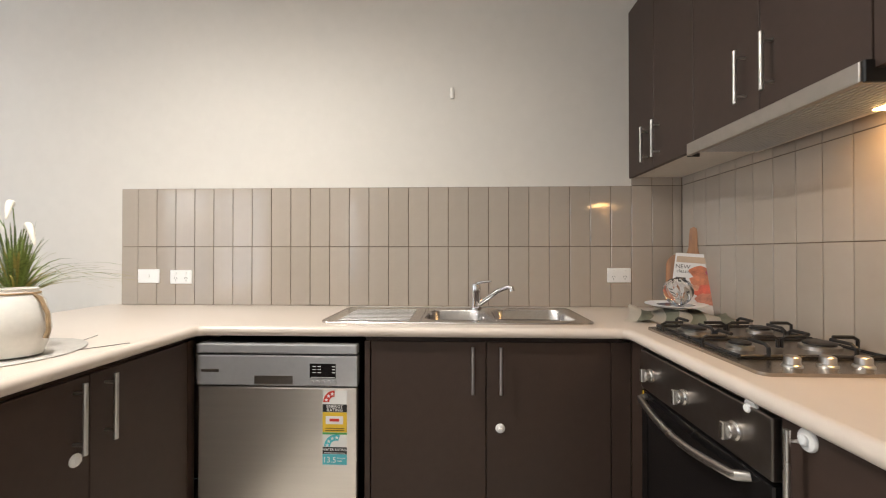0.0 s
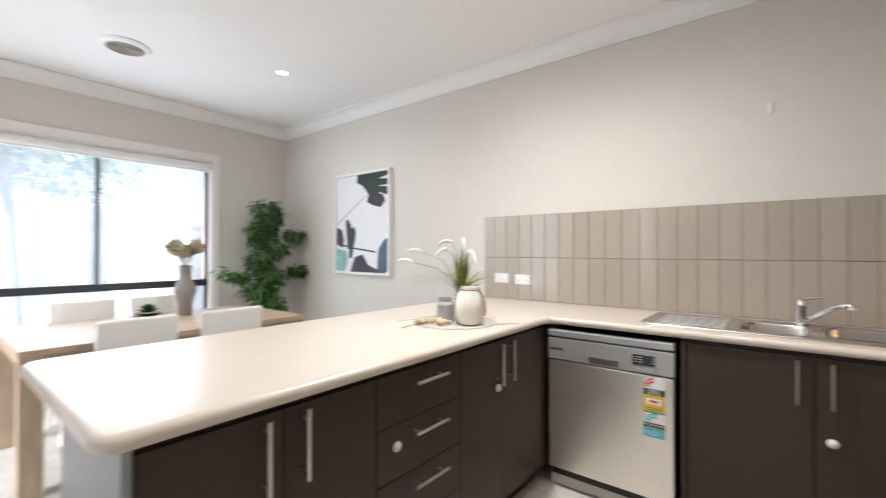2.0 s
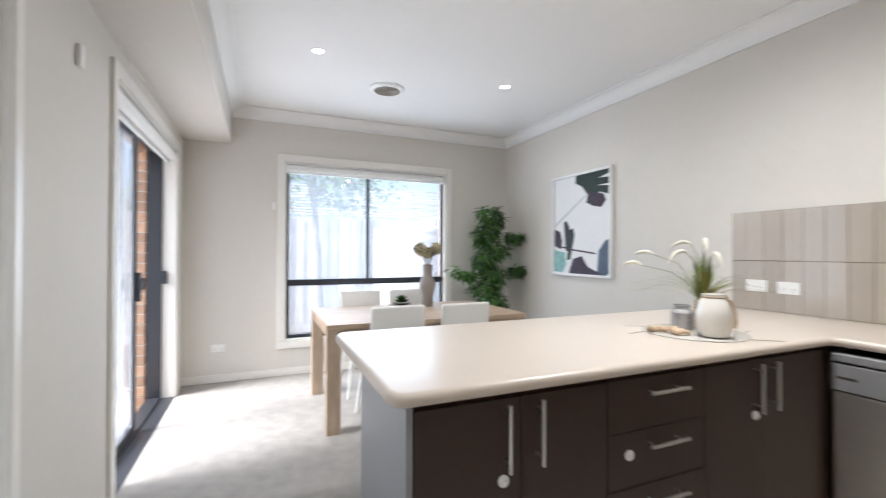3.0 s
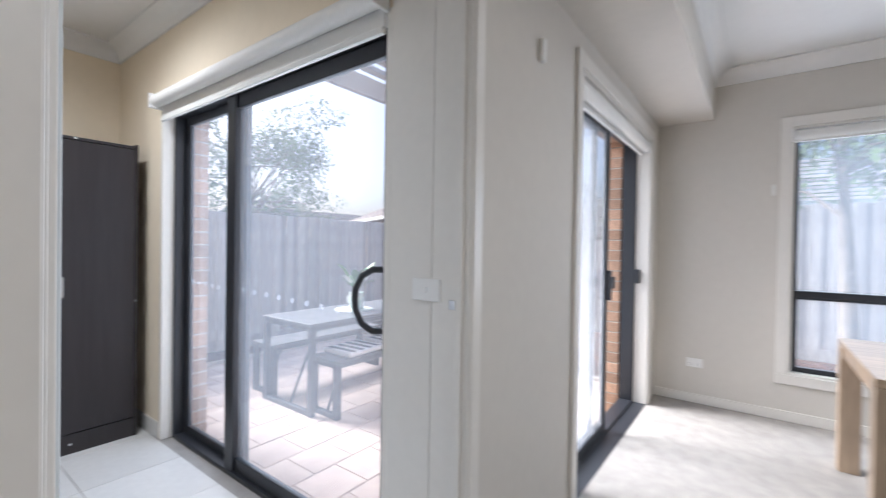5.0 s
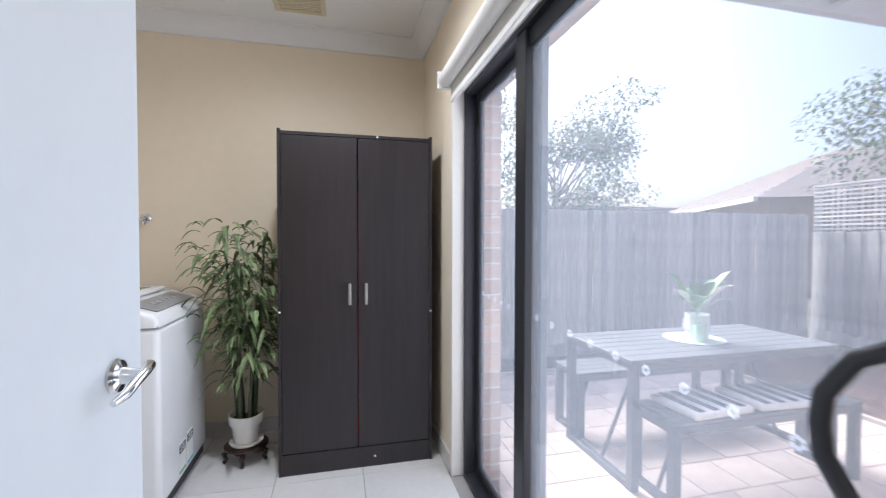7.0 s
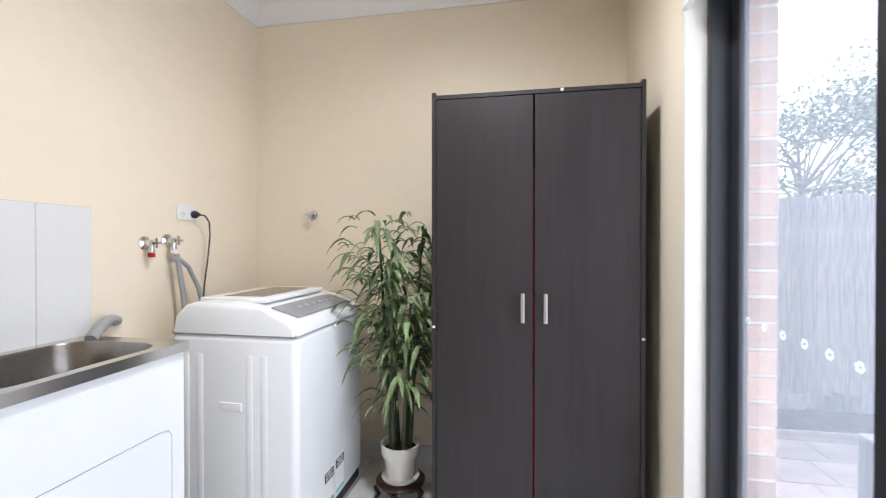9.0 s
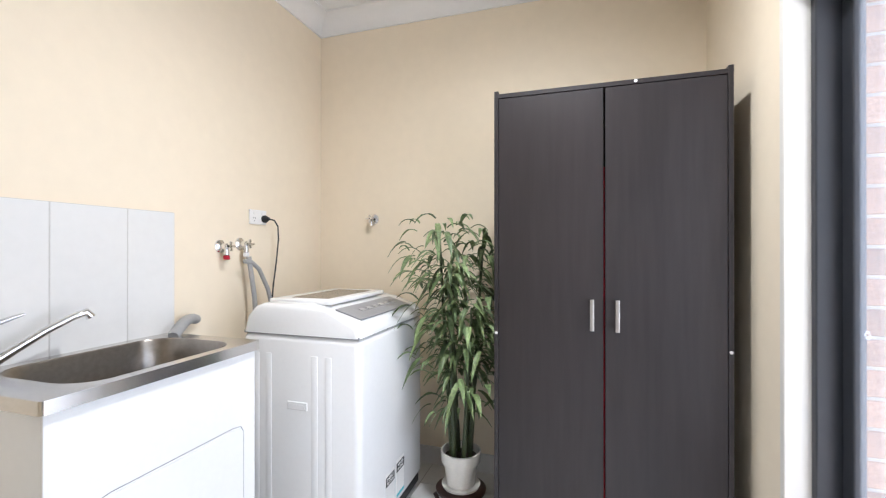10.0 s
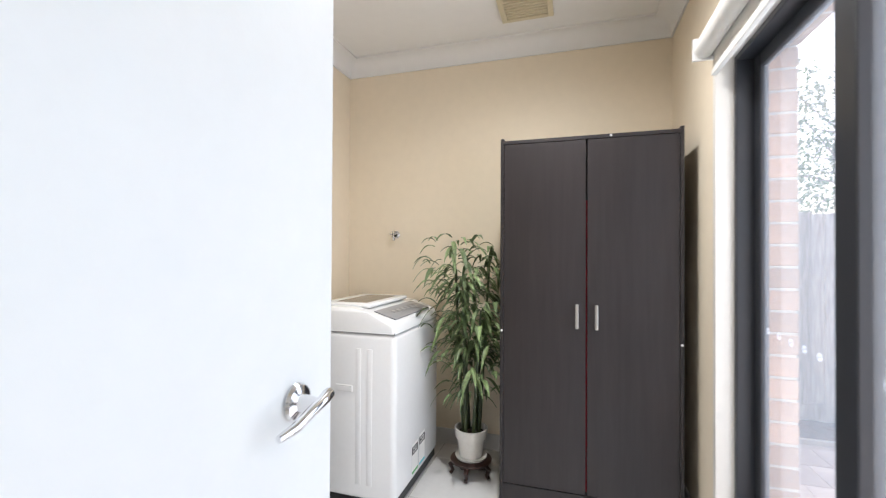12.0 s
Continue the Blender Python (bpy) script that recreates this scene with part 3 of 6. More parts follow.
def label_bar(x0, x1, z0, z1, material, lift=0.0018):
    return part("label_block", boxes((x0, x1, -lift, -lift + 0.0006, z0, z1)), material, sticker)


def star_arc(cx, cz, r0, r1, a0, a1, material, stars):
    bm = bmesh.new()
    pts = [(cx + r1 * math.cos(radians(a)), cz + r1 * math.sin(radians(a))) for a in np.linspace(a0, a1, 14)] + [(cx + r0 * math.cos(radians(a)), cz + r0 * math.sin(radians(a))) for a in np.linspace(a1, a0, 14)]
    prism(bm, pts, "y", -0.0019, -0.0013)
    part("label_arc", bm, material, sticker)
    for a in stars:
        sx, sz = cx + (r0 + r1) / 2 * math.cos(radians(a)), cz + (r0 + r1) / 2 * math.sin(radians(a))
        bm = bmesh.new()
        prism(bm, [(sx + (0.0075 if k % 2 == 0 else 0.0032) * math.sin(math.pi * k / 5), sz + (0.0075 if k % 2 == 0 else 0.0032) * math.cos(math.pi * k / 5)) for k in range(10)], "y", -0.0024, -0.0018)
        part("label_star", bm, white_print, sticker)


TXT = lambda x, z: pose(x, -0.0026, z, 90, 0, 0)
star_arc(0.216, 0.620, 0.020, 0.042, 90, 180, red_print, (105, 135, 165))
label_bar(0.172, 0.262, 0.584, 0.612, black_print)
text_part("ENERGY", 0.0165, TXT(0.217, 0.599), white_print, sticker)
text_part("RATING", 0.0165, TXT(0.217, 0.586), white_print, sticker)
label_bar(0.172, 0.262, 0.510, 0.583, yellow_print)
label_bar(0.184, 0.248, 0.540, 0.569, white_print, 0.0024)
label_bar(0.198, 0.234, 0.550, 0.560, red_print, 0.003)
for k in range(2):
    label_bar(0.182, 0.252, 0.516 + k * 0.008, 0.518 + k * 0.008, black_print, 0.0024)
label_bar(0.172, 0.262, 0.502, 0.509, green_print)
star_arc(0.222, 0.458, 0.022, 0.044, 70, 180, teal_print, (85, 115, 145, 172))
label_bar(0.172, 0.262, 0.431, 0.456, black_print)
text_part("WATER RATING", 0.0125, TXT(0.217, 0.443), white_print, sticker)
label_bar(0.178, 0.256, 0.434, 0.436, white_print, 0.0024)
label_bar(0.172, 0.262, 0.392, 0.430, teal_print)
text_part("13.5", 0.030, TXT(0.198, 0.400), white_print, sticker)
text_part("litres per", 0.0085, TXT(0.242, 0.414), white_print, sticker)
text_part("wash", 0.0085, TXT(0.236, 0.404), white_print, sticker)

# oven and its housing
u5 = thing("oven_cabinet", pose(0, -0.027, 0) @ Matrix.Diagonal((1, 1.079, 1, 1)), "dark brown cabinet round a built-in oven", "cabinet", "kitchen base cabinets")
part("body", boxes((FR + 0.022, XE, 0.755, 1.40, 0.0, ZT)), cab_mat, u5)
part("filler", boxes((FR, FR + 0.02, 1.325, 1.42, 0.105, ZT)), cab_mat, u5)
part("top_rail", boxes((FR, FR + 0.02, 0.755, 1.324, 0.851, ZT)), cab_mat, u5)
part("toe_board", boxes((FR, FR + 0.02, 0.755, 1.324, 0.105, 0.232)), cab_mat, u5)
ov = thing("oven", pose(0, -0.027, 0.014) @ Matrix.Diagonal((1, 1.079, 1, 1)), "black glass and dark steel built-in oven", "oven")
part("door", boxes((FR - 0.010, FR + 0.02, 0.762, 1.320, 0.235, 0.700), bevel=0.004), black_gloss, ov, "black glass oven door")
pn = part("control_panel", boxes((FR - 0.012, FR + 0.02, 0.762, 1.320, 0.708, 0.834), bevel=0.003), oven_steel, ov, "dark steel control panel")
for ky in (1.248, 1.062, 0.862):
    kn = part("knob", turned([(0.021, 0), (0.021, 0.006), (0.017, 0.009), (0.016, 0.02), (0.014, 0.022)], m=pose(FR - 0.012, ky, 0.765, 0, -90, 0), seg=24), nickel, pn, "brushed metal knob", smooth=True)
    part("grip", boxes((FR - 0.046, FR - 0.030, ky - 0.006, ky + 0.006, 0.745, 0.785), bevel=0.003), nickel, kn)
part("handle", tube([(FR - 0.01, 1.285, 0.685), (FR - 0.035, 1.275, 0.682)] + [(FR - 0.034 - 0.010 * math.sin(math.pi * k / 10), 1.27 - 0.43 * k / 10, 0.680 - 0.022 * math.sin(math.pi * k / 10)) for k in range(11)] + [(FR - 0.035, 0.835, 0.682), (FR - 0.01, 0.825, 0.685)], 0.011, 10), nickel, ov, "bowed steel door handle", smooth=True)
w = bmesh.new()
prism(w, [(1.318, 0.66), (1.288, 0.66), (1.303, 0.70)], "x", FR - 0.0118, FR - 0.0105)
part("warning_label", w, yellow_print, ov, "yellow triangular warning label")
u6 = thing("base_cabinet", pose(0, 0, 0), "dark brown base cabinet beside the oven", "cabinet", "kitchen base cabinets")
part("body", boxes((FR + 0.022, XE, 0.469, 0.787, 0.0, ZT)), cab_mat, u6)
d6 = part("door", boxes((FR, FR + 0.02, 0.469, 0.786, 0.105, 0.858), bevel=0.0015, seg=1), cab_mat, u6)
bar_handle(d6, pose(FR, 0.732, 0.775, 0, 0, -90) @ pose(0, 0, 0, 0, 90, 0), 0.155)
child_lock(d6, pose(FR, 0.722, 0.838, 0, 0, -90) @ Matrix.Diagonal((1.2, 1, 1.2, 1)))
child_lock(u5, pose(FR - 0.001, 0.828, 0.842, 0, 0, -90) @ Matrix.Diagonal((1.15, 1, 1.15, 1)))

# upper cabinets
UX = 0.935
def upper(y0, y1, z0, z1, doors, label):
    th = thing("wall_cabinet", pose(0, 0, 0), label, "cabinet", "kitchen wall cabinets")
    part("body", boxes((UX + 0.02, XE, y0 + 0.001, y1 - 0.001, z0 + 0.006, z1)), cab_mat, th)
    part("underside", boxes((UX + 0.02, XE, y0 + 0.002, y1 - 0.002, z0, z0 + 0.0055)), carcass_mat, th, "pale underside board")
    for a, b, hy, hz in doors:
        dr = part("door", boxes((UX, UX + 0.0185, a + 0.0015, b - 0.0015, z0 - 0.004, z1), bevel=0.0015, seg=1), cab_mat, th)
        if hy:
            bar_handle(dr, pose(UX, hy, hz, 0, 0, -90) @ pose(0, 0, 0, 0, 90, 0), 0.158)
    return th


upper(1.503, YN, 1.546, 2.375, ((1.816, YN, 1.875, 1.658), (1.503, 1.816, 1.766, 1.658)), "dark brown two-door wall cabinet in the corner")
upper(0.838, 1.502, 1.573, 2.375, ((1.165, 1.502, 1.222, 1.69), (0.838, 1.165, 1.112, 1.69)), "dark brown two-door wall cabinet above the rangehood")
upper(0.469, 0.837, 1.552, 2.375, ((0.469, 0.837, None, 1.71),), "dark brown wall cabinet beside the rangehood")

# slide-out rangehood
hood = thing("rangehood", pose(-0.02, -0.085, 0) @ Matrix.Diagonal((1, 1.1, 1, 1)), "slim stainless steel slide-out rangehood, lamp on", "rangehood")
part("front_rail", boxes((0.932, 0.950, 0.842, 1.447, 1.522, 1.566), bevel=0.003), hood_steel, hood, "stainless steel front rail")
part("tray", boxes((0.951, XE - 0.02, 0.846, 1.443, 1.532, 1.548)), carcass_mat, hood, "pale filter tray")
part("housing", boxes((0.976, XE - 0.02, 0.84, 1.449, 1.5485, 1.571)), black_print, hood)
part("end_cap", boxes((0.936, 0.98, 0.834, 0.8415, 1.520, 1.567), bevel=0.002), black_print, hood)
part("end_cap", boxes((0.936, 0.98, 1.4475, 1.4515, 1.520, 1.56), bevel=0.001), black_print, hood)
filt = bmesh.new()
for k in range(14):
    box(filt, 0.955 + k * 0.015, 0.963 + k * 0.015, 0.87, 1.42, 1.529, 1.5315)
part("filter", filt, silver_paint, hood, "slotted metal filter")
part("lamp_lens", boxes((1.14, 1.20, 0.90, 1.02, 1.526, 1.5315), bevel=0.002), mat("warm_lamp_lens", (0.9, 0.7, 0.4), 0.3, emit=(1.0, 0.55, 0.18, 12)), hood, "glowing warm lamp lens")
lamp("rangehood_bulb", "AREA", look((1.12, 0.96, 1.522), (1.16, 0.96, 0.9)), 0.45, (1.0, 0.56, 0.22), 0.08, 0.12)

# sink
sk = thing("sink", pose(0, 0, 0), "stainless steel double-bowl sink with a drainer", "sink")
rim = bmesh.new()
RX0, RX1, RY0, RY1 = -0.45, 0.60, 1.545, 2.0
B1, B2 = (-0.055, 0.195, 1.615, 1.90), (0.230, 0.560, 1.615, 1.93)
xs = [RX0, -0.40, B1[0], B1[1], B2[0], B2[1], RX1]


def rounded(x0, x1, y0, y1, r, n=5):
    out = []
    for cx, cy, a in ((x1 - r, y1 - r, 0), (x0 + r, y1 - r, 90), (x0 + r, y0 + r, 180), (x1 - r, y0 + r, 270)):
        out += [(cx + r * math.cos(radians(a + 90 * k / n)), cy + r * math.sin(radians(a + 90 * k / n))) for k in range(n + 1)]
    return out


def bowl(bm, q, depth, z=0.906, r=0.06, m=None):
    """Open bowl with rounded plan, wall and floor."""
    rings = []
    for inset, dz in ((0, 0), (0.004, -0.006), (0.010, -depth * 0.6), (0.022, -depth * 0.9), (0.05, -depth)):
        rings.append([bm.verts.new((x, y, z + dz)) for x, y in rounded(q[0] + inset, q[1] - inset, q[2] + inset, q[3] - inset, max(0.02, r - inset * 0.5))])
    for a, b in zip(rings, rings[1:]):
        for k in range(len(a)):
            bm.faces.new((a[k], a[(k + 1) % len(a)], b[(k + 1) % len(b)], b[k]))
    bm.faces.new(rings[-1])
    return rings[0]


def deck(bm, outer, holes, z):
    """Flat sheet with holes: outer and hole outlines, filled between."""
    edges = []
    for loop in [[bm.verts.new((x, y, z)) for x, y in outer]] + holes:
        for k in range(len(loop)):
            a, b = loop[k], loop[(k + 1) % len(loop)]
            edges.append(bm.edges.get((a, b)) or bm.edges.new((a, b)))
    bmesh.ops.triangle_fill(bm, use_beauty=True, use_dissolve=False, edges=edges)


bm = bmesh.new()
h1, h2 = bowl(bm, B1, 0.13, 0.905), bowl(bm, B2, 0.15, 0.905)
deck(bm, rounded(RX0, RX1, RY0, RY1, 0.05), [h1, h2], 0.905)
part("basin", bm, sink_steel, sk, smooth=True)
part("rim", sweep(bmesh.new(), [(x, y, 0.9035) for x, y in rounded(RX0, RX1, RY0, RY1, 0.05) + rounded(RX0, RX1, RY0, RY1, 0.05)[:1]], 0.004, 6), sink_steel, sk, smooth=True)
for k in range(9):
    part("drainer_rib", tube([(-0.39, 1.60 + k * 0.038, 0.9055), (-0.11, 1.60 + k * 0.038, 0.9055)], 0.003, 6), sink_steel, sk, smooth=True)
part("drainer_edge", tube([(-0.065, 1.565, 0.9055), (-0.07, 1.98, 0.9055)], 0.003, 6), sink_steel, sk)
for q in (B1, B2):
    part("waste", turned([(0.03, 0), (0.03, 0.003), (0.018, 0.004)], c=((q[0] + q[1]) / 2, (q[2] + q[3]) / 2, 0.778 if q is B1 else 0.758)), chrome, sk, smooth=True)


def mixer(m, label, spout, lever):
    th = thing("mixer_tap", m, label, "tap")
    part("body", turned([(0.026, 0), (0.026, 0.006), (0.021, 0.01), (0.020, 0.075), (0.022, 0.08), (0.022, 0.105), (0.018, 0.118), (0.006, 0.124)], seg=24), chrome, th, smooth=True)
    part("spout", tube(spout, [0.014, 0.0125, 0.0115, 0.011, 0.012, 0.013][:len(spout)], 14), chrome, th, "slanting chrome spout", smooth=True)
    part("lever", tube(lever, [0.010, 0.008, 0.006, 0.004][:len(lever)], 10), chrome, th, "chrome lever", smooth=True)
    return th


mixer(pose(0.168, 1.965, 0.905), "chrome single-lever kitchen mixer tap", [(0.01, 0, 0.02), (0.05, -0.02, 0.05), (0.10, -0.05, 0.09), (0.14, -0.07, 0.108), (0.158, -0.078, 0.106), (0.16, -0.08, 0.09)], [(0, 0, 0.115), (0.015, -0.01, 0.124), (0.045, -0.03, 0.130), (0.068, -0.045, 0.133)])

# gas cooktop
CX0, CX1, CY0, CY1 = 0.752, 1.178, 0.895, 1.478
ck = thing("gas_cooktop", pose(0, 0, 0), "stainless steel gas cooktop with black trivets", "cooktop")
bm = bmesh.new()
prism(bm, rounded(CX0, CX1, CY0, CY1, 0.025), "z", 0.9003, 0.9085)
part("tray", bm, mat("warm_stainless_steel", (0.42, 0.37, 0.32), 0.26, metal=1.0, vary=0.04), ck)
part("pan", boxes((CX0 + 0.03, CX1 - 0.03, CY0 + 0.135, CY1 - 0.025, 0.909, 0.9105), bevel=0.0006, seg=1), oven_steel, ck)
for bx, by, br in ((0.855, 1.36, 0.046), (1.065, 1.36, 0.036), (0.855, 1.13, 0.033), (1.065, 1.13, 0.046)):
    bn = part("burner", turned([(br, 0), (br, 0.010), (br * 0.85, 0.013)], c=(bx, by, 0.9105)), nickel, ck, "metal burner ring", smooth=True)
    part("cap", turned([(br * 0.8, 0.0131), (br * 0.82, 0.018), (br * 0.7, 0.021), (br * 0.2, 0.022)], c=(bx, by, 0.9105)), black_iron, bn, "black burner cap", smooth=True)
for y0, y1 in ((1.255, 1.465), (1.025, 1.235)):
    tv = part("trivet", tube([(CX0 + 0.035, y0, 0.914), (CX1 - 0.035, y0, 0.914), (CX1 - 0.035, y1, 0.914), (CX0 + 0.035, y1, 0.914), (CX0 + 0.035, y0, 0.914)], 0.005, 6), black_iron, ck, "black enamelled wire trivet")
    ym = (y0 + y1) / 2
    for bx in (0.855, 1.065):
        for dx, dy in ((0.10, 0), (-0.10, 0), (0, 0.10), (0, -0.10)):
            ex, ey = bx + dx * 1.0, ym + dy * 1.08
            part("finger", tube([(ex, ey, 0.914), (ex, ey, 0.936), (bx + dx * 0.88, ym + dy * 0.95, 0.943), (bx + dx * 0.35, ym + dy * 0.35, 0.943)], 0.005, 6), black_iron, tv)
for k, (kx, ky) in enumerate(((0.86, 0.955), (0.94, 0.955), (1.02, 0.955), (1.10, 0.955))):
    part("knob", turned([(0.021, 0), (0.020, 0.004), (0.017, 0.006), (0.016, 0.022), (0.012, 0.025)], c=(kx, ky, 0.9085), seg=20), nickel, ck, "brushed metal knob", smooth=True)

# power points
def power_point(m, label, w=0.115, h=0.072, sockets=2, kind="power point"):
    """Wall plate facing local -y, centred on the origin."""
    th = thing("power_point" if sockets else "light_switch", m, label, kind)
    part("plate", boxes((-w / 2, w / 2, -0.009, 0, -h / 2, h / 2), bevel=0.003), white_plastic, th)
    xs_ = [0] if sockets < 2 else [-w * 0.24, w * 0.24]
    for x in xs_:
        part("rocker", boxes((x - 0.006, x + 0.006, -0.0125, -0.0085, 0.012 if sockets else -0.009, 0.026 if sockets else 0.009), bevel=0.002), white_plastic, th)
        if sockets:
            for a, sx, sz in ((30, -0.006, -0.006), (-30, 0.006, -0.006), (0, 0, -0.018)):
                bm = boxes((-0.001, 0.001, -0.0094, -0.0088, -0.0045, 0.0045))
                bmesh.ops.transform(bm, matrix=pose(x + sx, 0, sz, 0, a, 0), verts=bm.verts)
                part("slot", bm, black_print, th)
    return th


power_point(pose(-1.527, YN - 0.0065, 1.05), "white wall isolator switch on the tiled splashback", sockets=0, kind="switch")
power_point(pose(-1.355, YN - 0.0065, 1.046), "white double power point on the tiled splashback")
power_point(pose(0.881, YN - 0.0065, 1.059), "white double power point on the tiled splashback")
tagged(part("wall_hook", turned([(0.008, 0), (0.011, 0.01), (0.011, 0.045), (0.008, 0.056)], m=pose(0.05, YN - 0.006, 1.955) @ Matrix.Diagonal((1, 0.55, 1, 1))), cream_ceramic, smooth=True), "small cream oval hook stuck on the wall", "hook")

# corner still life: board, magazine, plate, cloth and glass ball
wood = mat("warm_acacia_wood", (0.36, 0.16, 0.06), 0.4, vary=0.3, scale=9, stretch=(1, 1, 0.15))
LEAN = pose(1.122, 1.885, 0.9005, 0, 0, -38)
brd = thing("chopping_board", LEAN @ pose(0.0, 0.03, 0.0, -9, 0, 0), "paddle-shaped wooden chopping board leaning in the corner", "chopping board")
bm = bmesh.new()
outline = rounded(-0.11, 0.11, 0, 0.27, 0.055)
prism(bm, outline, "y", 0, 0.016)
prism(bm, [(-0.028, 0.262), (-0.018, 0.30), (-0.017, 0.36), (-0.014, 0.388), (0, 0.397), (0.014, 0.388), (0.017, 0.36), (0.018, 0.30), (0.028, 0.262)], "y", 0.0005, 0.0155)
part("board", bm, wood, brd)
mag = thing("magazine", LEAN @ pose(0.02, -0.012, 0.0, -13, 4, 0), "glossy food magazine leaning on the chopping board", "magazine")
part("cover", boxes((-0.104, 0.104, 0, 0.006, 0.001, 0.272), bevel=0.001, seg=1), mat("magazine_cover", (0.66, 0.64, 0.62), 0.25, vary=0.03), mag)
FLAT = lambda x, z: pose(x, -0.0008, z, 90, 0, 0)
text_part("NEW", 0.026, FLAT(-0.068, 0.200), black_print, mag)
text_part("classics", 0.022, FLAT(-0.060, 0.180), black_print, mag)
for k in range(5):
    part("cover_line", boxes((-0.092, -0.05 + 0.008 * (k % 2), -0.0012, -0.0002, 0.150 - k * 0.018, 0.158 - k * 0.018)), black_print, mag)
part("title_block", boxes((-0.096, 0.096, -0.003, -0.0002, 0.228, 0.256)), mat("brown_title_print", (0.42, 0.30, 0.20), 0.4), mag, "brown masthead lettering, plain block")
random.seed(4)
for k, (cx_, cz, rx, rz, c) in enumerate(((0.015, 0.185, 0.055, 0.03, (0.50, 0.14, 0.05)), (0.02, 0.145, 0.06, 0.026, (0.55, 0.17, 0.07)), (0.03, 0.105, 0.055, 0.026, (0.60, 0.10, 0.05)), (0.055, 0.195, 0.03, 0.024, (0.45, 0.05, 0.12)), (0.045, 0.07, 0.045, 0.03, (0.55, 0.2, 0.12)), (-0.02, 0.115, 0.03, 0.014, (0.62, 0.28, 0.16)))):
    bm = bmesh.new()
    prism(bm, [(cx_ + rx * (1 + 0.18 * math.sin(3 * a + k)) * math.cos(a), cz + rz * (1 + 0.2 * math.sin(4 * a + k)) * math.sin(a)) for a in np.linspace(0, 2 * math.pi, 18)[:-1]], "y", -0.0014 - 0.0003 * k, -0.0003)
    part("cover_picture", bm, mat("printed_food", c, 0.3, vary=0.35, scale=90), mag)
cloth_white = mat("cream_linen", (0.68, 0.64, 0.57), 0.9, vary=0.05, scale=60, bump=0.3, bump_scale=500)
cloth_green = mat("sage_stripe_linen", (0.30, 0.31, 0.24), 0.9, vary=0.06, scale=60, bump=0.3, bump_scale=500)
tw = thing("tea_towel", pose(0.955, 1.665, 0.9005, 0, 0, -28) @ Matrix.Diagonal((1.2, 1.25, 1, 1)), "folded cream tea towel with sage stripes", "tea towel")
for k in range(8):
    bm = bmesh.new()
    x0, x1 = -0.15 + k * 0.0375, -0.15 + (k + 1) * 0.0375
    cols = []
    for i in range(4):
        x = x0 + (x1 - x0) * i / 3
        cols.append([bm.verts.new((x + 0.008 * math.sin(5 * v), -0.10 + 0.20 * v, 0.006 + 0.030 * min(1, v * 2.2) * (0.75 + 0.25 * math.sin(x * 34 + 1)) + 0.007 * math.sin(x * 60 + 4 * v))) for v in np.linspace(0, 1, 9)])
    for a, b in zip(cols, cols[1:]):
        for i in range(8):
            bm.faces.new((a[i], b[i], b[i + 1], a[i + 1]))
    bmesh.ops.solidify(bm, geom=bm.faces[:], thickness=0.005)
    part("stripe" if k % 2 else "cloth", bm, cloth_green if k % 2 else cloth_white, tw, smooth=True)
blue_rim = mat("dark_blue_glaze", (0.02, 0.03, 0.10), 0.15)
pl = thing("plate", pose(0.99, 1.745, 0.943), "white plate with a dark blue centre", "plate")
part("dish", turned([(0.05, 0), (0.09, 0.006), (0.118, 0.014), (0.118, 0.017), (0.095, 0.013), (0.0, 0.008)], seg=40), white_print, pl, smooth=True)
part("glaze", turned([(0.084, 0.0118), (0.05, 0.0105), (0.0, 0.0095)], seg=40), blue_rim, pl, "dark blue glaze", smooth=True)
gb = thing("glass_ball", pose(0.99, 1.725, 1.012), "clear ribbed glass ornament resting on the plate", "ornament")
clear = bpy.data.materials.new("clear_glass")
clear.use_nodes = True
clear.node_tree.nodes["Principled BSDF"].inputs["Transmission Weight"].default_value = 1.0
clear.node_tree.nodes["Principled BSDF"].inputs["Roughness"].default_value = 0.03
bm = bmesh.new()
bmesh.ops.create_icosphere(bm, subdivisions=4, radius=0.055)
for v in bm.verts:
    v.co *= 1 + 0.05 * math.sin(9 * math.atan2(v.co.y, v.co.x) + 5 * v.co.z / 0.05)
part("ball", bm, clear, gb, smooth=True)

# peninsula decoration
def blades(name, n, seed, base, reach, rise, width, material, parent, droop=1.0):
    """Arching grass leaves rising from one root."""
    rnd = random.Random(seed)
    bm = bmesh.new()
    for _ in range(n):
        a, r, h = rnd.uniform(0, 2 * math.pi), rnd.uniform(0.35, 1) * reach, rnd.uniform(0.6, 1) * rise
        ca, sa, prev = math.cos(a), math.sin(a), None
        for i in range(8):
            s = i / 7
            p = Vector((ca * r * s ** 1.3 + base[0] + 0.012 * ca, sa * r * s ** 1.3 + base[1] + 0.012 * sa, base[2] + h * (s * 1.7 - droop * s * s * (0.55 + 0.75 * r / reach))))
            wd = width * (1 - s) ** 0.6 * 0.5 + 0.0004
            l, rr = bm.verts.new(p + Vector((-sa * wd, ca * wd, 0))), bm.verts.new(p + Vector((sa * wd, -ca * wd, 0.0006)))
            if prev:
                bm.faces.new((prev[0], prev[1], rr, l))
            prev = (l, rr)
    return part(name, bm, material, parent, smooth=True)


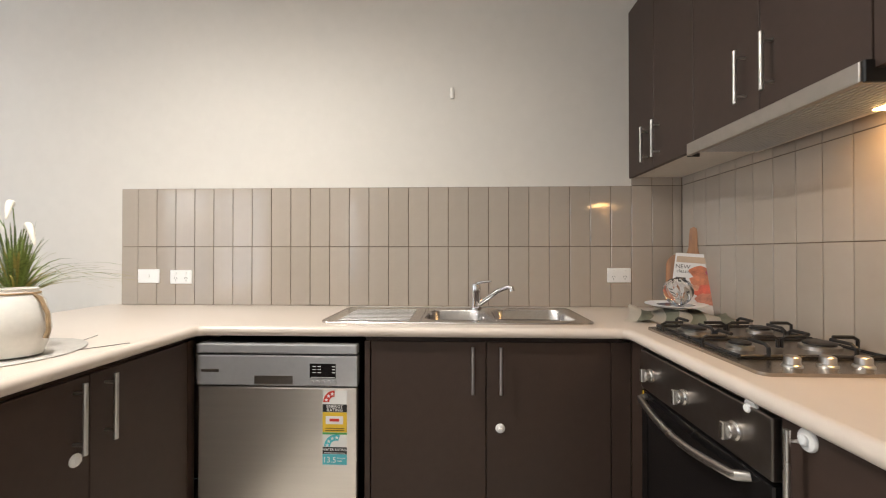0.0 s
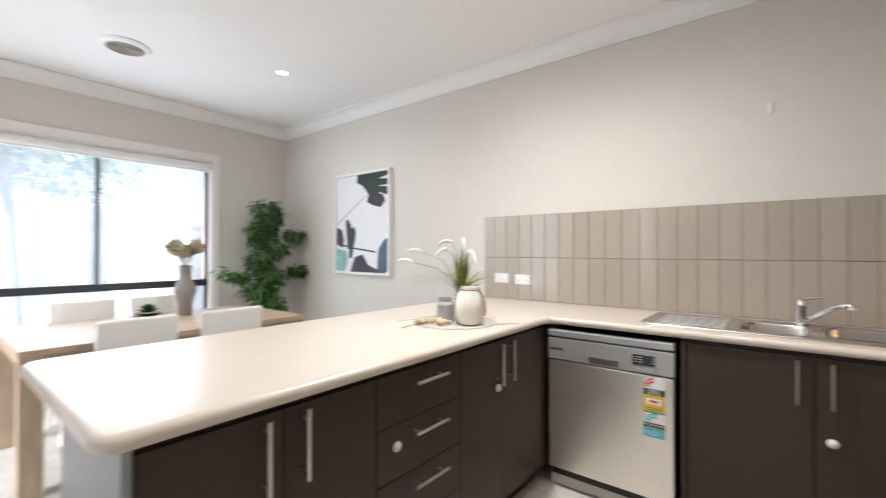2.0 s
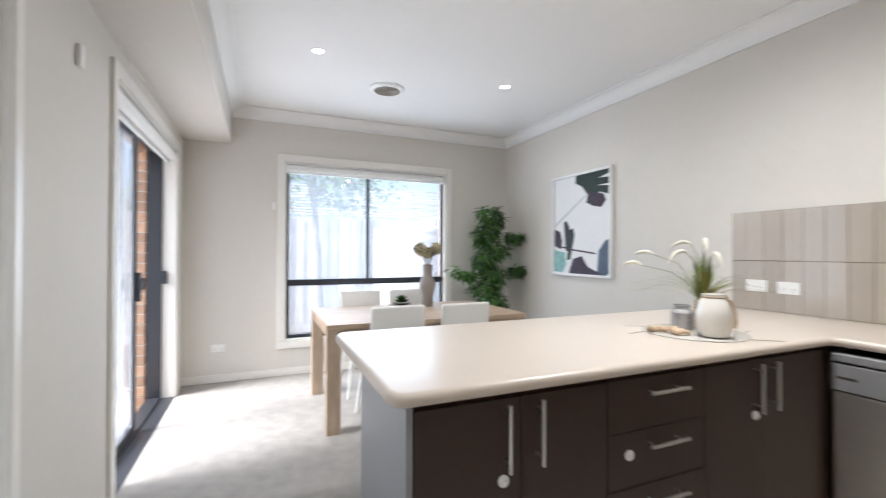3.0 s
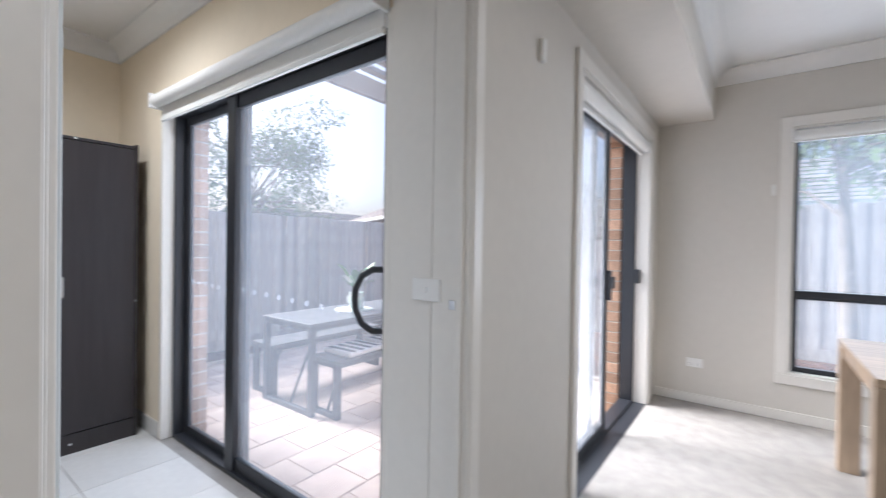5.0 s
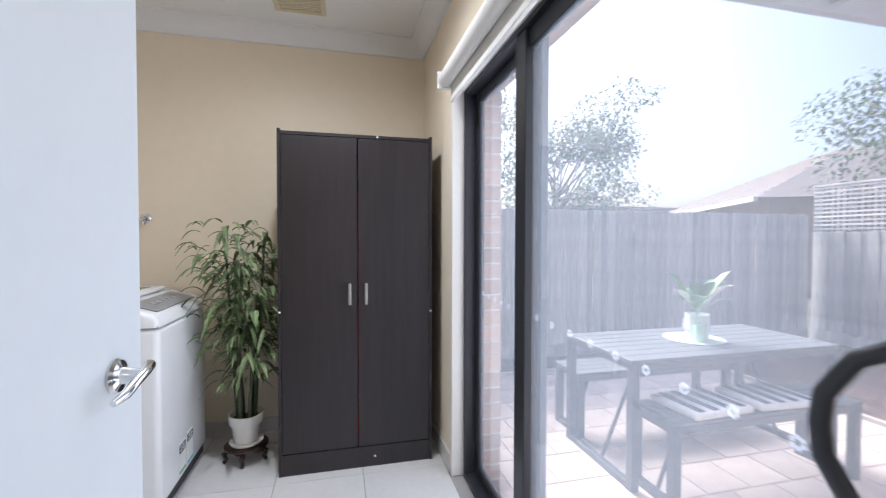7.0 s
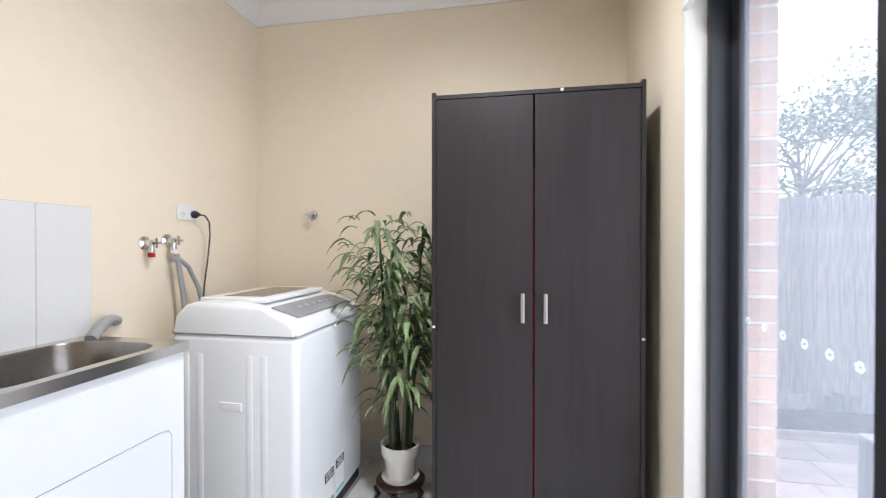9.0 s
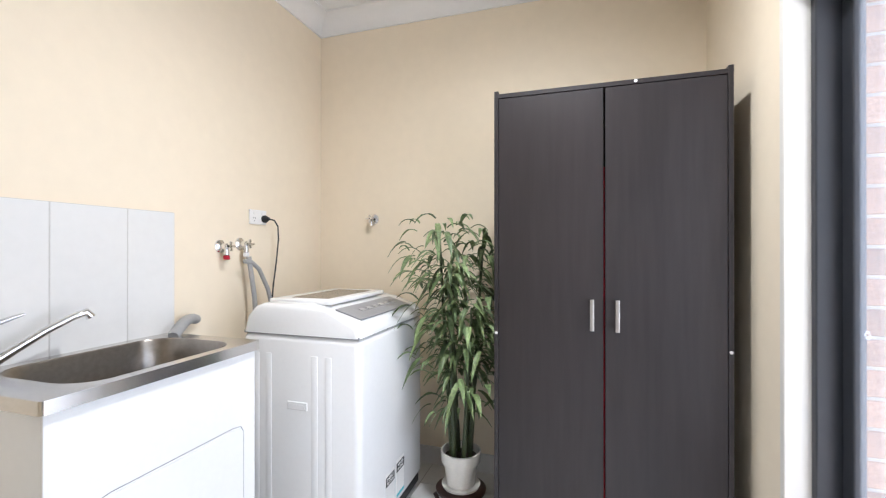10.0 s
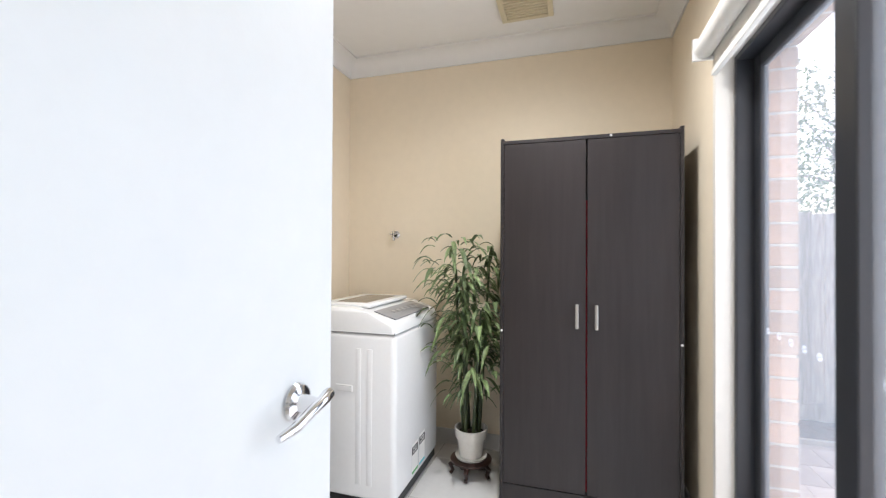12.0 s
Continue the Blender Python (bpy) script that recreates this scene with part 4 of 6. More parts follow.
grass_green = mat("olive_grass", (0.19, 0.25, 0.05), 0.6, vary=0.35, scale=30)
grass_yellow = mat("yellowed_grass", (0.35, 0.29, 0.06), 0.6, vary=0.25, scale=30)
plume_mat = mat("cream_plume", (0.78, 0.73, 0.62), 0.9, vary=0.08, scale=120, bump=0.8, bump_scale=500)
bead_mat = mat("pale_wood_beads", (0.60, 0.45, 0.30), 0.6, vary=0.2, scale=40)
tray = thing("round_tray", pose(-1.165, 1.015, 0.9005), "round grey woven placemat on the peninsula", "placemat")
part("mat", turned([(0.205, 0), (0.207, 0.002), (0.205, 0.004), (0.0, 0.0042)], seg=56), mat("grey_woven_mat", (0.50, 0.47, 0.43), 0.8, vary=0.1, scale=60, bump=0.4), tray)
for a, r_ in ((15, 0.31), (60, 0.27), (200, 0.28), (240, 0.3)):
    part("wire", tube([(0.2 * math.cos(radians(a)), 0.2 * math.sin(radians(a)), 0.002), (r_ * math.cos(radians(a + 14)), r_ * math.sin(radians(a + 14)), 0.002)], 0.0012, 5), oven_steel, tray)
vs = thing("ceramic_vase", pose(-1.052, 0.985, 0.905), "cream glazed ceramic vase with a narrow neck", "vase")
part("body", turned([(0.040, 0), (0.052, 0.005), (0.064, 0.035), (0.069, 0.07), (0.067, 0.10), (0.058, 0.14), (0.046, 0.162), (0.043, 0.170), (0.045, 0.175), (0.040, 0.176), (0.038, 0.16), (0.03, 0.10), (0.0, 0.02)], seg=40), cream_ceramic, vs, smooth=True)
rope = mat("jute_rope", (0.42, 0.29, 0.16), 0.9, vary=0.25, scale=120, bump=0.6, bump_scale=400)
for sgn in (-1, 1):
    part("rope_handle", tube([(sgn * 0.040, 0.0, 0.163), (sgn * 0.062, 0.004, 0.150), (sgn * 0.079, 0.006, 0.110), (sgn * 0.084, 0.004, 0.070), (sgn * 0.080, 0.0, 0.048)], [0.004, 0.005, 0.005, 0.005, 0.006], 8), rope, vs, "twisted jute rope handle", smooth=True)
part("neck_cord", sweep(bmesh.new(), [(0.0465 * math.cos(k * math.pi / 12), 0.0465 * math.sin(k * math.pi / 12), 0.163) for k in range(25)], 0.003, 6), rope, vs, smooth=True)
rp = thing("rope_pot", pose(-1.185, 1.105, 0.905), "small pot wound with pale jute rope", "pot")
part("body", turned([(0.032, 0), (0.034, 0.004)] + [(0.036 + 0.003 * math.sin(k * math.pi / 2), 0.008 + 0.0035 * k) for k in range(36)] + [(0.031, 0.135), (0.029, 0.12), (0.0, 0.11)], seg=32), bead_mat, rp, smooth=True)
gr = thing("artificial_grass", pose(-1.185, 1.105, 1.02), "artificial grass with drooping cream plumes", "plant")
blades("leaf_tuft", 30, 3, (0, 0, 0), 0.32, 0.20, 0.006, grass_green, gr)
blades("leaf_tuft", 60, 8, (0, 0, 0), 0.06, 0.20, 0.008, grass_green, gr, droop=0.5)
blades("leaf_tuft", 26, 9, (0, 0, 0), 0.10, 0.17, 0.006, grass_yellow, gr, droop=0.7)
blades("leaf_tuft", 18, 5, (0, 0, 0), 0.34, 0.17, 0.005, grass_yellow, gr)
for a, r_, h, e in ((200, 0.05, 0.27, -0.02), (250, 0.08, 0.23, -0.05), (310, 0.05, 0.28, -0.04), (330, 0.08, 0.22, -0.05), (215, 0.20, 0.22, 0.0), (228, 0.25, 0.17, 0.0)):
    ca, sa = math.cos(radians(a)), math.sin(radians(a))
    part("stem", tube([(0, 0, 0), (ca * r_ * 0.2, sa * r_ * 0.2, h * 0.45), (ca * r_ * 0.5, sa * r_ * 0.5, h * 0.82), (ca * r_, sa * r_, h)], 0.0014, 5), grass_green, gr, smooth=True)
    part("plume", tube([(ca * (r_ + 0.085 * q), sa * (r_ + 0.085 * q), h + 0.028 * q * (1 - q) * 2 + e * q * q) for q in np.linspace(0, 1, 9)], [0.003, 0.006, 0.008, 0.009, 0.009, 0.008, 0.007, 0.005, 0.002], 10), plume_mat, gr, "fluffy cream plume", smooth=True)
jar = thing("candle_jar", pose(-1.205, 0.995, 0.905), "smoky ribbed glass candle jar", "candle jar")
smoky = mat("smoky_ribbed_glass", (0.42, 0.41, 0.41), 0.10, vary=0.15, scale=25)
part("jar", turned([(0.036, 0)] + [(0.044 + 0.002 * (k % 2), 0.008 + 0.008 * k) for k in range(10)] + [(0.040, 0.092), (0.032, 0.096), (0.032, 0.11), (0.036, 0.113), (0.031, 0.114), (0.030, 0.05), (0, 0.045)], seg=32), smoky, jar, smooth=True)
bd = thing("bead_garland", pose(-0.035, 0.045, 0), "garland of pale wooden beads coiled on the placemat", "garland")
pts = [(-1.08 - 0.13 * s, 0.865 - 0.035 * math.sin(9 * s) - 0.05 * s, 0.917 + 0.005 * (k % 2)) for k, s in enumerate(np.linspace(0, 1, 16))]
for k, p in enumerate(pts):
    bm = bmesh.new()
    bmesh.ops.create_icosphere(bm, subdivisions=2, radius=0.012 + 0.0015 * (k % 3))
    bmesh.ops.translate(bm, verts=bm.verts, vec=p)
    part("bead", bm, bead_mat, bd, smooth=True)

# ---- dining ----
oak = mat("pale_oak_veneer", (0.46, 0.34, 0.235), 0.45, vary=0.16, scale=7, stretch=(1, 0.12, 1), bump=0.1, bump_scale=80)
oak_leg = mat("pale_oak_leg_veneer", (0.46, 0.35, 0.25), 0.45, vary=0.16, scale=7, stretch=(1, 1, 0.12), bump=0.1, bump_scale=80)
white_leather = mat("white_leatherette", (0.76, 0.74, 0.70), 0.45, vary=0.03, scale=12, bump=0.25, bump_scale=160)
chair_metal = mat("white_powder_coat", (0.78, 0.78, 0.77), 0.35, vary=0.02)
leaf_green = mat("bright_leaf", (0.10, 0.22, 0.045), 0.42, vary=0.4, scale=12)
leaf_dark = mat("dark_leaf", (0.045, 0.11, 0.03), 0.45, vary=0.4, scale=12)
bark = mat("grey_brown_bark", (0.26, 0.22, 0.18), 0.9, vary=0.3, scale=14, bump=0.7, bump_scale=60)
soil = mat("dark_potting_soil", (0.05, 0.035, 0.025), 0.95, vary=0.3, scale=60, bump=0.8)

TX0, TX1, TY0, TY1 = -3.82, -2.83, -0.315, 1.28
tb = thing("dining_table", pose(0, 0, 0), "pale oak dining table with square block legs", "table")
part("tabletop", boxes((TX0, TX1, TY0, TY1, 0.712, 0.748), bevel=0.003), oak, tb)
for q in ((TX0 + 0.012, TX0 + 0.032, TY0 + 0.1, TY1 - 0.1), (TX1 - 0.032, TX1 - 0.012, TY0 + 0.1, TY1 - 0.1), (TX0 + 0.1, TX1 - 0.1, TY0 + 0.012, TY0 + 0.032), (TX0 + 0.1, TX1 - 0.1, TY1 - 0.032, TY1 - 0.012)):
    part("apron", boxes((*q, 0.655, 0.711)), oak, tb)
for x in (TX0, TX1 - 0.095):
    for y in (TY0, TY1 - 0.095):
        part("leg", boxes((x, x + 0.095, y, y + 0.095, 0.0, 0.711), bevel=0.003), oak_leg, tb)

def dining_chair():
    """Faces -x from its origin at the seat's centre on the floor."""
    th = thing("dining_chair", pose(0, 0, 0), "white leatherette dining chair with splayed white legs", "chair", "chairs round the table")
    bm = boxes((-0.22, 0.20, -0.20, 0.20, 0.41, 0.48), bevel=0.022, seg=3)
    part("seat", bm, white_leather, th, smooth=True)
    bm = boxes((-0.02, 0.02, -0.195, 0.195, 0.44, 0.872), bevel=0.016, seg=3)
    bmesh.ops.transform(bm, matrix=Matrix.Translation((0.20, 0, 0)) @ Matrix.Rotation(radians(6), 4, "Y") @ Matrix.Translation((-0.05, 0, 0)), verts=bm.verts)
    part("backrest", bm, white_leather, th, smooth=True)
    for sx, sy in ((-1, -1), (-1, 1), (1, -1), (1, 1)):
        part("leg", tube([(sx * 0.15, sy * 0.15, 0.41), (sx * 0.22, sy * 0.20, 0.0)], [0.014, 0.010], 10), chair_metal, th, smooth=True)
    return th


ch = dining_chair()
ch.matrix_basis = pose(-2.96, 0.155, 0)
copy_thing(ch, pose(-2.95, 0.665, 0, 0, 0, 2))
copy_thing(ch, pose(-3.72, 0.155, 0, 0, 0, 180))
copy_thing(ch, pose(-3.73, 0.63, 0, 0, 0, 178))

# table decoration
dv = thing("table_vase", pose(-3.55, 0.69, 0.7485), "tall grey-brown stoneware vase on the table", "vase")
part("body", turned([(0.045, 0), (0.05, 0.01), (0.050, 0.09), (0.072, 0.17), (0.076, 0.20), (0.062, 0.245), (0.040, 0.28), (0.042, 0.37), (0.048, 0.385), (0.04, 0.386), (0.03, 0.28), (0, 0.27)], seg=36), mat("grey_brown_stoneware", (0.27, 0.235, 0.21), 0.5, vary=0.12, scale=16), dv, smooth=True)
fl = thing("dried_flowers", pose(-3.55, 0.69, 1.11), "bunch of cream and olive dried hydrangeas", "flowers")
rnd = random.Random(7)
dry_cream, dry_olive = mat("dried_cream_petals", (0.52, 0.45, 0.28), 0.8, vary=0.25, scale=40), mat("dried_olive_petals", (0.17, 0.18, 0.07), 0.8, vary=0.3, scale=40)


def floret_ball(c, r, n, size, rnd_):
    """Many small petals over a ball."""
    bm = bmesh.new()
    for _ in range(n):
        d = Vector((rnd_.gauss(0, 1), rnd_.gauss(0, 1), rnd_.gauss(0, 1))).normalized()
        p = Vector(c) + d * r * rnd_.uniform(0.75, 1.05)
        t = d.orthogonal().normalized()
        t.rotate(Matrix.Rotation(rnd_.uniform(0, 6.28), 3, d))
        u = d.cross(t)
        s = size * rnd_.uniform(0.6, 1.2)
        bm.faces.new([bm.verts.new(p + t * s), bm.verts.new(p + u * s * 0.7 + d * s * 0.3), bm.verts.new(p - t * s), bm.verts.new(p - u * s * 0.7 + d * s * 0.3)])
    return bm


for k in range(9):
    a = k * 0.72
    c = (0.085 * math.cos(a) * (k > 0), 0.085 * math.sin(a) * (k > 0), 0.13 + 0.05 * ((k * 3) % 4) / 3)
    part("stem", tube([(0, 0, 0), (c[0] * 0.6, c[1] * 0.6, c[2] * 0.6), c], 0.0025, 5), bark, fl)
    part("flower_head", floret_ball(c, 0.05, 110, 0.014, rnd), dry_cream if k % 3 else dry_olive, fl)
sd = thing("succulent_dish", pose(-3.74, 0.50, 0.7485), "small succulent in a shallow black dish", "succulent")
part("dish", turned([(0.05, 0), (0.085, 0.012), (0.09, 0.02), (0.086, 0.021), (0.0, 0.012)], seg=30), black_gloss, sd, "shallow black dish", smooth=True)
bm = bmesh.new()
for ring, (n, tilt, L) in enumerate(((9, 20, 0.085), (8, 42, 0.08), (6, 62, 0.065), (4, 78, 0.05))):
    for k in range(n):
        a = 2 * math.pi * k / n + ring * 0.4
        m = Matrix.Translation((0, 0, 0.02 + ring * 0.008)) @ Matrix.Rotation(a, 4, "Z") @ Matrix.Rotation(-radians(tilt), 4, "Y")
        v = [bm.verts.new(m @ Vector(p)) for p in ((0, 0, 0), (L * 0.55, L * 0.17, 0.006), (L, 0, 0), (L * 0.55, -L * 0.17, 0.006), (L * 0.5, 0, -0.008))]
        bm.faces.new((v[0], v[1], v[2], v[4])), bm.faces.new((v[0], v[4], v[2], v[3])), bm.faces.new((v[0], v[3], v[2], v[1]))
part("rosette", bm, leaf_green, sd, "fleshy green rosette", smooth=True)


def leafy(name, spots, n, size, slim, seed, material, parent, droop=0.3):
    """Pointed, folded leaves scattered round spots (centre, radii)."""
    rnd_ = random.Random(seed)
    bm = bmesh.new()
    for c, rad in spots:
        for _ in range(n):
            d = Vector((rnd_.gauss(0, 1), rnd_.gauss(0, 1), rnd_.gauss(0, 1))).normalized() * rnd_.uniform(0.25, 1) ** 0.6
            p = Vector((c[0] + d.x * rad[0], c[1] + d.y * rad[1], c[2] + d.z * rad[2]))
            out = Vector((d.x + rnd_.uniform(-.5, .5), d.y + rnd_.uniform(-.5, .5), rnd_.uniform(-0.6, 0.5) - droop)).normalized()
            side = out.cross(Vector((0, 0, 1))).normalized() * size * slim * rnd_.uniform(0.7, 1.2)
            L = out * size * rnd_.uniform(0.7, 1.25)
            up = side.cross(out).normalized() * size * 0.08
            v = [bm.verts.new(q) for q in (p, p + L * 0.45 + side + up, p + L - Vector((0, 0, size * 0.12)), p + L * 0.45 - side + up, p + L * 0.5)]
            bm.faces.new((v[0], v[1], v[2], v[4])), bm.faces.new((v[0], v[4], v[2], v[3]))
    return part(name, bm, material, parent)


dp = thing("potted_tree", pose(-4.13, 1.69, 0) @ Matrix.Diagonal((1.05, 1.05, 1.06, 1)), "leafy artificial tree in a pot in the corner", "plant")
part("pot", turned([(0.10, 0), (0.12, 0.01), (0.15, 0.26), (0.155, 0.28), (0.14, 0.28), (0.135, 0.24), (0, 0.24)], seg=32), cream_ceramic, dp, smooth=True)
for k, (bx, by) in enumerate(((0, 0), (0.03, 0.02), (-0.02, 0.03))):
    part("trunk", tube([(bx, by, 0.24), (bx + 0.02, by + 0.01, 0.7), (bx - 0.02, by - 0.02, 1.2), (bx + 0.03 * (k - 1), by, 1.62)], [0.013, 0.011, 0.009, 0.004], 8), bark, dp, smooth=True)
spots = [((0.04 * math.sin(k * 2.1), -0.02 + 0.06 * math.cos(k * 1.7), 0.62 + k * 0.082), (0.14, 0.145 + 0.03 * math.sin(k), 0.085)) for k in range(13)]
spots += [((0.05, 0.30, 0.98), (0.09, 0.08, 0.06)), ((0.05, 0.27, 1.35), (0.09, 0.08, 0.06))]
side = [((0.08, -0.30 - 0.06 * k, 0.93 + 0.025 * k), (0.07, 0.06, 0.045)) for k in range(4)]
part("branch", tube([(0, 0, 0.8), (0.05, -0.2, 0.88), (0.08, -0.5, 1.0)], [0.006, 0.004, 0.002], 6), bark, dp)
leafy("leaves", spots + side[:2], 70, 0.085, 0.2, 11, leaf_green, dp)
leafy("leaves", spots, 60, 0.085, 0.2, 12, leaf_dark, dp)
leafy("leaves", side, 14, 0.085, 0.2, 13, leaf_green, dp)

# framed print
pr = thing("framed_print", pose(-3.088, YN - 0.012, 1.517), "white-framed print of dark leaves and abstract shapes", "picture")
PW, PH = 0.403, 0.495
frame_white = mat("white_picture_frame", (0.78, 0.77, 0.76), 0.4, vary=0.01)
part("frame", boxes(*[(q[0], q[1], -0.025, 0.011, q[2], q[3]) for q in frame_bars(-PW, PW, -PH, PH, 0.022)], bevel=0.002), frame_white, pr)
part("canvas", boxes((-PW + 0.02, PW - 0.02, -0.006, 0.004, -PH + 0.02, PH - 0.02)), mat("print_paper", (0.74, 0.73, 0.72), 0.6, vary=0.02, scale=2), pr)
ink_green, ink_plum, ink_teal, ink_grey = mat("dark_green_ink", (0.018, 0.035, 0.025), 0.6, vary=0.4, scale=8), mat("plum_black_ink", (0.045, 0.03, 0.05), 0.6, vary=0.3, scale=6), mat("teal_wash_ink", (0.22, 0.40, 0.38), 0.6, vary=0.35, scale=5), mat("pale_grey_ink", (0.52, 0.53, 0.54), 0.6, vary=0.08, scale=5)


def ink(pts, material, lift):
    bm = bmesh.new()
    prism(bm, pts, "y", -0.006 - lift, -0.0055)
    part("printed_shape", bm, material, pr)


ink([(-0.06, 0.48), (0.38, 0.48), (0.38, 0.44), (0.24, 0.41), (0.38, 0.40), (0.38, 0.345), (0.22, 0.345), (0.36, 0.325), (0.36, 0.25), (0.24, 0.285), (0.30, 0.20), (0.2, 0.155), (0.08, 0.2), (0.10, 0.27), (0.02, 0.36), (-0.07, 0.40)], ink_green, 0.0010)
ink([(0.10, 0.30), (0.30, 0.26), (0.33, 0.20), (0.27, 0.14), (0.14, 0.17)], ink_plum, 0.0014)
ink([(0.09, 0.27), (0.06, 0.27), (-0.37, 0.02), (-0.37, -0.01)], ink_grey, 0.0006)
ink([(-0.38, -0.03), (-0.29, -0.06), (-0.26, -0.16), (-0.28, -0.24), (-0.38, -0.20)], ink_plum, 0.0008)
ink([(-0.38, -0.24), (-0.22, -0.27), (-0.20, -0.38), (-0.26, -0.47), (-0.38, -0.46)], ink_teal, 0.0009)
ink([(-0.24, 0.03), (-0.20, 0.05), (-0.15, -0.02), (-0.17, -0.25), (-0.21, -0.25)], ink_plum, 0.0011)
ink([(-0.17, -0.05), (-0.10, -0.03), (-0.08, -0.10), (-0.14, -0.34), (-0.19, -0.34)], ink_green, 0.0012)
ink([(-0.38, -0.185), (-0.1, -0.235), (0.2, -0.27), (0.2, -0.285), (-0.1, -0.25), (-0.38, -0.20)], ink_plum, 0.0016)
ink([(-0.16, -0.46), (-0.10, -0.33), (0.02, -0.30), (0.10, -0.40), (0.30, -0.47), (0.30, -0.485), (-0.16, -0.485)], ink_plum, 0.0010)
ink([(0.22, -0.45), (0.24, -0.25), (0.32, -0.16), (0.38, -0.14), (0.38, -0.44), (0.32, -0.48)], mat("slate_blue_ink", (0.08, 0.11, 0.16), 0.6, vary=0.3, scale=6), 0.0012)

# small fittings
power_point(pose(XW + 0.0005, -1.10, 0.325, 0, 0, 90), "white double power point low on the wall")
ss = thing("wall_sensor", pose(-2.00, YS + 0.0005, 2.02, 0, 0, 180), "small white sensor box on the wall", "sensor")
part("box", boxes((-0.018, 0.018, -0.02, 0, -0.045, 0.045), bevel=0.006), white_plastic, ss, smooth=True)
tagged(part("blind_cleat", boxes((XW + 0.018, XW + 0.032, -0.625, -0.605, 1.66, 1.74), bevel=0.004), white_plastic), "white plastic blind chain holder beside the window", "cleat")
cv = thing("ceiling_vent", pose(-3.42, 0.26, ZC), "round beige ceiling air diffuser", "vent")
vent_beige = mat("beige_vent_plastic", (0.50, 0.46, 0.40), 0.5, vary=0.04)
part("rim", turned([(0.150, 0), (0.150, -0.006), (0.125, -0.022), (0.112, -0.022), (0.112, 0)][::-1], seg=40), white_plastic, cv, smooth=True)
for r_ in (0.10, 0.078, 0.056, 0.034):
    part("cone", turned([(r_, -0.004), (r_ + 0.008, -0.024), (r_ + 0.004, -0.025), (r_ - 0.006, -0.004)], seg=32), vent_beige, cv, smooth=True)
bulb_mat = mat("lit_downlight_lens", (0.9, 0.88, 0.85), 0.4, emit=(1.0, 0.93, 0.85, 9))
# fittings for all six, including the two added fill lamps
for k, (dx, dy) in enumerate(DOWNLIGHTS_AND_FILLS):
    dl = thing("downlight", pose(dx, dy, ZC), "small round white ceiling downlight, lit; two of the six are added fill", "downlight", "ceiling downlights")
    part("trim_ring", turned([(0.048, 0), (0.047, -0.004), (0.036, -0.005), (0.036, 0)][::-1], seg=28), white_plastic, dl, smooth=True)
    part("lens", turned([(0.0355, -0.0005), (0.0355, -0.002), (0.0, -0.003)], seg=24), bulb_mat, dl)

# ---- laundry ----
espresso = mat("espresso_wood_laminate", (0.026, 0.021, 0.022), 0.40, vary=0.17, scale=8, stretch=(1, 1, 0.07), bump=0.08, bump_scale=120)
red_cloth = mat("red_cloth", (0.45, 0.01, 0.03), 0.8, vary=0.1)
enamel = mat("white_enamel", (0.86, 0.86, 0.855), 0.25, vary=0.01, coat=0.2)
lid_glass = mat("smoky_lid_glass", (0.22, 0.19, 0.15), 0.25, vary=0.05)
grey_plastic = mat("grey_plastic", (0.30, 0.30, 0.31), 0.4, vary=0.05)
black_rubber = mat("black_rubber", (0.015, 0.015, 0.016), 0.5)
grey_hose = mat("grey_ribbed_hose", (0.36, 0.36, 0.36), 0.5, vary=0.06)

WX0, WX1, WY = -1.414, -0.604, -3.985
wr = thing("wardrobe", pose(0.009, 0.092, 0) @ Matrix.Diagonal((1.032, 1, 1.026, 1)), "tall espresso brown two-door wardrobe with slim silver handles", "wardrobe")
part("side_panel", boxes((WX0, WX0 + 0.016, -4.50, WY - 0.001, 0, 1.815), bevel=0.001, seg=1), espresso, wr)
part("side_panel", boxes((WX1 - 0.016, WX1, -4.50, WY - 0.001, 0, 1.815), bevel=0.001, seg=1), espresso, wr)
part("top_panel", boxes((WX0 + 0.016, WX1 - 0.016, -4.50, WY - 0.004, 1.788, 1.804)), espresso, wr)
part("back_panel", boxes((WX0 + 0.016, WX1 - 0.016, -4.505, -4.495, 0.02, 1.80)), espresso, wr)
part("plinth", boxes((WX0 + 0.016, WX1 - 0.016, WY - 0.022, WY - 0.006, 0.0, 0.112)), espresso, wr)
part("bottom_panel", boxes((WX0 + 0.016, WX1 - 0.016, -4.50, WY - 0.022, 0.085, 0.10)), espresso, wr)
gapx = -1.008
part("hanging_cloth", boxes((gapx - 0.02, gapx + 0.02, WY - 0.05, WY - 0.03, 0.12, 1.50)), red_cloth, wr, "red cloth showing through the gap")
for x0, x1, hx in ((WX0 + 0.018, gapx - 0.0035, gapx - 0.043), (gapx + 0.0035, WX1 - 0.018, gapx + 0.043)):
    dr = part("door", boxes((x0, x1, WY - 0.018, WY - 0.002, 0.118, 1.784), bevel=0.001, seg=1), espresso, wr)
    hd = part("handle", boxes((hx - 0.007, hx + 0.007, WY + 0.018, WY + 0.024, 0.895, 1.010), bevel=0.002), nickel, dr, "slim silver handle")
    for z in (0.905, 1.0):
        part("post", boxes((hx - 0.005, hx + 0.005, WY - 0.002, WY + 0.019, z - 0.005, z + 0.005)), nickel, hd)
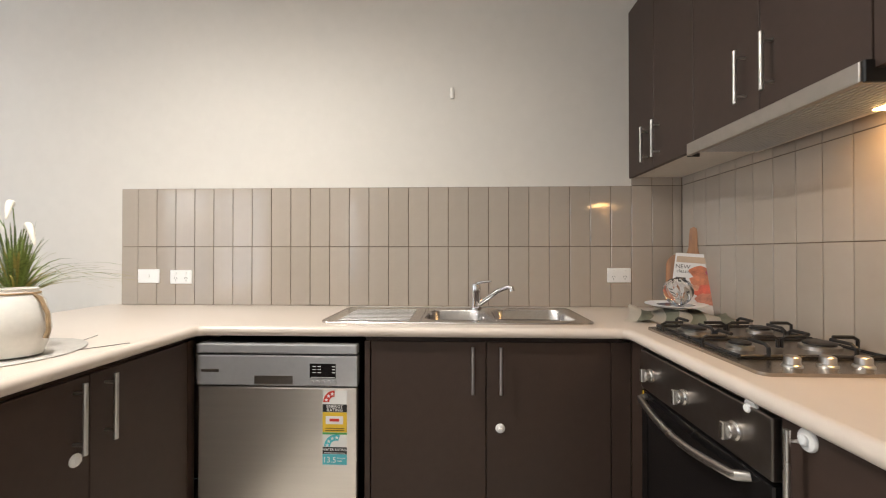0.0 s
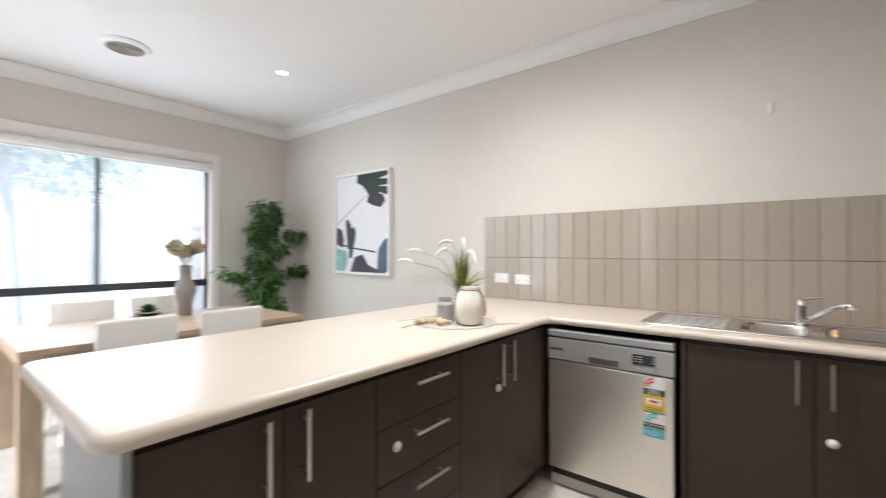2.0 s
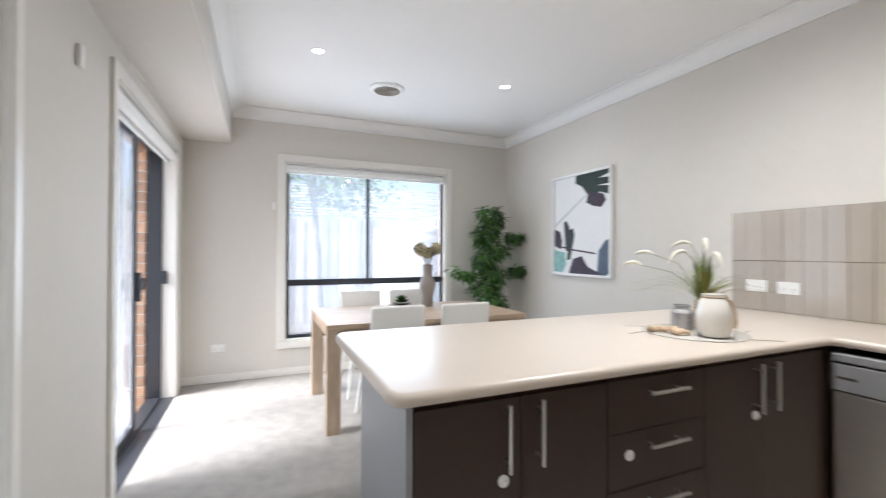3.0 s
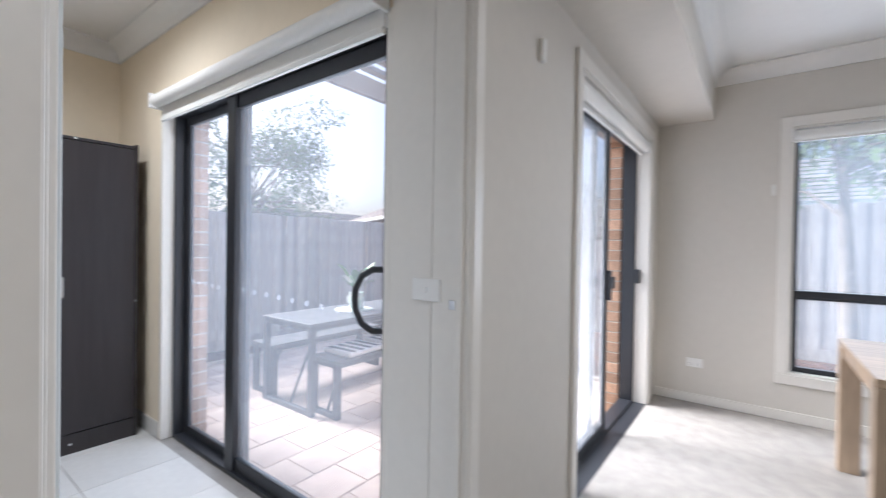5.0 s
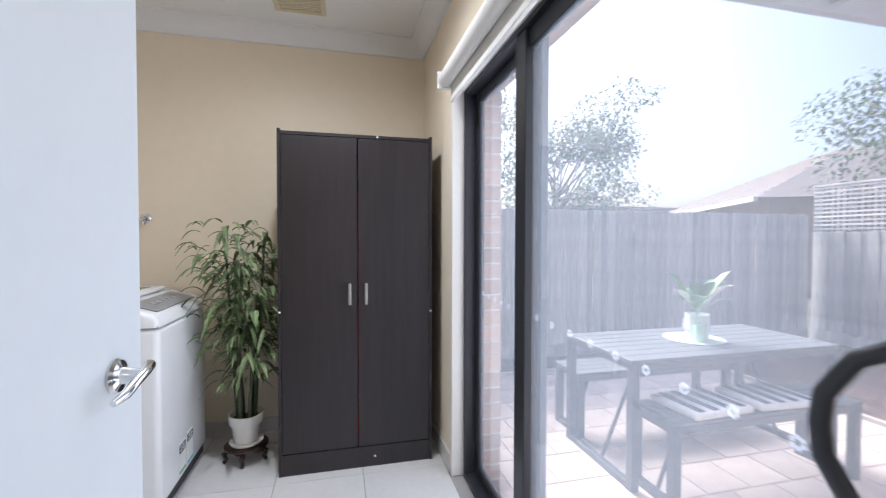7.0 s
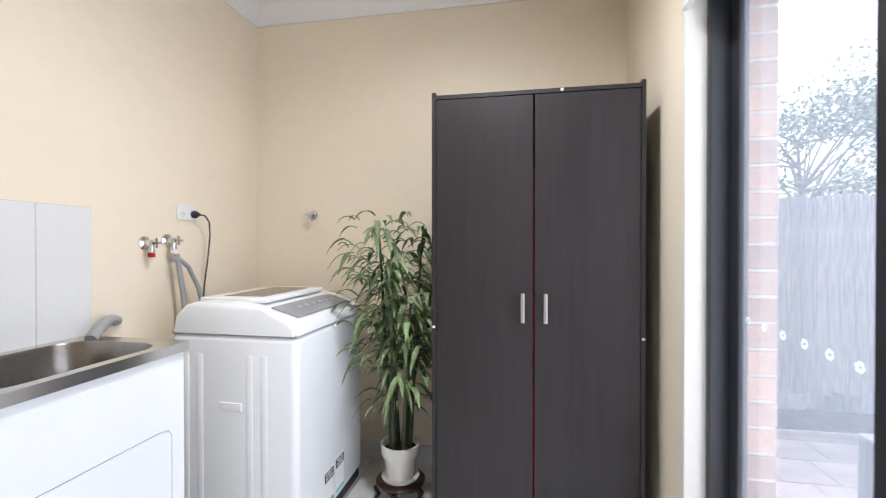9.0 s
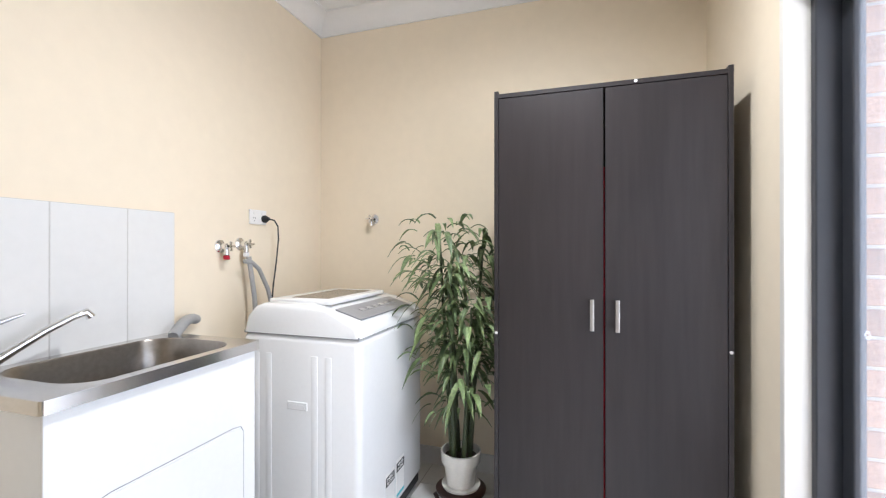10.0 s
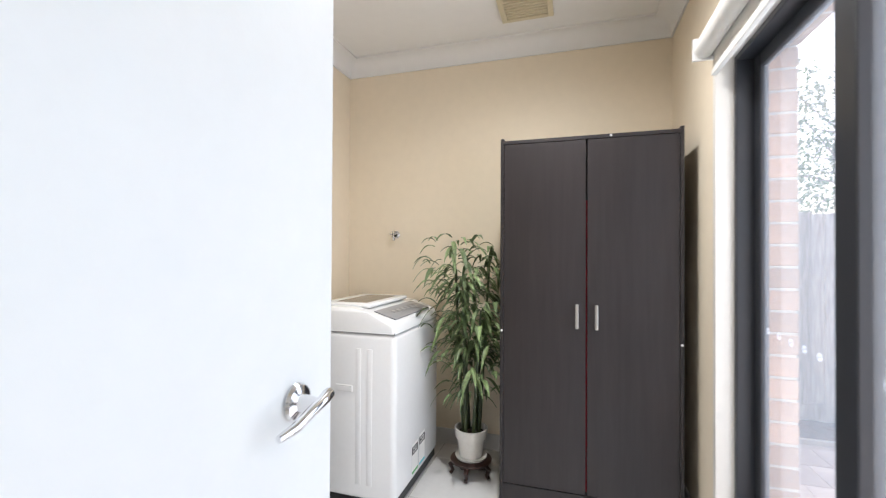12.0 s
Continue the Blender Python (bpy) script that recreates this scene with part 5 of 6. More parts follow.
for x, z in ((gapx - 0.105, 1.797), (WX0 + 0.008, 0.845), (WX1 - 0.008, 0.865), (gapx - 0.09, 0.055)):
    part("screw_cap", turned([(0.006, 0), (0.006, 0.0015), (0.003, 0.0025)], m=pose(x, WY - (0.006 if z < 0.1 else 0.0035 if z > 1.5 else 0.001), z, -90), seg=12), white_plastic, wr, "white screw cap")

# washing machine
MXa, MXb, MYa, MYb = -0.180, 0.355, -4.39, -3.730
wm = thing("washing_machine", pose(0.026, 0.112, 0) @ Matrix.Diagonal((1.02, 1, 1.008, 1)), "white top-loading washing machine with a smoky lid window", "washing machine")
part("body", boxes((MXa, MXb, MYa, MYb, 0.065, 0.875), bevel=0.028, seg=4), enamel, wm, smooth=True)
part("base", boxes((MXa + 0.012, MXb - 0.012, MYa + 0.012, MYb - 0.012, 0.02, 0.066), bevel=0.006), black_rubber, wm, "black base skirt")
for x in (MXa + 0.06, MXb - 0.06):
    for y in (MYa + 0.06, MYb - 0.06):
        part("foot", turned([(0.025, 0), (0.025, 0.012), (0.012, 0.014), (0.012, 0.022)], c=(x, y, 0), seg=16), black_rubber, wm)
# moulded top cover: high at the back (east), falling to the panel on the west
bm = bmesh.new()
prof = [(MXa + 0.001, 0.8775), (MXa + 0.008, 0.915), (MXa + 0.03, 0.937), (MXa + 0.15, 0.974), (MXa + 0.24, 0.994), (MXb - 0.10, 0.998), (MXb - 0.06, 0.985), (MXb - 0.02, 0.945), (MXb - 0.001, 0.8775)]
prism(bm, prof, "y", MYa + 0.001, MYb - 0.001)
bmesh.ops.bevel(bm, geom=[e for e in bm.edges if abs(e.verts[0].co.y - e.verts[1].co.y) < 1e-5 and max(e.verts[0].co.z, e.verts[1].co.z) > 0.9], offset=0.022, segments=4, affect="EDGES", profile=0.5)
part("top_cover", bm, enamel, wm, "moulded white top cover", smooth=True)
lid = part("lid", boxes((MXa + 0.17, MXb - 0.07, MYa + 0.09, MYb - 0.075, 0.988, 1.008), bevel=0.007, seg=3), enamel, wm, "white lid with smoky window", smooth=True)
part("lid_window", boxes((MXa + 0.215, MXb - 0.14, MYa + 0.15, MYb - 0.13, 1.0075, 1.0095), bevel=0.001, seg=1), lid_glass, lid, "smoky grey window")
bm = boxes((-0.065, 0.055, MYa + 0.10, MYb - 0.06, -0.003, 0.003), bevel=0.002)
bmesh.ops.transform(bm, matrix=Matrix.Translation((MXa + 0.088, 0, 0.959)) @ Matrix.Rotation(radians(-17), 4, "Y"), verts=bm.verts)
cpn = part("control_panel", bm, grey_plastic, wm, "grey control panel")
for k in range(6):
    yb = MYa + 0.16 + k * 0.06
    bm = boxes((-0.012, 0.012, yb, yb + 0.035, 0.0032, 0.0055), bevel=0.001, seg=1)
    bmesh.ops.transform(bm, matrix=Matrix.Translation((MXa + 0.088, 0, 0.959)) @ Matrix.Rotation(radians(-17), 4, "Y"), verts=bm.verts)
    part("button", bm, silver_paint, cpn)
gy = MYb
part("grip_rim", boxes((0.045, 0.135, gy - 0.002, gy + 0.004, 0.585, 0.618), bevel=0.003), enamel, wm, "recessed side grip")
part("grip_recess", boxes((0.055, 0.125, gy + 0.0035, gy + 0.0045, 0.592, 0.608)), enamel, wm)
for x in (-0.06, 0.0, 0.21, 0.27, 0.33):
    part("pressed_rib", boxes((x, x + 0.028, gy - 0.004, gy + 0.0012, 0.14, 0.80), bevel=0.0011, seg=2), enamel, wm, smooth=True)
part("seam", boxes((MXa + 0.006, MXb - 0.006, MYa + 0.006, MYb - 0.006, 0.873, 0.883)), grey_plastic, wm)
for k, (y0, words) in enumerate(((-3.955, "ENERGY"), (-4.065, "WATER"))):
    st = part("rating_sticker", boxes((MXa - 0.0012, MXa + 0.0005, y0 - 0.085, y0, 0.10 + k * 0.01, 0.26 + k * 0.01)), white_print, wm, "energy and water rating sticker")
    part("label_block", boxes((MXa - 0.002, MXa - 0.001, y0 - 0.085, y0, 0.205 + k * 0.01, 0.245 + k * 0.01)), black_print, st)
    PM = lambda z: pose(MXa - 0.0025, y0 - 0.042, z, 90, 0, -90)
    text_part(words, 0.018, PM(0.228 + k * 0.01), white_print, st)
    text_part("RATING", 0.018, PM(0.211 + k * 0.01), white_print, st)
    part("label_block", boxes((MXa - 0.002, MXa - 0.001, y0 - 0.085, y0, 0.105, 0.118)), green_print if k == 0 else teal_print, st)
part("inlet_hose", tube([(0.48, -3.96, 0.80), (0.492, -3.955, 1.0), (0.503, -3.932, 1.18)], 0.011, 10), grey_hose, wm, "grey inlet hose", smooth=True)
part("inlet_hose", tube([(0.47, -4.06, 0.90), (0.485, -4.04, 1.02), (0.495, -3.99, 1.12), (0.495, -3.94, 1.155), (0.50, -3.90, 1.16)], 0.010, 10), grey_hose, wm, "grey inlet hose", smooth=True)

# laundry tub
TXa, TXb, TYa, TYb = 0.136, 0.505, -3.610, -2.972
lt = thing("laundry_tub", pose(-0.017, 0.237, 0) @ Matrix.Diagonal((1.19, 1.02, 1, 1)), "stainless steel laundry tub on a white metal cabinet", "laundry tub")
for q in ((TXa + 0.012, TXa + 0.020, TYa + 0.012, TYb - 0.012, 0.0, 0.866), (TXb - 0.020, TXb - 0.012, TYa + 0.012, TYb - 0.012, 0.0, 0.866), (TXa + 0.020, TXb - 0.020, TYa + 0.0125, TYa + 0.020, 0.0, 0.866), (TXa + 0.020, TXb - 0.020, TYb - 0.020, TYb - 0.0125, 0.0, 0.866)):
    part("side_panel", boxes(q, bevel=0.0015), enamel, lt, "white metal cabinet panel")
part("base_panel", boxes((TXa + 0.020, TXb - 0.020, TYa + 0.020, TYb - 0.020, 0.03, 0.05)), enamel, lt)
dr = bmesh.new()
prism(dr, [(-3.54, 0.05), (-3.54, 0.60), (-3.53, 0.615), (-3.50, 0.62), (-3.12, 0.62), (-3.09, 0.615), (-3.08, 0.60), (-3.08, 0.05)], "x", TXa + 0.008, TXa + 0.0125)
part("door", dr, enamel, lt, "white cabinet door")
part("door_gap", tube([(TXa + 0.0118, -3.545, 0.05), (TXa + 0.0118, -3.545, 0.60), (TXa + 0.0118, -3.533, 0.62), (TXa + 0.0118, -3.50, 0.626), (TXa + 0.0118, -3.12, 0.626), (TXa + 0.0118, -3.087, 0.62), (TXa + 0.0118, -3.075, 0.60), (TXa + 0.0118, -3.075, 0.05)], 0.0014, 5), grey_plastic, lt)
bm = bmesh.new()
BQ = (TXa + 0.030, TXb - 0.034, TYa + 0.06, TYb - 0.09)
bowl(bm, BQ, 0.26, 0.900, r=0.085)
# bowl steel darkened to imitate the shade inside
part("bowl", bm, mat("shaded_bowl_steel", (0.34, 0.31, 0.28), 0.3, metal=1.0, vary=0.08, scale=10), lt, "steel bowl, its inner shade put into a darker colour", smooth=True)
bm = bmesh.new()
hole = [bm.verts.new((x, y, 0.900)) for x, y in rounded(*BQ, 0.085)]
outer = rounded(TXa, TXb, TYa, TYb, 0.012)
ring0 = [bm.verts.new((x, y, 0.900)) for x, y in outer]
for k in range(len(outer)):
    bm.faces.new((ring0[k], ring0[(k + 1) % len(outer)], hole[(k + 1) % len(outer)], hole[k]))
ring1 = [bm.verts.new((x, y, 0.868)) for x, y in outer]
for k in range(len(outer)):
    bm.faces.new((ring0[k], ring0[(k + 1) % len(outer)], ring1[(k + 1) % len(outer)], ring1[k]))
bmesh.ops.remove_doubles(bm, verts=bm.verts, dist=0.0002)
part("basin", bm, sink_steel, lt, "stainless steel basin and rim", smooth=True)
part("drain_hose", tube([(0.42 + 0.0045 * k, -3.55 - 0.0095 * k, 0.903 + 0.040 * math.sin(math.pi * k / 26)) for k in range(0, 21)], [0.017 + 0.003 * (k % 2) for k in range(21)], 12), grey_hose, lt, "grey corrugated drain hose", smooth=True)
mixer(pose(0.53, -2.885, 0.900), "chrome single-lever laundry mixer tap", [(0, -0.01, 0.02), (-0.01, -0.055, 0.05), (-0.03, -0.115, 0.092), (-0.043, -0.175, 0.124), (-0.052, -0.207, 0.134), (-0.055, -0.217, 0.118)], [(0, 0, 0.118), (-0.003, -0.02, 0.126), (-0.012, -0.05, 0.138), (-0.018, -0.075, 0.146)])

# wall taps, power point and plug
def wall_tap(m, label, handle):
    th = thing("wall_tap", m, label, "tap")
    part("flange", turned([(0.030, 0), (0.029, 0.005), (0.018, 0.012), (0.013, 0.014), (0.013, 0.04)], m=pose(0, 0, 0, 90), seg=24), chrome, th, smooth=True)
    part("nozzle", turned([(0.010, 0), (0.012, 0.02), (0.012, 0.035), (0.009, 0.037)], m=pose(0, -0.038, -0.005, 180), seg=16), chrome, th, smooth=True)
    hd = part("spindle", turned([(0.008, 0), (0.007, 0.022)], m=pose(0, -0.036, 0, 90), seg=12), chrome, th, smooth=True)
    part("crosshead", boxes((-0.026, 0.026, -0.066, -0.056, -0.006, 0.006), (-0.006, 0.006, -0.066, -0.056, -0.022, 0.022), bevel=0.003), chrome, th, smooth=True)
    if handle:
        part("hose_nut", turned([(0.014, 0), (0.014, 0.016), (0.011, 0.018)], m=pose(0, -0.038, -0.042, 180), seg=12), handle, th)
    return th


TW = lambda y, z: pose(LE, y, z, 0, 0, -90)
wall_tap(TW(-3.705, 1.238), "chrome wall tap with a red hose nut", red_cloth)
wall_tap(TW(-3.822, 1.250), "chrome wall tap joined to a grey hose", white_plastic)
wall_tap(pose(0.225, LS, 1.405, 0, 0, 180), "chrome wall tap on the cream wall", None)
power_point(TW(-3.935, 1.385), "white double power point with a black plug")
pg = thing("power_plug", pose(LE - 0.0095, -3.972, 1.378, 0, 0, -90), "black plug with a hanging black cord", "plug")
part("plug", turned([(0.018, 0), (0.019, 0.012), (0.013, 0.022), (0.007, 0.034)], m=pose(0, 0, 0, 90), seg=20), black_rubber, pg, smooth=True)
part("cord", tube([(0, -0.03, 0), (0.015, -0.052, -0.006), (0.045, -0.05, -0.035), (0.062, -0.04, -0.10), (0.055, -0.032, -0.22), (0.035, -0.03, -0.34), (0.02, -0.03, -0.46)], 0.0038, 8), black_rubber, pg, smooth=True)
power_point(pose(LW + 0.0065, -1.560, 1.110, 0, 0, 90), "white single light switch beside the doorway", sockets=0, kind="light switch")

# bamboo on its stand
carved = mat("dark_carved_wood", (0.035, 0.014, 0.010), 0.35, vary=0.2, scale=20)
PXY = (-0.405, -4.15)
pst = thing("plant_stand", pose(*PXY, 0), "low dark carved wooden plant stand", "plant stand")
part("top", turned([(0.10, 0.078), (0.118, 0.082), (0.12, 0.092), (0.112, 0.098), (0.0, 0.098)], seg=32), carved, pst, smooth=True)
part("apron", turned([(0.088, 0.058), (0.104, 0.064), (0.10, 0.0775), (0.0, 0.0775)], seg=5), carved, pst)
for k in range(5):
    a = 2 * math.pi * k / 5 + 0.3
    ca, sa = math.cos(a), math.sin(a)
    part("leg", tube([(0.085 * ca, 0.085 * sa, 0.075), (0.12 * ca, 0.12 * sa, 0.055), (0.105 * ca, 0.105 * sa, 0.025), (0.118 * ca, 0.118 * sa, 0.006)], [0.016, 0.014, 0.011, 0.010], 8), carved, pst, smooth=True)
bp = thing("potted_bamboo", pose(*PXY, 0.0985), "artificial bamboo in a white pot", "plant")
part("saucer", turned([(0.07, 0), (0.088, 0.004), (0.092, 0.016), (0.086, 0.016), (0.0, 0.008)], seg=32), cream_ceramic, bp, smooth=True)
part("pot", turned([(0.062, 0.0085), (0.066, 0.012), (0.082, 0.12), (0.092, 0.122), (0.096, 0.172), (0.088, 0.173), (0.082, 0.14), (0, 0.14)], seg=36), cream_ceramic, bp, smooth=True)
part("soil", turned([(0.080, 0.141), (0.0, 0.15)], seg=24), soil, bp)
cane = mat("green_bamboo_cane", (0.06, 0.08, 0.03), 0.4, vary=0.3, scale=20)
bam_leaf = mat("bamboo_leaf", (0.20, 0.27, 0.11), 0.5, vary=0.35, scale=18)
# bamboo_leaf darkened, with the shade put into its colour
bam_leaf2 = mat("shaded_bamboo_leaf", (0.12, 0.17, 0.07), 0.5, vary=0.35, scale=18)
tips = []
rnd = random.Random(21)
for k in range(6):
    a = k * 1.05
    bx, by = 0.045 * math.cos(a), 0.045 * math.sin(a)
    h = (1.20, 1.04, 0.86, 1.14, 0.62, 0.98)[k]
    lx, ly = bx + 0.06 * math.cos(a + 0.4), by + 0.06 * math.sin(a + 0.4)
    pts = [(bx + (lx - bx) * s, by + (ly - by) * s, 0.14 + (h - 0.14) * s) for s in np.linspace(0, 1, 9)]
    part("cane", tube(pts, [0.011 - 0.0008 * i + (0.0015 if i % 2 else 0) for i in range(9)], 8), cane, bp, smooth=True)
    for s in (0.55, 0.76, 0.9, 1.0):
        tips.append((bx + (lx - bx) * s, by + (ly - by) * s, 0.14 + (h - 0.14) * s))


def bamboo_leaves(name, roots, n, seed, material):
    rnd_ = random.Random(seed)
    bm = bmesh.new()
    for t in roots:
        for _ in range(n):
            a, L = rnd_.uniform(0, 2 * math.pi), rnd_.uniform(0.08, 0.16)
            d0 = rnd_.uniform(0.02, 0.19)
            ca, sa = math.cos(a), math.sin(a)
            root = Vector(t) + Vector((ca * d0, sa * d0 * 0.9, rnd_.uniform(-0.02, 0.07)))
            rise, tw, prev = rnd_.uniform(-0.1, 1.0), rnd_.uniform(-0.6, 0.6), None
            ca2, sa2 = math.cos(a + tw), math.sin(a + tw)
            for i in range(6):
                s = i / 5
                p = root + Vector((ca2 * L * s * 0.8, sa2 * L * s * 0.8, L * (rise * s - 0.85 * s * s)))
                wd = L * 0.092 * math.sin(math.pi * min(1, 0.12 + s * 0.88)) + 0.0003
                l, m_, r_ = bm.verts.new(p + Vector((-sa2 * wd, ca2 * wd, 0.002))), bm.verts.new(p - Vector((0, 0, 0.002))), bm.verts.new(p + Vector((sa2 * wd, -ca2 * wd, 0.002)))
                if prev:
                    bm.faces.new((prev[0], l, m_, prev[1])), bm.faces.new((prev[1], m_, r_, prev[2]))
                prev = (l, m_, r_)
    return part(name, bm, material, bp)


bamboo_leaves("leaves", tips, 14, 31, bam_leaf)
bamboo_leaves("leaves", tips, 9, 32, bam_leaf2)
bamboo_leaves("leaves", [(0.03, 0.05, 0.38), (-0.04, 0.04, 0.50)], 12, 33, bam_leaf)

# exhaust vent in the ceiling
ev = thing("exhaust_vent", pose(-0.715, -4.07, ZC), "square cream ceiling exhaust vent", "vent")
cream_vent = mat("aged_cream_plastic", (0.62, 0.55, 0.38), 0.5, vary=0.05)
part("frame", boxes(*[(q[0], q[1], q[2], q[3], -0.022, 0) for q in frame_bars(-0.145, 0.145, -0.145, 0.145, 0.03)], bevel=0.004), cream_vent, ev)
for k in range(9):
    part("slat", boxes((-0.115, 0.115, -0.108 + k * 0.026, -0.092 + k * 0.026, -0.018, -0.006), bevel=0.001, seg=1), cream_vent, ev)

# ---- courtyard and beyond ----
fence_wood = mat("weathered_grey_paling", (0.50, 0.485, 0.47), 0.85, vary=0.25, scale=14, stretch=(1, 1, 0.1), bump=0.5, bump_scale=60, per_object=0.30)
mulch = mat("red_brown_mulch", (0.115, 0.06, 0.045), 0.95, vary=0.5, scale=30, bump=1.0, bump_scale=60)
far_ground = mat("dry_garden_ground", (0.14, 0.13, 0.08), 0.95, vary=0.4, scale=4, bump=0.5)
paver_mat = mat("pale_terracotta_paver", (0.58, 0.48, 0.42), 0.8, vary=0.12, scale=12, bump=0.3, bump_scale=90, per_object=0.10)
joint_sand = mat("paver_joint_sand", (0.50, 0.42, 0.36), 0.95, vary=0.15, scale=40)
outdoor_metal = mat("charcoal_powder_coated_metal", (0.055, 0.06, 0.068), 0.45, vary=0.06)
outdoor_slat = mat("grey_outdoor_slat", (0.11, 0.115, 0.12), 0.5, vary=0.1, scale=12)
roof_tile = mat("grey_brown_roof_tile", (0.20, 0.165, 0.15), 0.85, vary=0.15, scale=8, bump=0.4)
tank_mat = mat("cream_corrugated_tank", (0.66, 0.64, 0.60), 0.45, vary=0.03)

tagged(part("ground", boxes((-120, 120, -120, 120, GR - 0.30, GR - 0.035)), far_ground), kind="structure")
tagged(part("garden_bed", boxes((-7.55, -4.98, -6.15, 3.5, GR - 0.034, GR - 0.005), (-4.98, -1.0, -6.15, -5.62, GR - 0.034, GR - 0.005)), mulch), kind="structure")
tagged(part("paving_base", boxes((-4.98, -1.72, -5.62, -1.61, GR - 0.034, GR - 0.006)), joint_sand), kind="structure")
tagged(part("garden_edging", boxes((-4.99, -1.0, -5.64, -5.60, GR - 0.03, GR + 0.03), (-5.0, -4.96, -5.60, -1.61, GR - 0.03, GR + 0.03), bevel=0.006), mortar_mat), kind="structure")
# mulch chips
rnd = random.Random(5)
bm = bmesh.new()
for _ in range(4200):
    x, y = (rnd.uniform(-4.9, -1.7), rnd.uniform(-6.1, -5.68)) if rnd.random() < 0.45 else (rnd.uniform(-7.4, -5.05), rnd.uniform(-6.1, 2.2))
    a, s = rnd.uniform(0, 3.14), rnd.uniform(0.02, 0.05)
    u, v = Vector((math.cos(a), math.sin(a), rnd.uniform(-.3, .3))) * s, Vector((-math.sin(a), math.cos(a), rnd.uniform(-.4, .4))) * s * 0.4
    c = Vector((x, y, GR + rnd.uniform(0.002, 0.02)))
    bm.faces.new([bm.verts.new(c + u), bm.verts.new(c + v), bm.verts.new(c - u), bm.verts.new(c - v)])
tagged(part("mulch_chips", bm, mulch), "loose red-brown bark chips over the bed", "mulch", kind="stuff")


def fence(name, axis, p, a0, a1, top, label):
    """Paling fence along an axis: rails, plinth and single palings, palings facing the yard."""
    th = thing(name, pose(0, 0, 0), label, "fence")
    put = (lambda s, e, u, v, l, h: (s, e, p + u, p + v, l, h)) if axis == "x" else (lambda s, e, u, v, l, h: (p + u, p + v, s, e, l, h))
    for z in (GR + 0.25, top - 0.25):
        part("rail", boxes(put(a0, a1, -0.07, -0.032, z, z + 0.07)), fence_wood, th)
    part("plinth", boxes(put(a0, a1, -0.03, 0.0, GR - 0.03, GR + 0.14)), fence_wood, th)
    rnd_ = random.Random(int(abs(p) * 10))
    me = []
    for k in range(4):
        bm_ = boxes((-0.050, 0.050, -0.009, 0.009, 0, 1), bevel=0.002, seg=1)
        one = part("paling", bm_, fence_wood)
        me.append(one.data)
        bpy.data.objects.remove(one)
    n = int((a1 - a0) / 0.098)
    for k in range(n):
        ob = new("paling", me[k % 4])
        ob.parent = th
        s = a0 + 0.05 + k * 0.098
        zz = top - (GR + 0.12) - rnd_.uniform(0, 0.02)
        off = -0.020 + (0.016 if k % 2 else 0) + rnd_.uniform(-0.003, 0.003)
        ob.matrix_basis = (pose(s, p + off, GR + 0.12) if axis == "x" else pose(p + off, s, GR + 0.12, 0, 0, 90)) @ Matrix.Rotation(rnd_.uniform(-0.006, 0.006), 4, "Y") @ Matrix.Diagonal((1, 1, zz, 1))
    return th


fence("fence", "x", -6.2, -7.55, -0.6, 1.65, "weathered grey timber paling fence")
fence("fence", "y", -7.6, -2.6, 3.6, 1.86, "weathered grey timber paling fence")
fw = fence("fence", "y", -7.6, -6.2, -2.6, 1.40, "weathered grey timber paling fence with a lattice top")
for k in range(11):
    part("lattice_slat", boxes((-7.63, -7.61, -6.2, -2.6, 1.42 + k * 0.058, 1.445 + k * 0.058)), fence_wood, fw)
for k in range(52):
    part("lattice_upright", boxes((-7.65, -7.631, -6.2 + k * 0.07, -6.172 + k * 0.07, 1.40, 2.03)), fence_wood, fw)
part("lattice_cap", boxes((-7.66, -7.60, -6.2, -2.6, 2.031, 2.06), bevel=0.004), fence_wood, fw)
for k in range(9):
    part("lattice_post", boxes((-7.70, -7.652, -6.2 + k * 0.44, -6.15 + k * 0.44, GR, 2.03)), fence_wood, fw)
screen = thing("slatted_screen", pose(0, 0, 0), "grey timber slatted screen above the paling fence", "screen")
for k in range(11):
    part("slat", boxes((-7.65, -7.63, -2.55, 3.6, 1.90 + k * 0.05, 1.93 + k * 0.05)), fence_wood, screen)
for k in range(9):
    part("post", boxes((-7.70, -7.651, -2.55 + k * 0.75, -2.50 + k * 0.75, GR - 0.03, 2.43)), fence_wood, screen)

# outdoor dining set
def frame_end(x, y0, y1, zt, th, leg=0.05):
    """Loop of square tube at one end: two posts and a floor rail."""
    for y in (y0, y1 - leg):
        part("leg", boxes((x, x + leg, y, y + leg, GR, zt), bevel=0.003), outdoor_metal, th)
    part("floor_rail", boxes((x + 0.004, x + leg - 0.004, y0 + leg, y1 - leg, GR, GR + 0.04), bevel=0.003), outdoor_metal, th)
    part("top_rail", boxes((x + 0.004, x + leg - 0.004, y0 + leg, y1 - leg, zt - 0.04, zt), bevel=0.003), outdoor_metal, th)


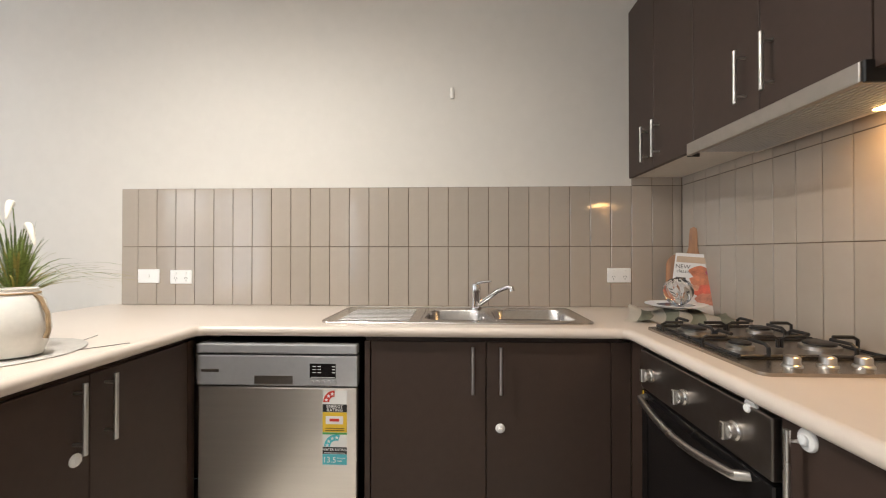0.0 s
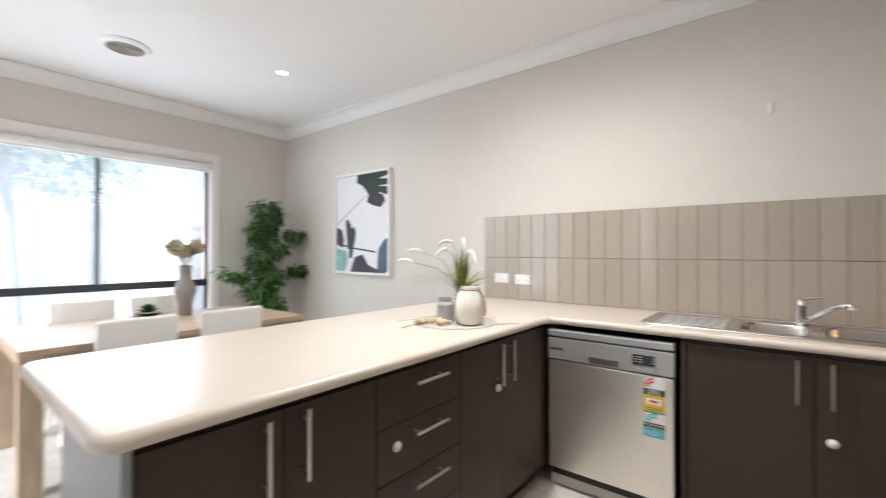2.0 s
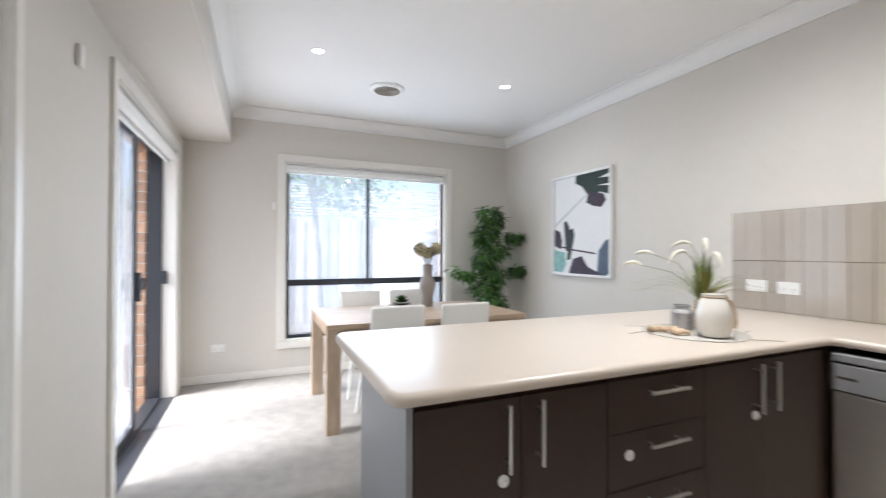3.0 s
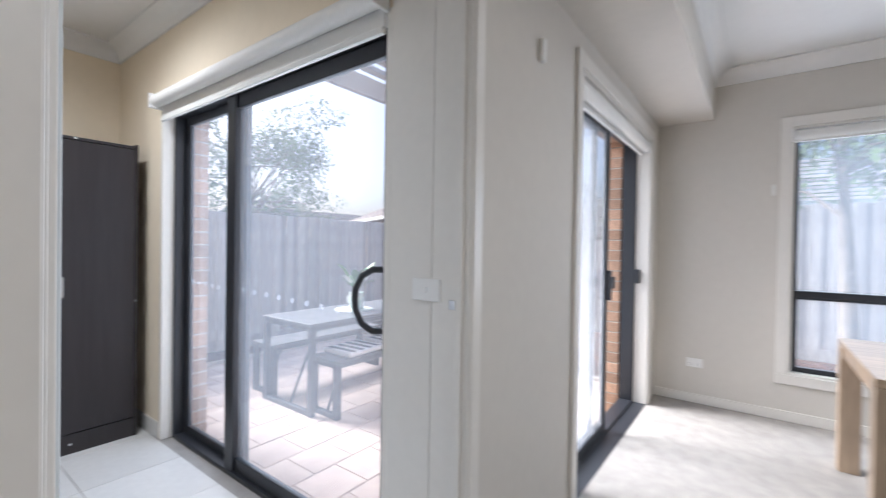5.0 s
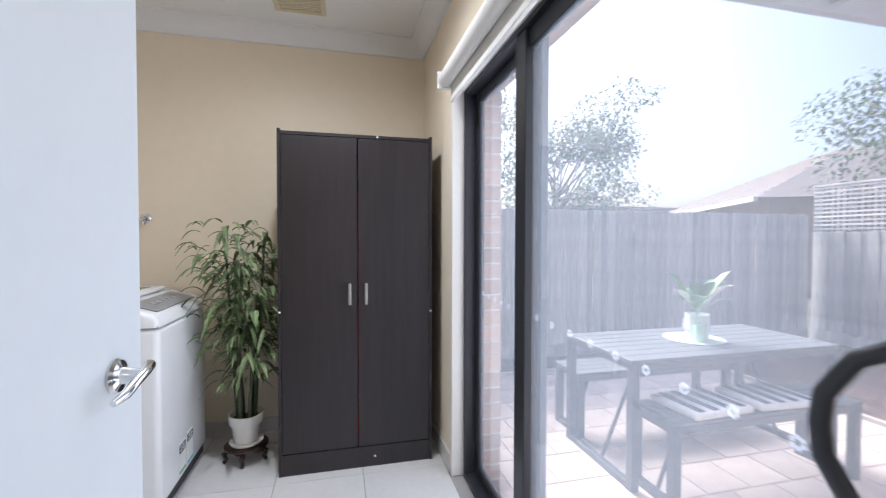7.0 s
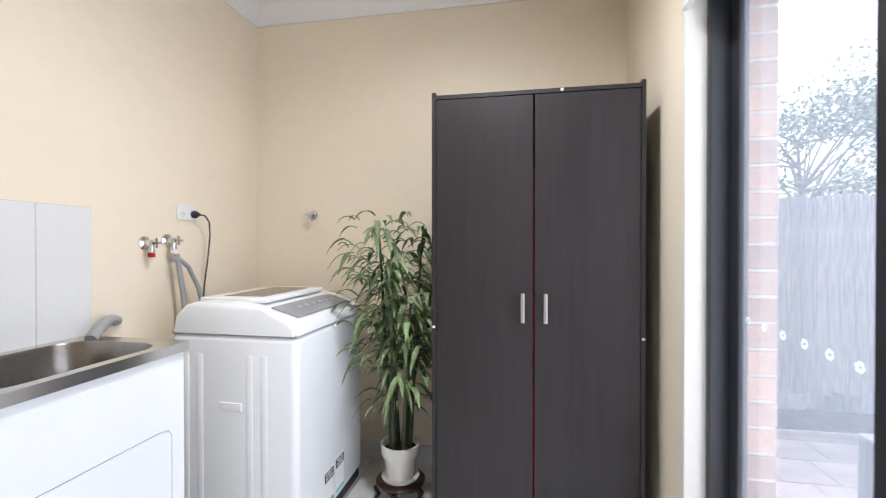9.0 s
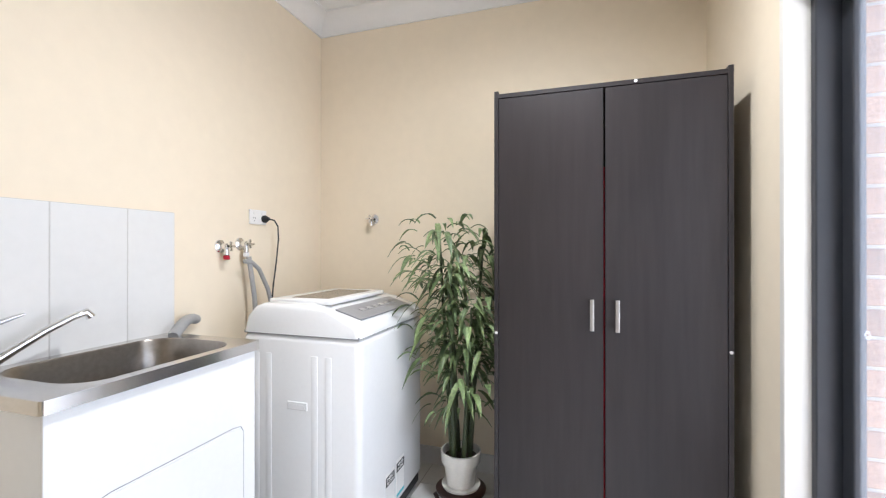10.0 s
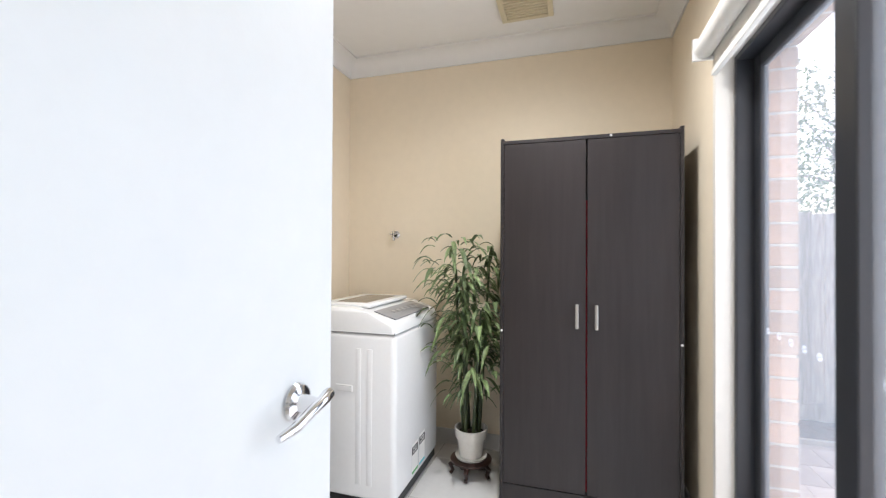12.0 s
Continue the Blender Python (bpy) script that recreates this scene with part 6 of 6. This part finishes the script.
def slatted(name, x0, x1, y0, y1, zt, n, label, category, brace):
    th = thing(name, pose(0, 0, 0), label, category, "outdoor dining set")
    frame_end(x0, y0, y1, zt - 0.02, th)
    frame_end(x1 - 0.05, y0, y1, zt - 0.02, th)
    for y in (y0, y1 - 0.03):
        part("side_rail", boxes((x0 + 0.05, x1 - 0.05, y + 0.002, y + 0.028, zt - 0.06, zt - 0.021), bevel=0.002), outdoor_metal, th)
    w_ = (y1 - y0) / n
    for k in range(n):
        part("slat", boxes((x0 - 0.004, x1 + 0.004, y0 + k * w_ + 0.003, y0 + (k + 1) * w_ - 0.003, zt - 0.019, zt), bevel=0.002, seg=1), outdoor_slat, th)
    for x, s in ((x0 + 0.05, 1), (x1 - 0.05, -1)):
        part("brace", tube([(x, (y0 + y1) / 2, GR + 0.02), (x + s * brace, (y0 + y1) / 2, zt - 0.04)], 0.013, 6), outdoor_metal, th)
    return th


slatted("outdoor_table", -4.05, -2.51, -4.23, -3.53, 0.605, 7, "charcoal metal outdoor table with slatted top", "table", 0.30)
slatted("outdoor_bench", -3.92, -2.60, -3.665, -3.325, 0.325, 4, "charcoal metal outdoor bench with slatted seat", "bench", 0.16)
slatted("outdoor_bench", -3.92, -2.58, -4.52, -4.18, 0.325, 4, "charcoal metal outdoor bench with slatted seat", "bench", 0.16)
stripe_white, stripe_navy = mat("white_outdoor_canvas", (0.72, 0.72, 0.72), 0.85, vary=0.03, bump=0.2, bump_scale=300), mat("navy_outdoor_canvas", (0.03, 0.035, 0.06), 0.85, vary=0.05, bump=0.2, bump_scale=300)
for cx_ in (-2.93, -3.40):
    cu = thing("seat_cushion", pose(cx_, -3.495, 0.3255, 0, 0, 3 if cx_ > -3 else -2), "navy and white striped outdoor seat cushion", "cushion", "bench cushions")
    part("pad", boxes((-0.205, 0.205, -0.165, 0.165, 0, 0.042), bevel=0.018, seg=3), stripe_white, cu, smooth=True)
    for k in range(4):
        part("stripe", boxes((-0.165 + k * 0.095, -0.118 + k * 0.095, -0.150, 0.150, 0.0405, 0.0435), bevel=0.001, seg=1), stripe_navy, cu)

pm = thing("round_placemat", pose(-3.27, -3.89, 0.6055), "round pale green placemat on the outdoor table", "placemat")
part("mat", turned([(0.185, 0), (0.187, 0.003), (0.184, 0.005), (0.0, 0.0052)], seg=48), mat("pale_mint_mat", (0.60, 0.68, 0.62), 0.7, vary=0.05, scale=30), pm)
pj = thing("planter_jug", pose(-3.29, -3.88, 0.611), "white and mint ceramic jug with a peace lily", "jug")
part("jug", turned([(0.060, 0), (0.068, 0.01), (0.075, 0.09), (0.070, 0.15), (0.074, 0.165), (0.066, 0.165), (0.06, 0.14), (0, 0.13)], seg=32), mat("mint_white_ceramic", (0.64, 0.74, 0.70), 0.25, vary=0.08), pj, smooth=True)
part("handle", tube([(0.072, 0.0, 0.14), (0.11, 0.0, 0.13), (0.115, 0.0, 0.08), (0.074, 0.0, 0.05)], 0.008, 8), white_print, pj, smooth=True)
lf = bmesh.new()
wl = bmesh.new()
rnd = random.Random(9)
for k in range(17):
    a, L, rise = k * 2.4, rnd.uniform(0.20, 0.34), rnd.uniform(0.9, 1.5)
    tgt = wl if k % 6 == 0 else lf
    ca, sa, prev = math.cos(a), math.sin(a), None
    for i in range(7):
        s = i / 6
        p = Vector((ca * L * s * 0.75, sa * L * s * 0.75, 0.13 + L * (1.35 * rise * s - 0.75 * s * s)))
        wd = L * 0.17 * max(0.02, math.sin(math.pi * max(0.0, (s - 0.3) / 0.7)))
        l, m_, r_ = tgt.verts.new(p + Vector((-sa * wd, ca * wd, wd * 0.3))), tgt.verts.new(p), tgt.verts.new(p + Vector((sa * wd, -ca * wd, wd * 0.3)))
        if prev:
            tgt.faces.new((prev[0], l, m_, prev[1])), tgt.faces.new((prev[1], m_, r_, prev[2]))
        prev = (l, m_, r_)
part("leaves", lf, mat("peace_lily_leaf", (0.10, 0.22, 0.05), 0.4, vary=0.25, scale=20), pj, smooth=True)
part("flowers", wl, white_print, pj, "white lily flowers", smooth=True)
gl = thing("tumbler", pose(-3.22, -3.79, 0.611), "small mint green glass tumbler", "tumbler")
part("glass", turned([(0.03, 0), (0.032, 0.004), (0.036, 0.11), (0.034, 0.11), (0.028, 0.01), (0, 0.01)], seg=24), mat("mint_glass", (0.50, 0.70, 0.62), 0.1, vary=0.04), gl, smooth=True)

# water tank and slim tree beyond the dining window
tk = thing("water_tank", pose(-5.75, 1.28, GR - 0.03), "round cream corrugated water tank", "water tank")
part("shell", turned([(0.54, 0)] + [(0.54 + 0.008 * math.sin(k * math.pi / 2), k * 0.03) for k in range(1, 58)] + [(0.53, 1.76), (0.0, 1.86)], seg=48), tank_mat, tk, smooth=True)
part("inlet", turned([(0.13, 1.80), (0.13, 1.90), (0.10, 1.92), (0.0, 1.92)], c=(0.1, 0.25, 0), seg=24), tank_mat, tk)


def tree(m, label, height, trunk, crown, n, size, seed, material, category="tree"):
    """Tapered trunk with limbs and a crown of many small leaves round spots."""
    rnd_ = random.Random(seed)
    th = thing("tree", m, label, category)
    bend = [(0.05 * math.sin(2 * s + seed) * height * 0.4, 0.05 * math.cos(3 * s) * height * 0.3, height * s) for s in np.linspace(0, 1, 8)]
    bend[0] = (0, 0, 0)
    part("trunk", tube(bend, [trunk * (1 - 0.11 * i) for i in range(8)], 10), bark, th, smooth=True)
    for c, rad in crown:
        root = bend[min(7, 4 + rnd_.randrange(4))]
        part("limb", tube([root, ((root[0] + c[0]) / 2, (root[1] + c[1]) / 2, (root[2] + c[2]) / 2 + 0.1), c], [trunk * 0.28, trunk * 0.16, trunk * 0.06], 6), bark, th, smooth=True)
    leafy("crown", crown, n, size, 0.3, seed, material, th)
    return th


gum_leaf = mat("gum_leaf", (0.13, 0.21, 0.07), 0.5, vary=0.35, scale=4)
lush_leaf = mat("lush_leaf", (0.11, 0.19, 0.06), 0.5, vary=0.35, scale=4)
rnd = random.Random(14)
tree(pose(-5.75, -0.05, GR - 0.02), "slim tree with a bare grey trunk", 3.0, 0.088, [((rnd.uniform(-.9, .6), rnd.uniform(-1.3, 1.1), rnd.uniform(2.0, 3.2)), (0.45, 0.45, 0.28)) for _ in range(14)], 120, 0.10, 41, gum_leaf)
tree(pose(-6.9, -12.5, GR - 0.03), "sparse gum tree beyond the fence", 3.6, 0.11, [((rnd.uniform(-2.2, 1.8), rnd.uniform(-1, 1), rnd.uniform(2.2, 5.8)), (0.95, 0.8, 0.6)) for _ in range(30)], 300, 0.12, 42, gum_leaf)
tree(pose(-11.8, -7.0, GR - 0.03), "leafy green tree behind the slatted fence", 3.6, 0.12, [((rnd.uniform(-1.3, 1.3), rnd.uniform(-1.8, 1.8), rnd.uniform(2.6, 4.4)), (0.95, 0.95, 0.7)) for _ in range(18)], 300, 0.14, 43, lush_leaf)
tree(pose(-10.5, -1.6, GR - 0.03), "leafy green tree behind the slatted fence", 3.4, 0.11, [((rnd.uniform(-1.3, 1.3), rnd.uniform(-2.2, 2.2), rnd.uniform(1.8, 4.0)), (0.95, 0.95, 0.7)) for _ in range(18)], 300, 0.14, 44, lush_leaf)


def house(m, w, d, wall_h, roof_h, label):
    th = thing("neighbour_house", m, label, "house")
    part("wall", boxes((-w / 2, w / 2, -d / 2, d / 2, 0, wall_h)), brick_plain, th)
    bm_ = bmesh.new()
    e = 0.5
    base = [bm_.verts.new(p) for p in ((-w / 2 - e, -d / 2 - e, wall_h), (w / 2 + e, -d / 2 - e, wall_h), (w / 2 + e, d / 2 + e, wall_h), (-w / 2 - e, d / 2 + e, wall_h))]
    r_ = max(0.1, w / 2 - d / 2)
    rg = [bm_.verts.new((-r_, 0, wall_h + roof_h)), bm_.verts.new((r_, 0, wall_h + roof_h))]
    bm_.faces.new(base[::-1])
    bm_.faces.new((base[0], base[1], rg[1], rg[0])), bm_.faces.new((base[2], base[3], rg[0], rg[1])), bm_.faces.new((base[1], base[2], rg[1])), bm_.faces.new((base[3], base[0], rg[0]))
    roof = part("roof", bm_, roof_tile, th, "tiled hip roof")
    course = bmesh.new()
    for sgn in (-1, 1):
        for k in range(1, 14):
            s = k / 14
            y, z, hw = sgn * (d / 2 + e) * (1 - s), wall_h + roof_h * s, (w / 2 + e) * (1 - s) + r_ * s
            box(course, -hw, hw, y - 0.02, y + 0.02, z - 0.02, z + 0.035)
    part("tile_course", course, roof_tile, roof)
    part("gutter", boxes((-w / 2 - e - 0.1, w / 2 + e + 0.1, -d / 2 - e - 0.1, -d / 2 - e, wall_h - 0.1, wall_h + 0.02), (-w / 2 - e - 0.1, w / 2 + e + 0.1, d / 2 + e, d / 2 + e + 0.1, wall_h - 0.1, wall_h + 0.02)), tank_mat, th)
    return th


brick_plain = mat("distant_brick", (0.30, 0.20, 0.15), 0.9, vary=0.15, scale=10)
house(pose(-15.5, -22, GR - 0.03), 16, 8, 1.9, 1.4, "low neighbouring house with a tiled hip roof")
house(pose(-17.5, -12.6, GR - 0.03, 0, 0, 62), 10, 8, 2.5, 2.0, "neighbouring house with a tiled hip roof")

# eave and slatted pergola along the dining wall
eave = mat("painted_eave_board", (0.42, 0.42, 0.43), 0.6, vary=0.04)
pg_ = thing("pergola", pose(0, 0, 0), "grey slatted timber pergola fixed to the house", "pergola")
for x in (-1.95, -3.2, -4.45):
    part("rafter", boxes((x - 0.022, x + 0.022, -3.05, -1.72, 2.38, 2.50), bevel=0.003), eave, pg_)
for k in range(7):
    part("batten", boxes((-4.5, -1.80, -3.02 + k * 0.17, -2.95 + k * 0.17, 2.505, 2.54), bevel=0.002), eave, pg_)
part("beam", boxes((-4.5, -1.80, -3.10, -3.055, 2.36, 2.50), bevel=0.003), eave, pg_)

# ---- tiles, pavers and bricks ----
def piece_mesh(name, dx, dy, dz, material, bevel=0.0015):
    """Shared mesh of one piece centred on the origin."""
    tmp = part(name, boxes((-dx / 2, dx / 2, -dy / 2, dy / 2, -dz / 2, dz / 2), bevel=bevel, seg=1), material)
    me = tmp.data
    bpy.data.objects.remove(tmp)
    return me


def put_piece(name, me, m, parent):
    ob = new(name, me)
    ob.parent = parent
    ob.matrix_basis = m
    return ob


rnd = random.Random(77)
jit = lambda s: rnd.uniform(-s, s)
# north splashback
sb = tagged(part("splashback_north", boxes((-1.676, XE - 0.001, YN - 0.004, YN - 0.0005, 0.9005, 1.505), (0.952, XE - 0.001, YN - 0.004, YN - 0.0005, 1.505, 1.558)), tile_grout), kind="structure")
P = 0.1013
cols = [(-1.676, 0.087)] + [(-1.676 + 0.088 + k * P, P - 0.0025) for k in range(28)]
full = {}
for x0, w_ in cols:
    w_ = min(w_, XE - 0.012 - x0)
    if w_ < 0.02:
        continue
    rows = [(0.9015, 0.300), (1.2040, 0.300)] + ([(1.5065, 0.050)] if x0 > 0.93 else [])
    for z0, h_ in rows:
        key = (round(w_, 4), h_)
        full.setdefault(key, piece_mesh("tile", w_, 0.006, h_, splash_tile))
        put_piece("tile", full[key], pose(x0 + w_ / 2, YN - 0.0075 + jit(0.0002), z0 + h_ / 2, jit(0.12), 0, jit(0.12)), sb)
# east splashback
se = tagged(part("splashback_east", boxes((XE - 0.004, XE - 0.0005, 0.469, YN - 0.011, 0.9005, 1.556)), tile_grout), kind="structure")
for k in range(17):
    y1 = YN - 0.0125 - k * P
    w_ = min(P - 0.0025, y1 - 0.469)
    if w_ < 0.02:
        continue
    for z0, h_ in ((0.9015, 0.300), (1.2040, 0.300), (1.5065, 0.049)):
        key = (round(w_, 4), h_)
        full.setdefault(key, piece_mesh("tile", w_, 0.006, h_, splash_tile))
        put_piece("tile", full[key], pose(XE - 0.0075 + jit(0.0002), y1 - w_ / 2, z0 + h_ / 2, jit(0.12), 0, 90 + jit(0.12)), se)
# laundry tub splashback
white_grout = mat("white_grout", (0.55, 0.53, 0.50), 0.9, vary=0.05)
ls_ = tagged(part("splashback_laundry", boxes((LE - 0.0085, LE - 0.0005, -3.473, -2.60, 0.886, 1.369)), white_grout), kind="structure")
white_wall_tile = mat("white_wall_tile", (0.78, 0.77, 0.75), 0.12, vary=0.015, scale=5)
for y0, y1 in ((-3.474, -3.292), (-3.290, -3.059), (-3.057, -2.825), (-2.823, -2.60)):
    put_piece("tile", piece_mesh("tile", y1 - y0, 0.006, 0.482, white_wall_tile), pose(LE - 0.0062, (y0 + y1) / 2, 1.1275, 0, 0, 90), ls_)
# floor tiles
fk, flo = bpy.data.objects["floor_kitchen"], bpy.data.objects["floor_laundry"]
for ob_, x0, x1, y0, y1, s, ox, oy, mt in ((fk, -1.438, XE, YS + 0.004, YN, 0.40, -1.438, YS + 0.004, tile_floor), (flo, LW - 0.003, LE, LS, YS, 0.455, -1.055 - 0.455, -3.83 - 0.455 * 2, white_tile_floor)):
    cache = {}
    for i in range(16):
        for j in range(16):
            a0, a1 = max(x0, ox + i * s), min(x1, ox + (i + 1) * s)
            b0, b1 = max(y0, oy + j * s), min(y1, oy + (j + 1) * s)
            if a1 - a0 > 0.03 and b1 - b0 > 0.03:
                key = (round(a1 - a0, 3), round(b1 - b0, 3))
                if key not in cache:
                    cache[key] = piece_mesh("floor_tile", key[0] - 0.004, key[1] - 0.004, 0.006, mt, 0.001)
                put_piece("floor_tile", cache[key], pose((a0 + a1) / 2, (b0 + b1) / 2, -0.003 + jit(0.0003)), ob_)
# pavers, half bond
pb = bpy.data.objects["paving_base"]
pme = [piece_mesh("paver", 0.292, 0.292, 0.03, paver_mat, 0.003) for _ in range(3)]
for i in range(12):
    for j in range(13):
        x, y = -1.88 - i * 0.3 + (0.15 if j % 2 else 0), -1.77 - j * 0.3
        if -4.95 < x - 0.146 and x + 0.146 < -1.72 and y - 0.146 > -5.6:
            put_piece("paver", pme[(i * 5 + j) % 3], pose(x, y, GR - 0.015 + jit(0.0015), jit(0.2), jit(0.2), 0), pb)


def brick_leaf(name, axis, p0, p1, a0, a1, z0, z1, near):
    """Outer brick skin between a0 and a1: mortar core, single bricks near the openings, the rest joined."""
    core = boxes((p0 + 0.004, p1 - 0.004, a0 + 0.004, a1 - 0.004, z0, z1)) if axis == "y" else boxes((a0 + 0.004, a1 - 0.004, p0 + 0.004, p1 - 0.004, z0, z1))
    base = tagged(part(name, core, mortar_mat), kind="structure")
    rest = bmesh.new()
    c, t = (p0 + p1) / 2, abs(p1 - p0)
    n = int((z1 - z0) / 0.086)
    for r_ in range(n):
        s = a0 - (0.12 if r_ % 2 else 0)
        while s < a1 - 0.02:
            b0, b1 = max(a0, s), min(a1, s + 0.23)
            s += 0.24
            if b1 - b0 < 0.03:
                continue
            mid, L, z = (b0 + b1) / 2, b1 - b0, z0 + r_ * 0.086 + 0.038
            if any(abs(mid - q) < 0.30 for q in near):
                key = round(L, 3)
                if key not in BR:
                    BR[key] = piece_mesh("brick", L, t, 0.076, brick_mat, 0.003)
                put_piece("brick", BR[key], pose(mid, c + jit(0.0015), z, 0, 0, 0) if axis == "x" else pose(c + jit(0.0015), mid, z, 0, 0, 90), base)
            elif axis == "x":
                box(rest, b0, b1, c - t / 2, c + t / 2, z - 0.038, z + 0.038)
            else:
                box(rest, c - t / 2, c + t / 2, b0, b1, z - 0.038, z + 0.038)
    if len(rest.verts):
        part("bricks", rest, brick_mat, base)["kind"] = "stuff"
    else:
        rest.free()


BR = {}
brick_leaf("brickwork_laundry", "y", -1.80, -1.69, -4.845, -3.707, GR, 2.5, (-3.75, -3.95))
brick_leaf("brickwork_corner", "y", -1.80, -1.69, -1.742, -1.625, GR, 2.5, (-1.9,))
brick_leaf("brickwork_lintel", "y", -1.80, -1.69, -3.705, -1.744, 2.09, 2.5, ())
brick_leaf("brickwork_dining", "x", -1.73, -1.62, -4.67, -4.152, GR, 2.5, (-4.2, -4.4))
brick_leaf("brickwork_between", "x", -1.73, -1.62, -2.466, -1.803, GR, 2.5, (-2.45,))
brick_leaf("brickwork_head", "x", -1.73, -1.62, -4.15, -2.468, 2.135, 2.5, ())
brick_leaf("brickwork_west", "y", -4.67, -4.56, -1.618, -0.512, GR, 2.5, ())
brick_leaf("brickwork_west", "y", -4.67, -4.56, 1.262, 2.3, GR, 2.5, ())
brick_leaf("brickwork_sill", "y", -4.67, -4.56, -0.51, 1.26, GR, 0.325, ())
brick_leaf("brickwork_west_head", "y", -4.67, -4.56, -0.51, 1.26, 2.165, 2.5, ())
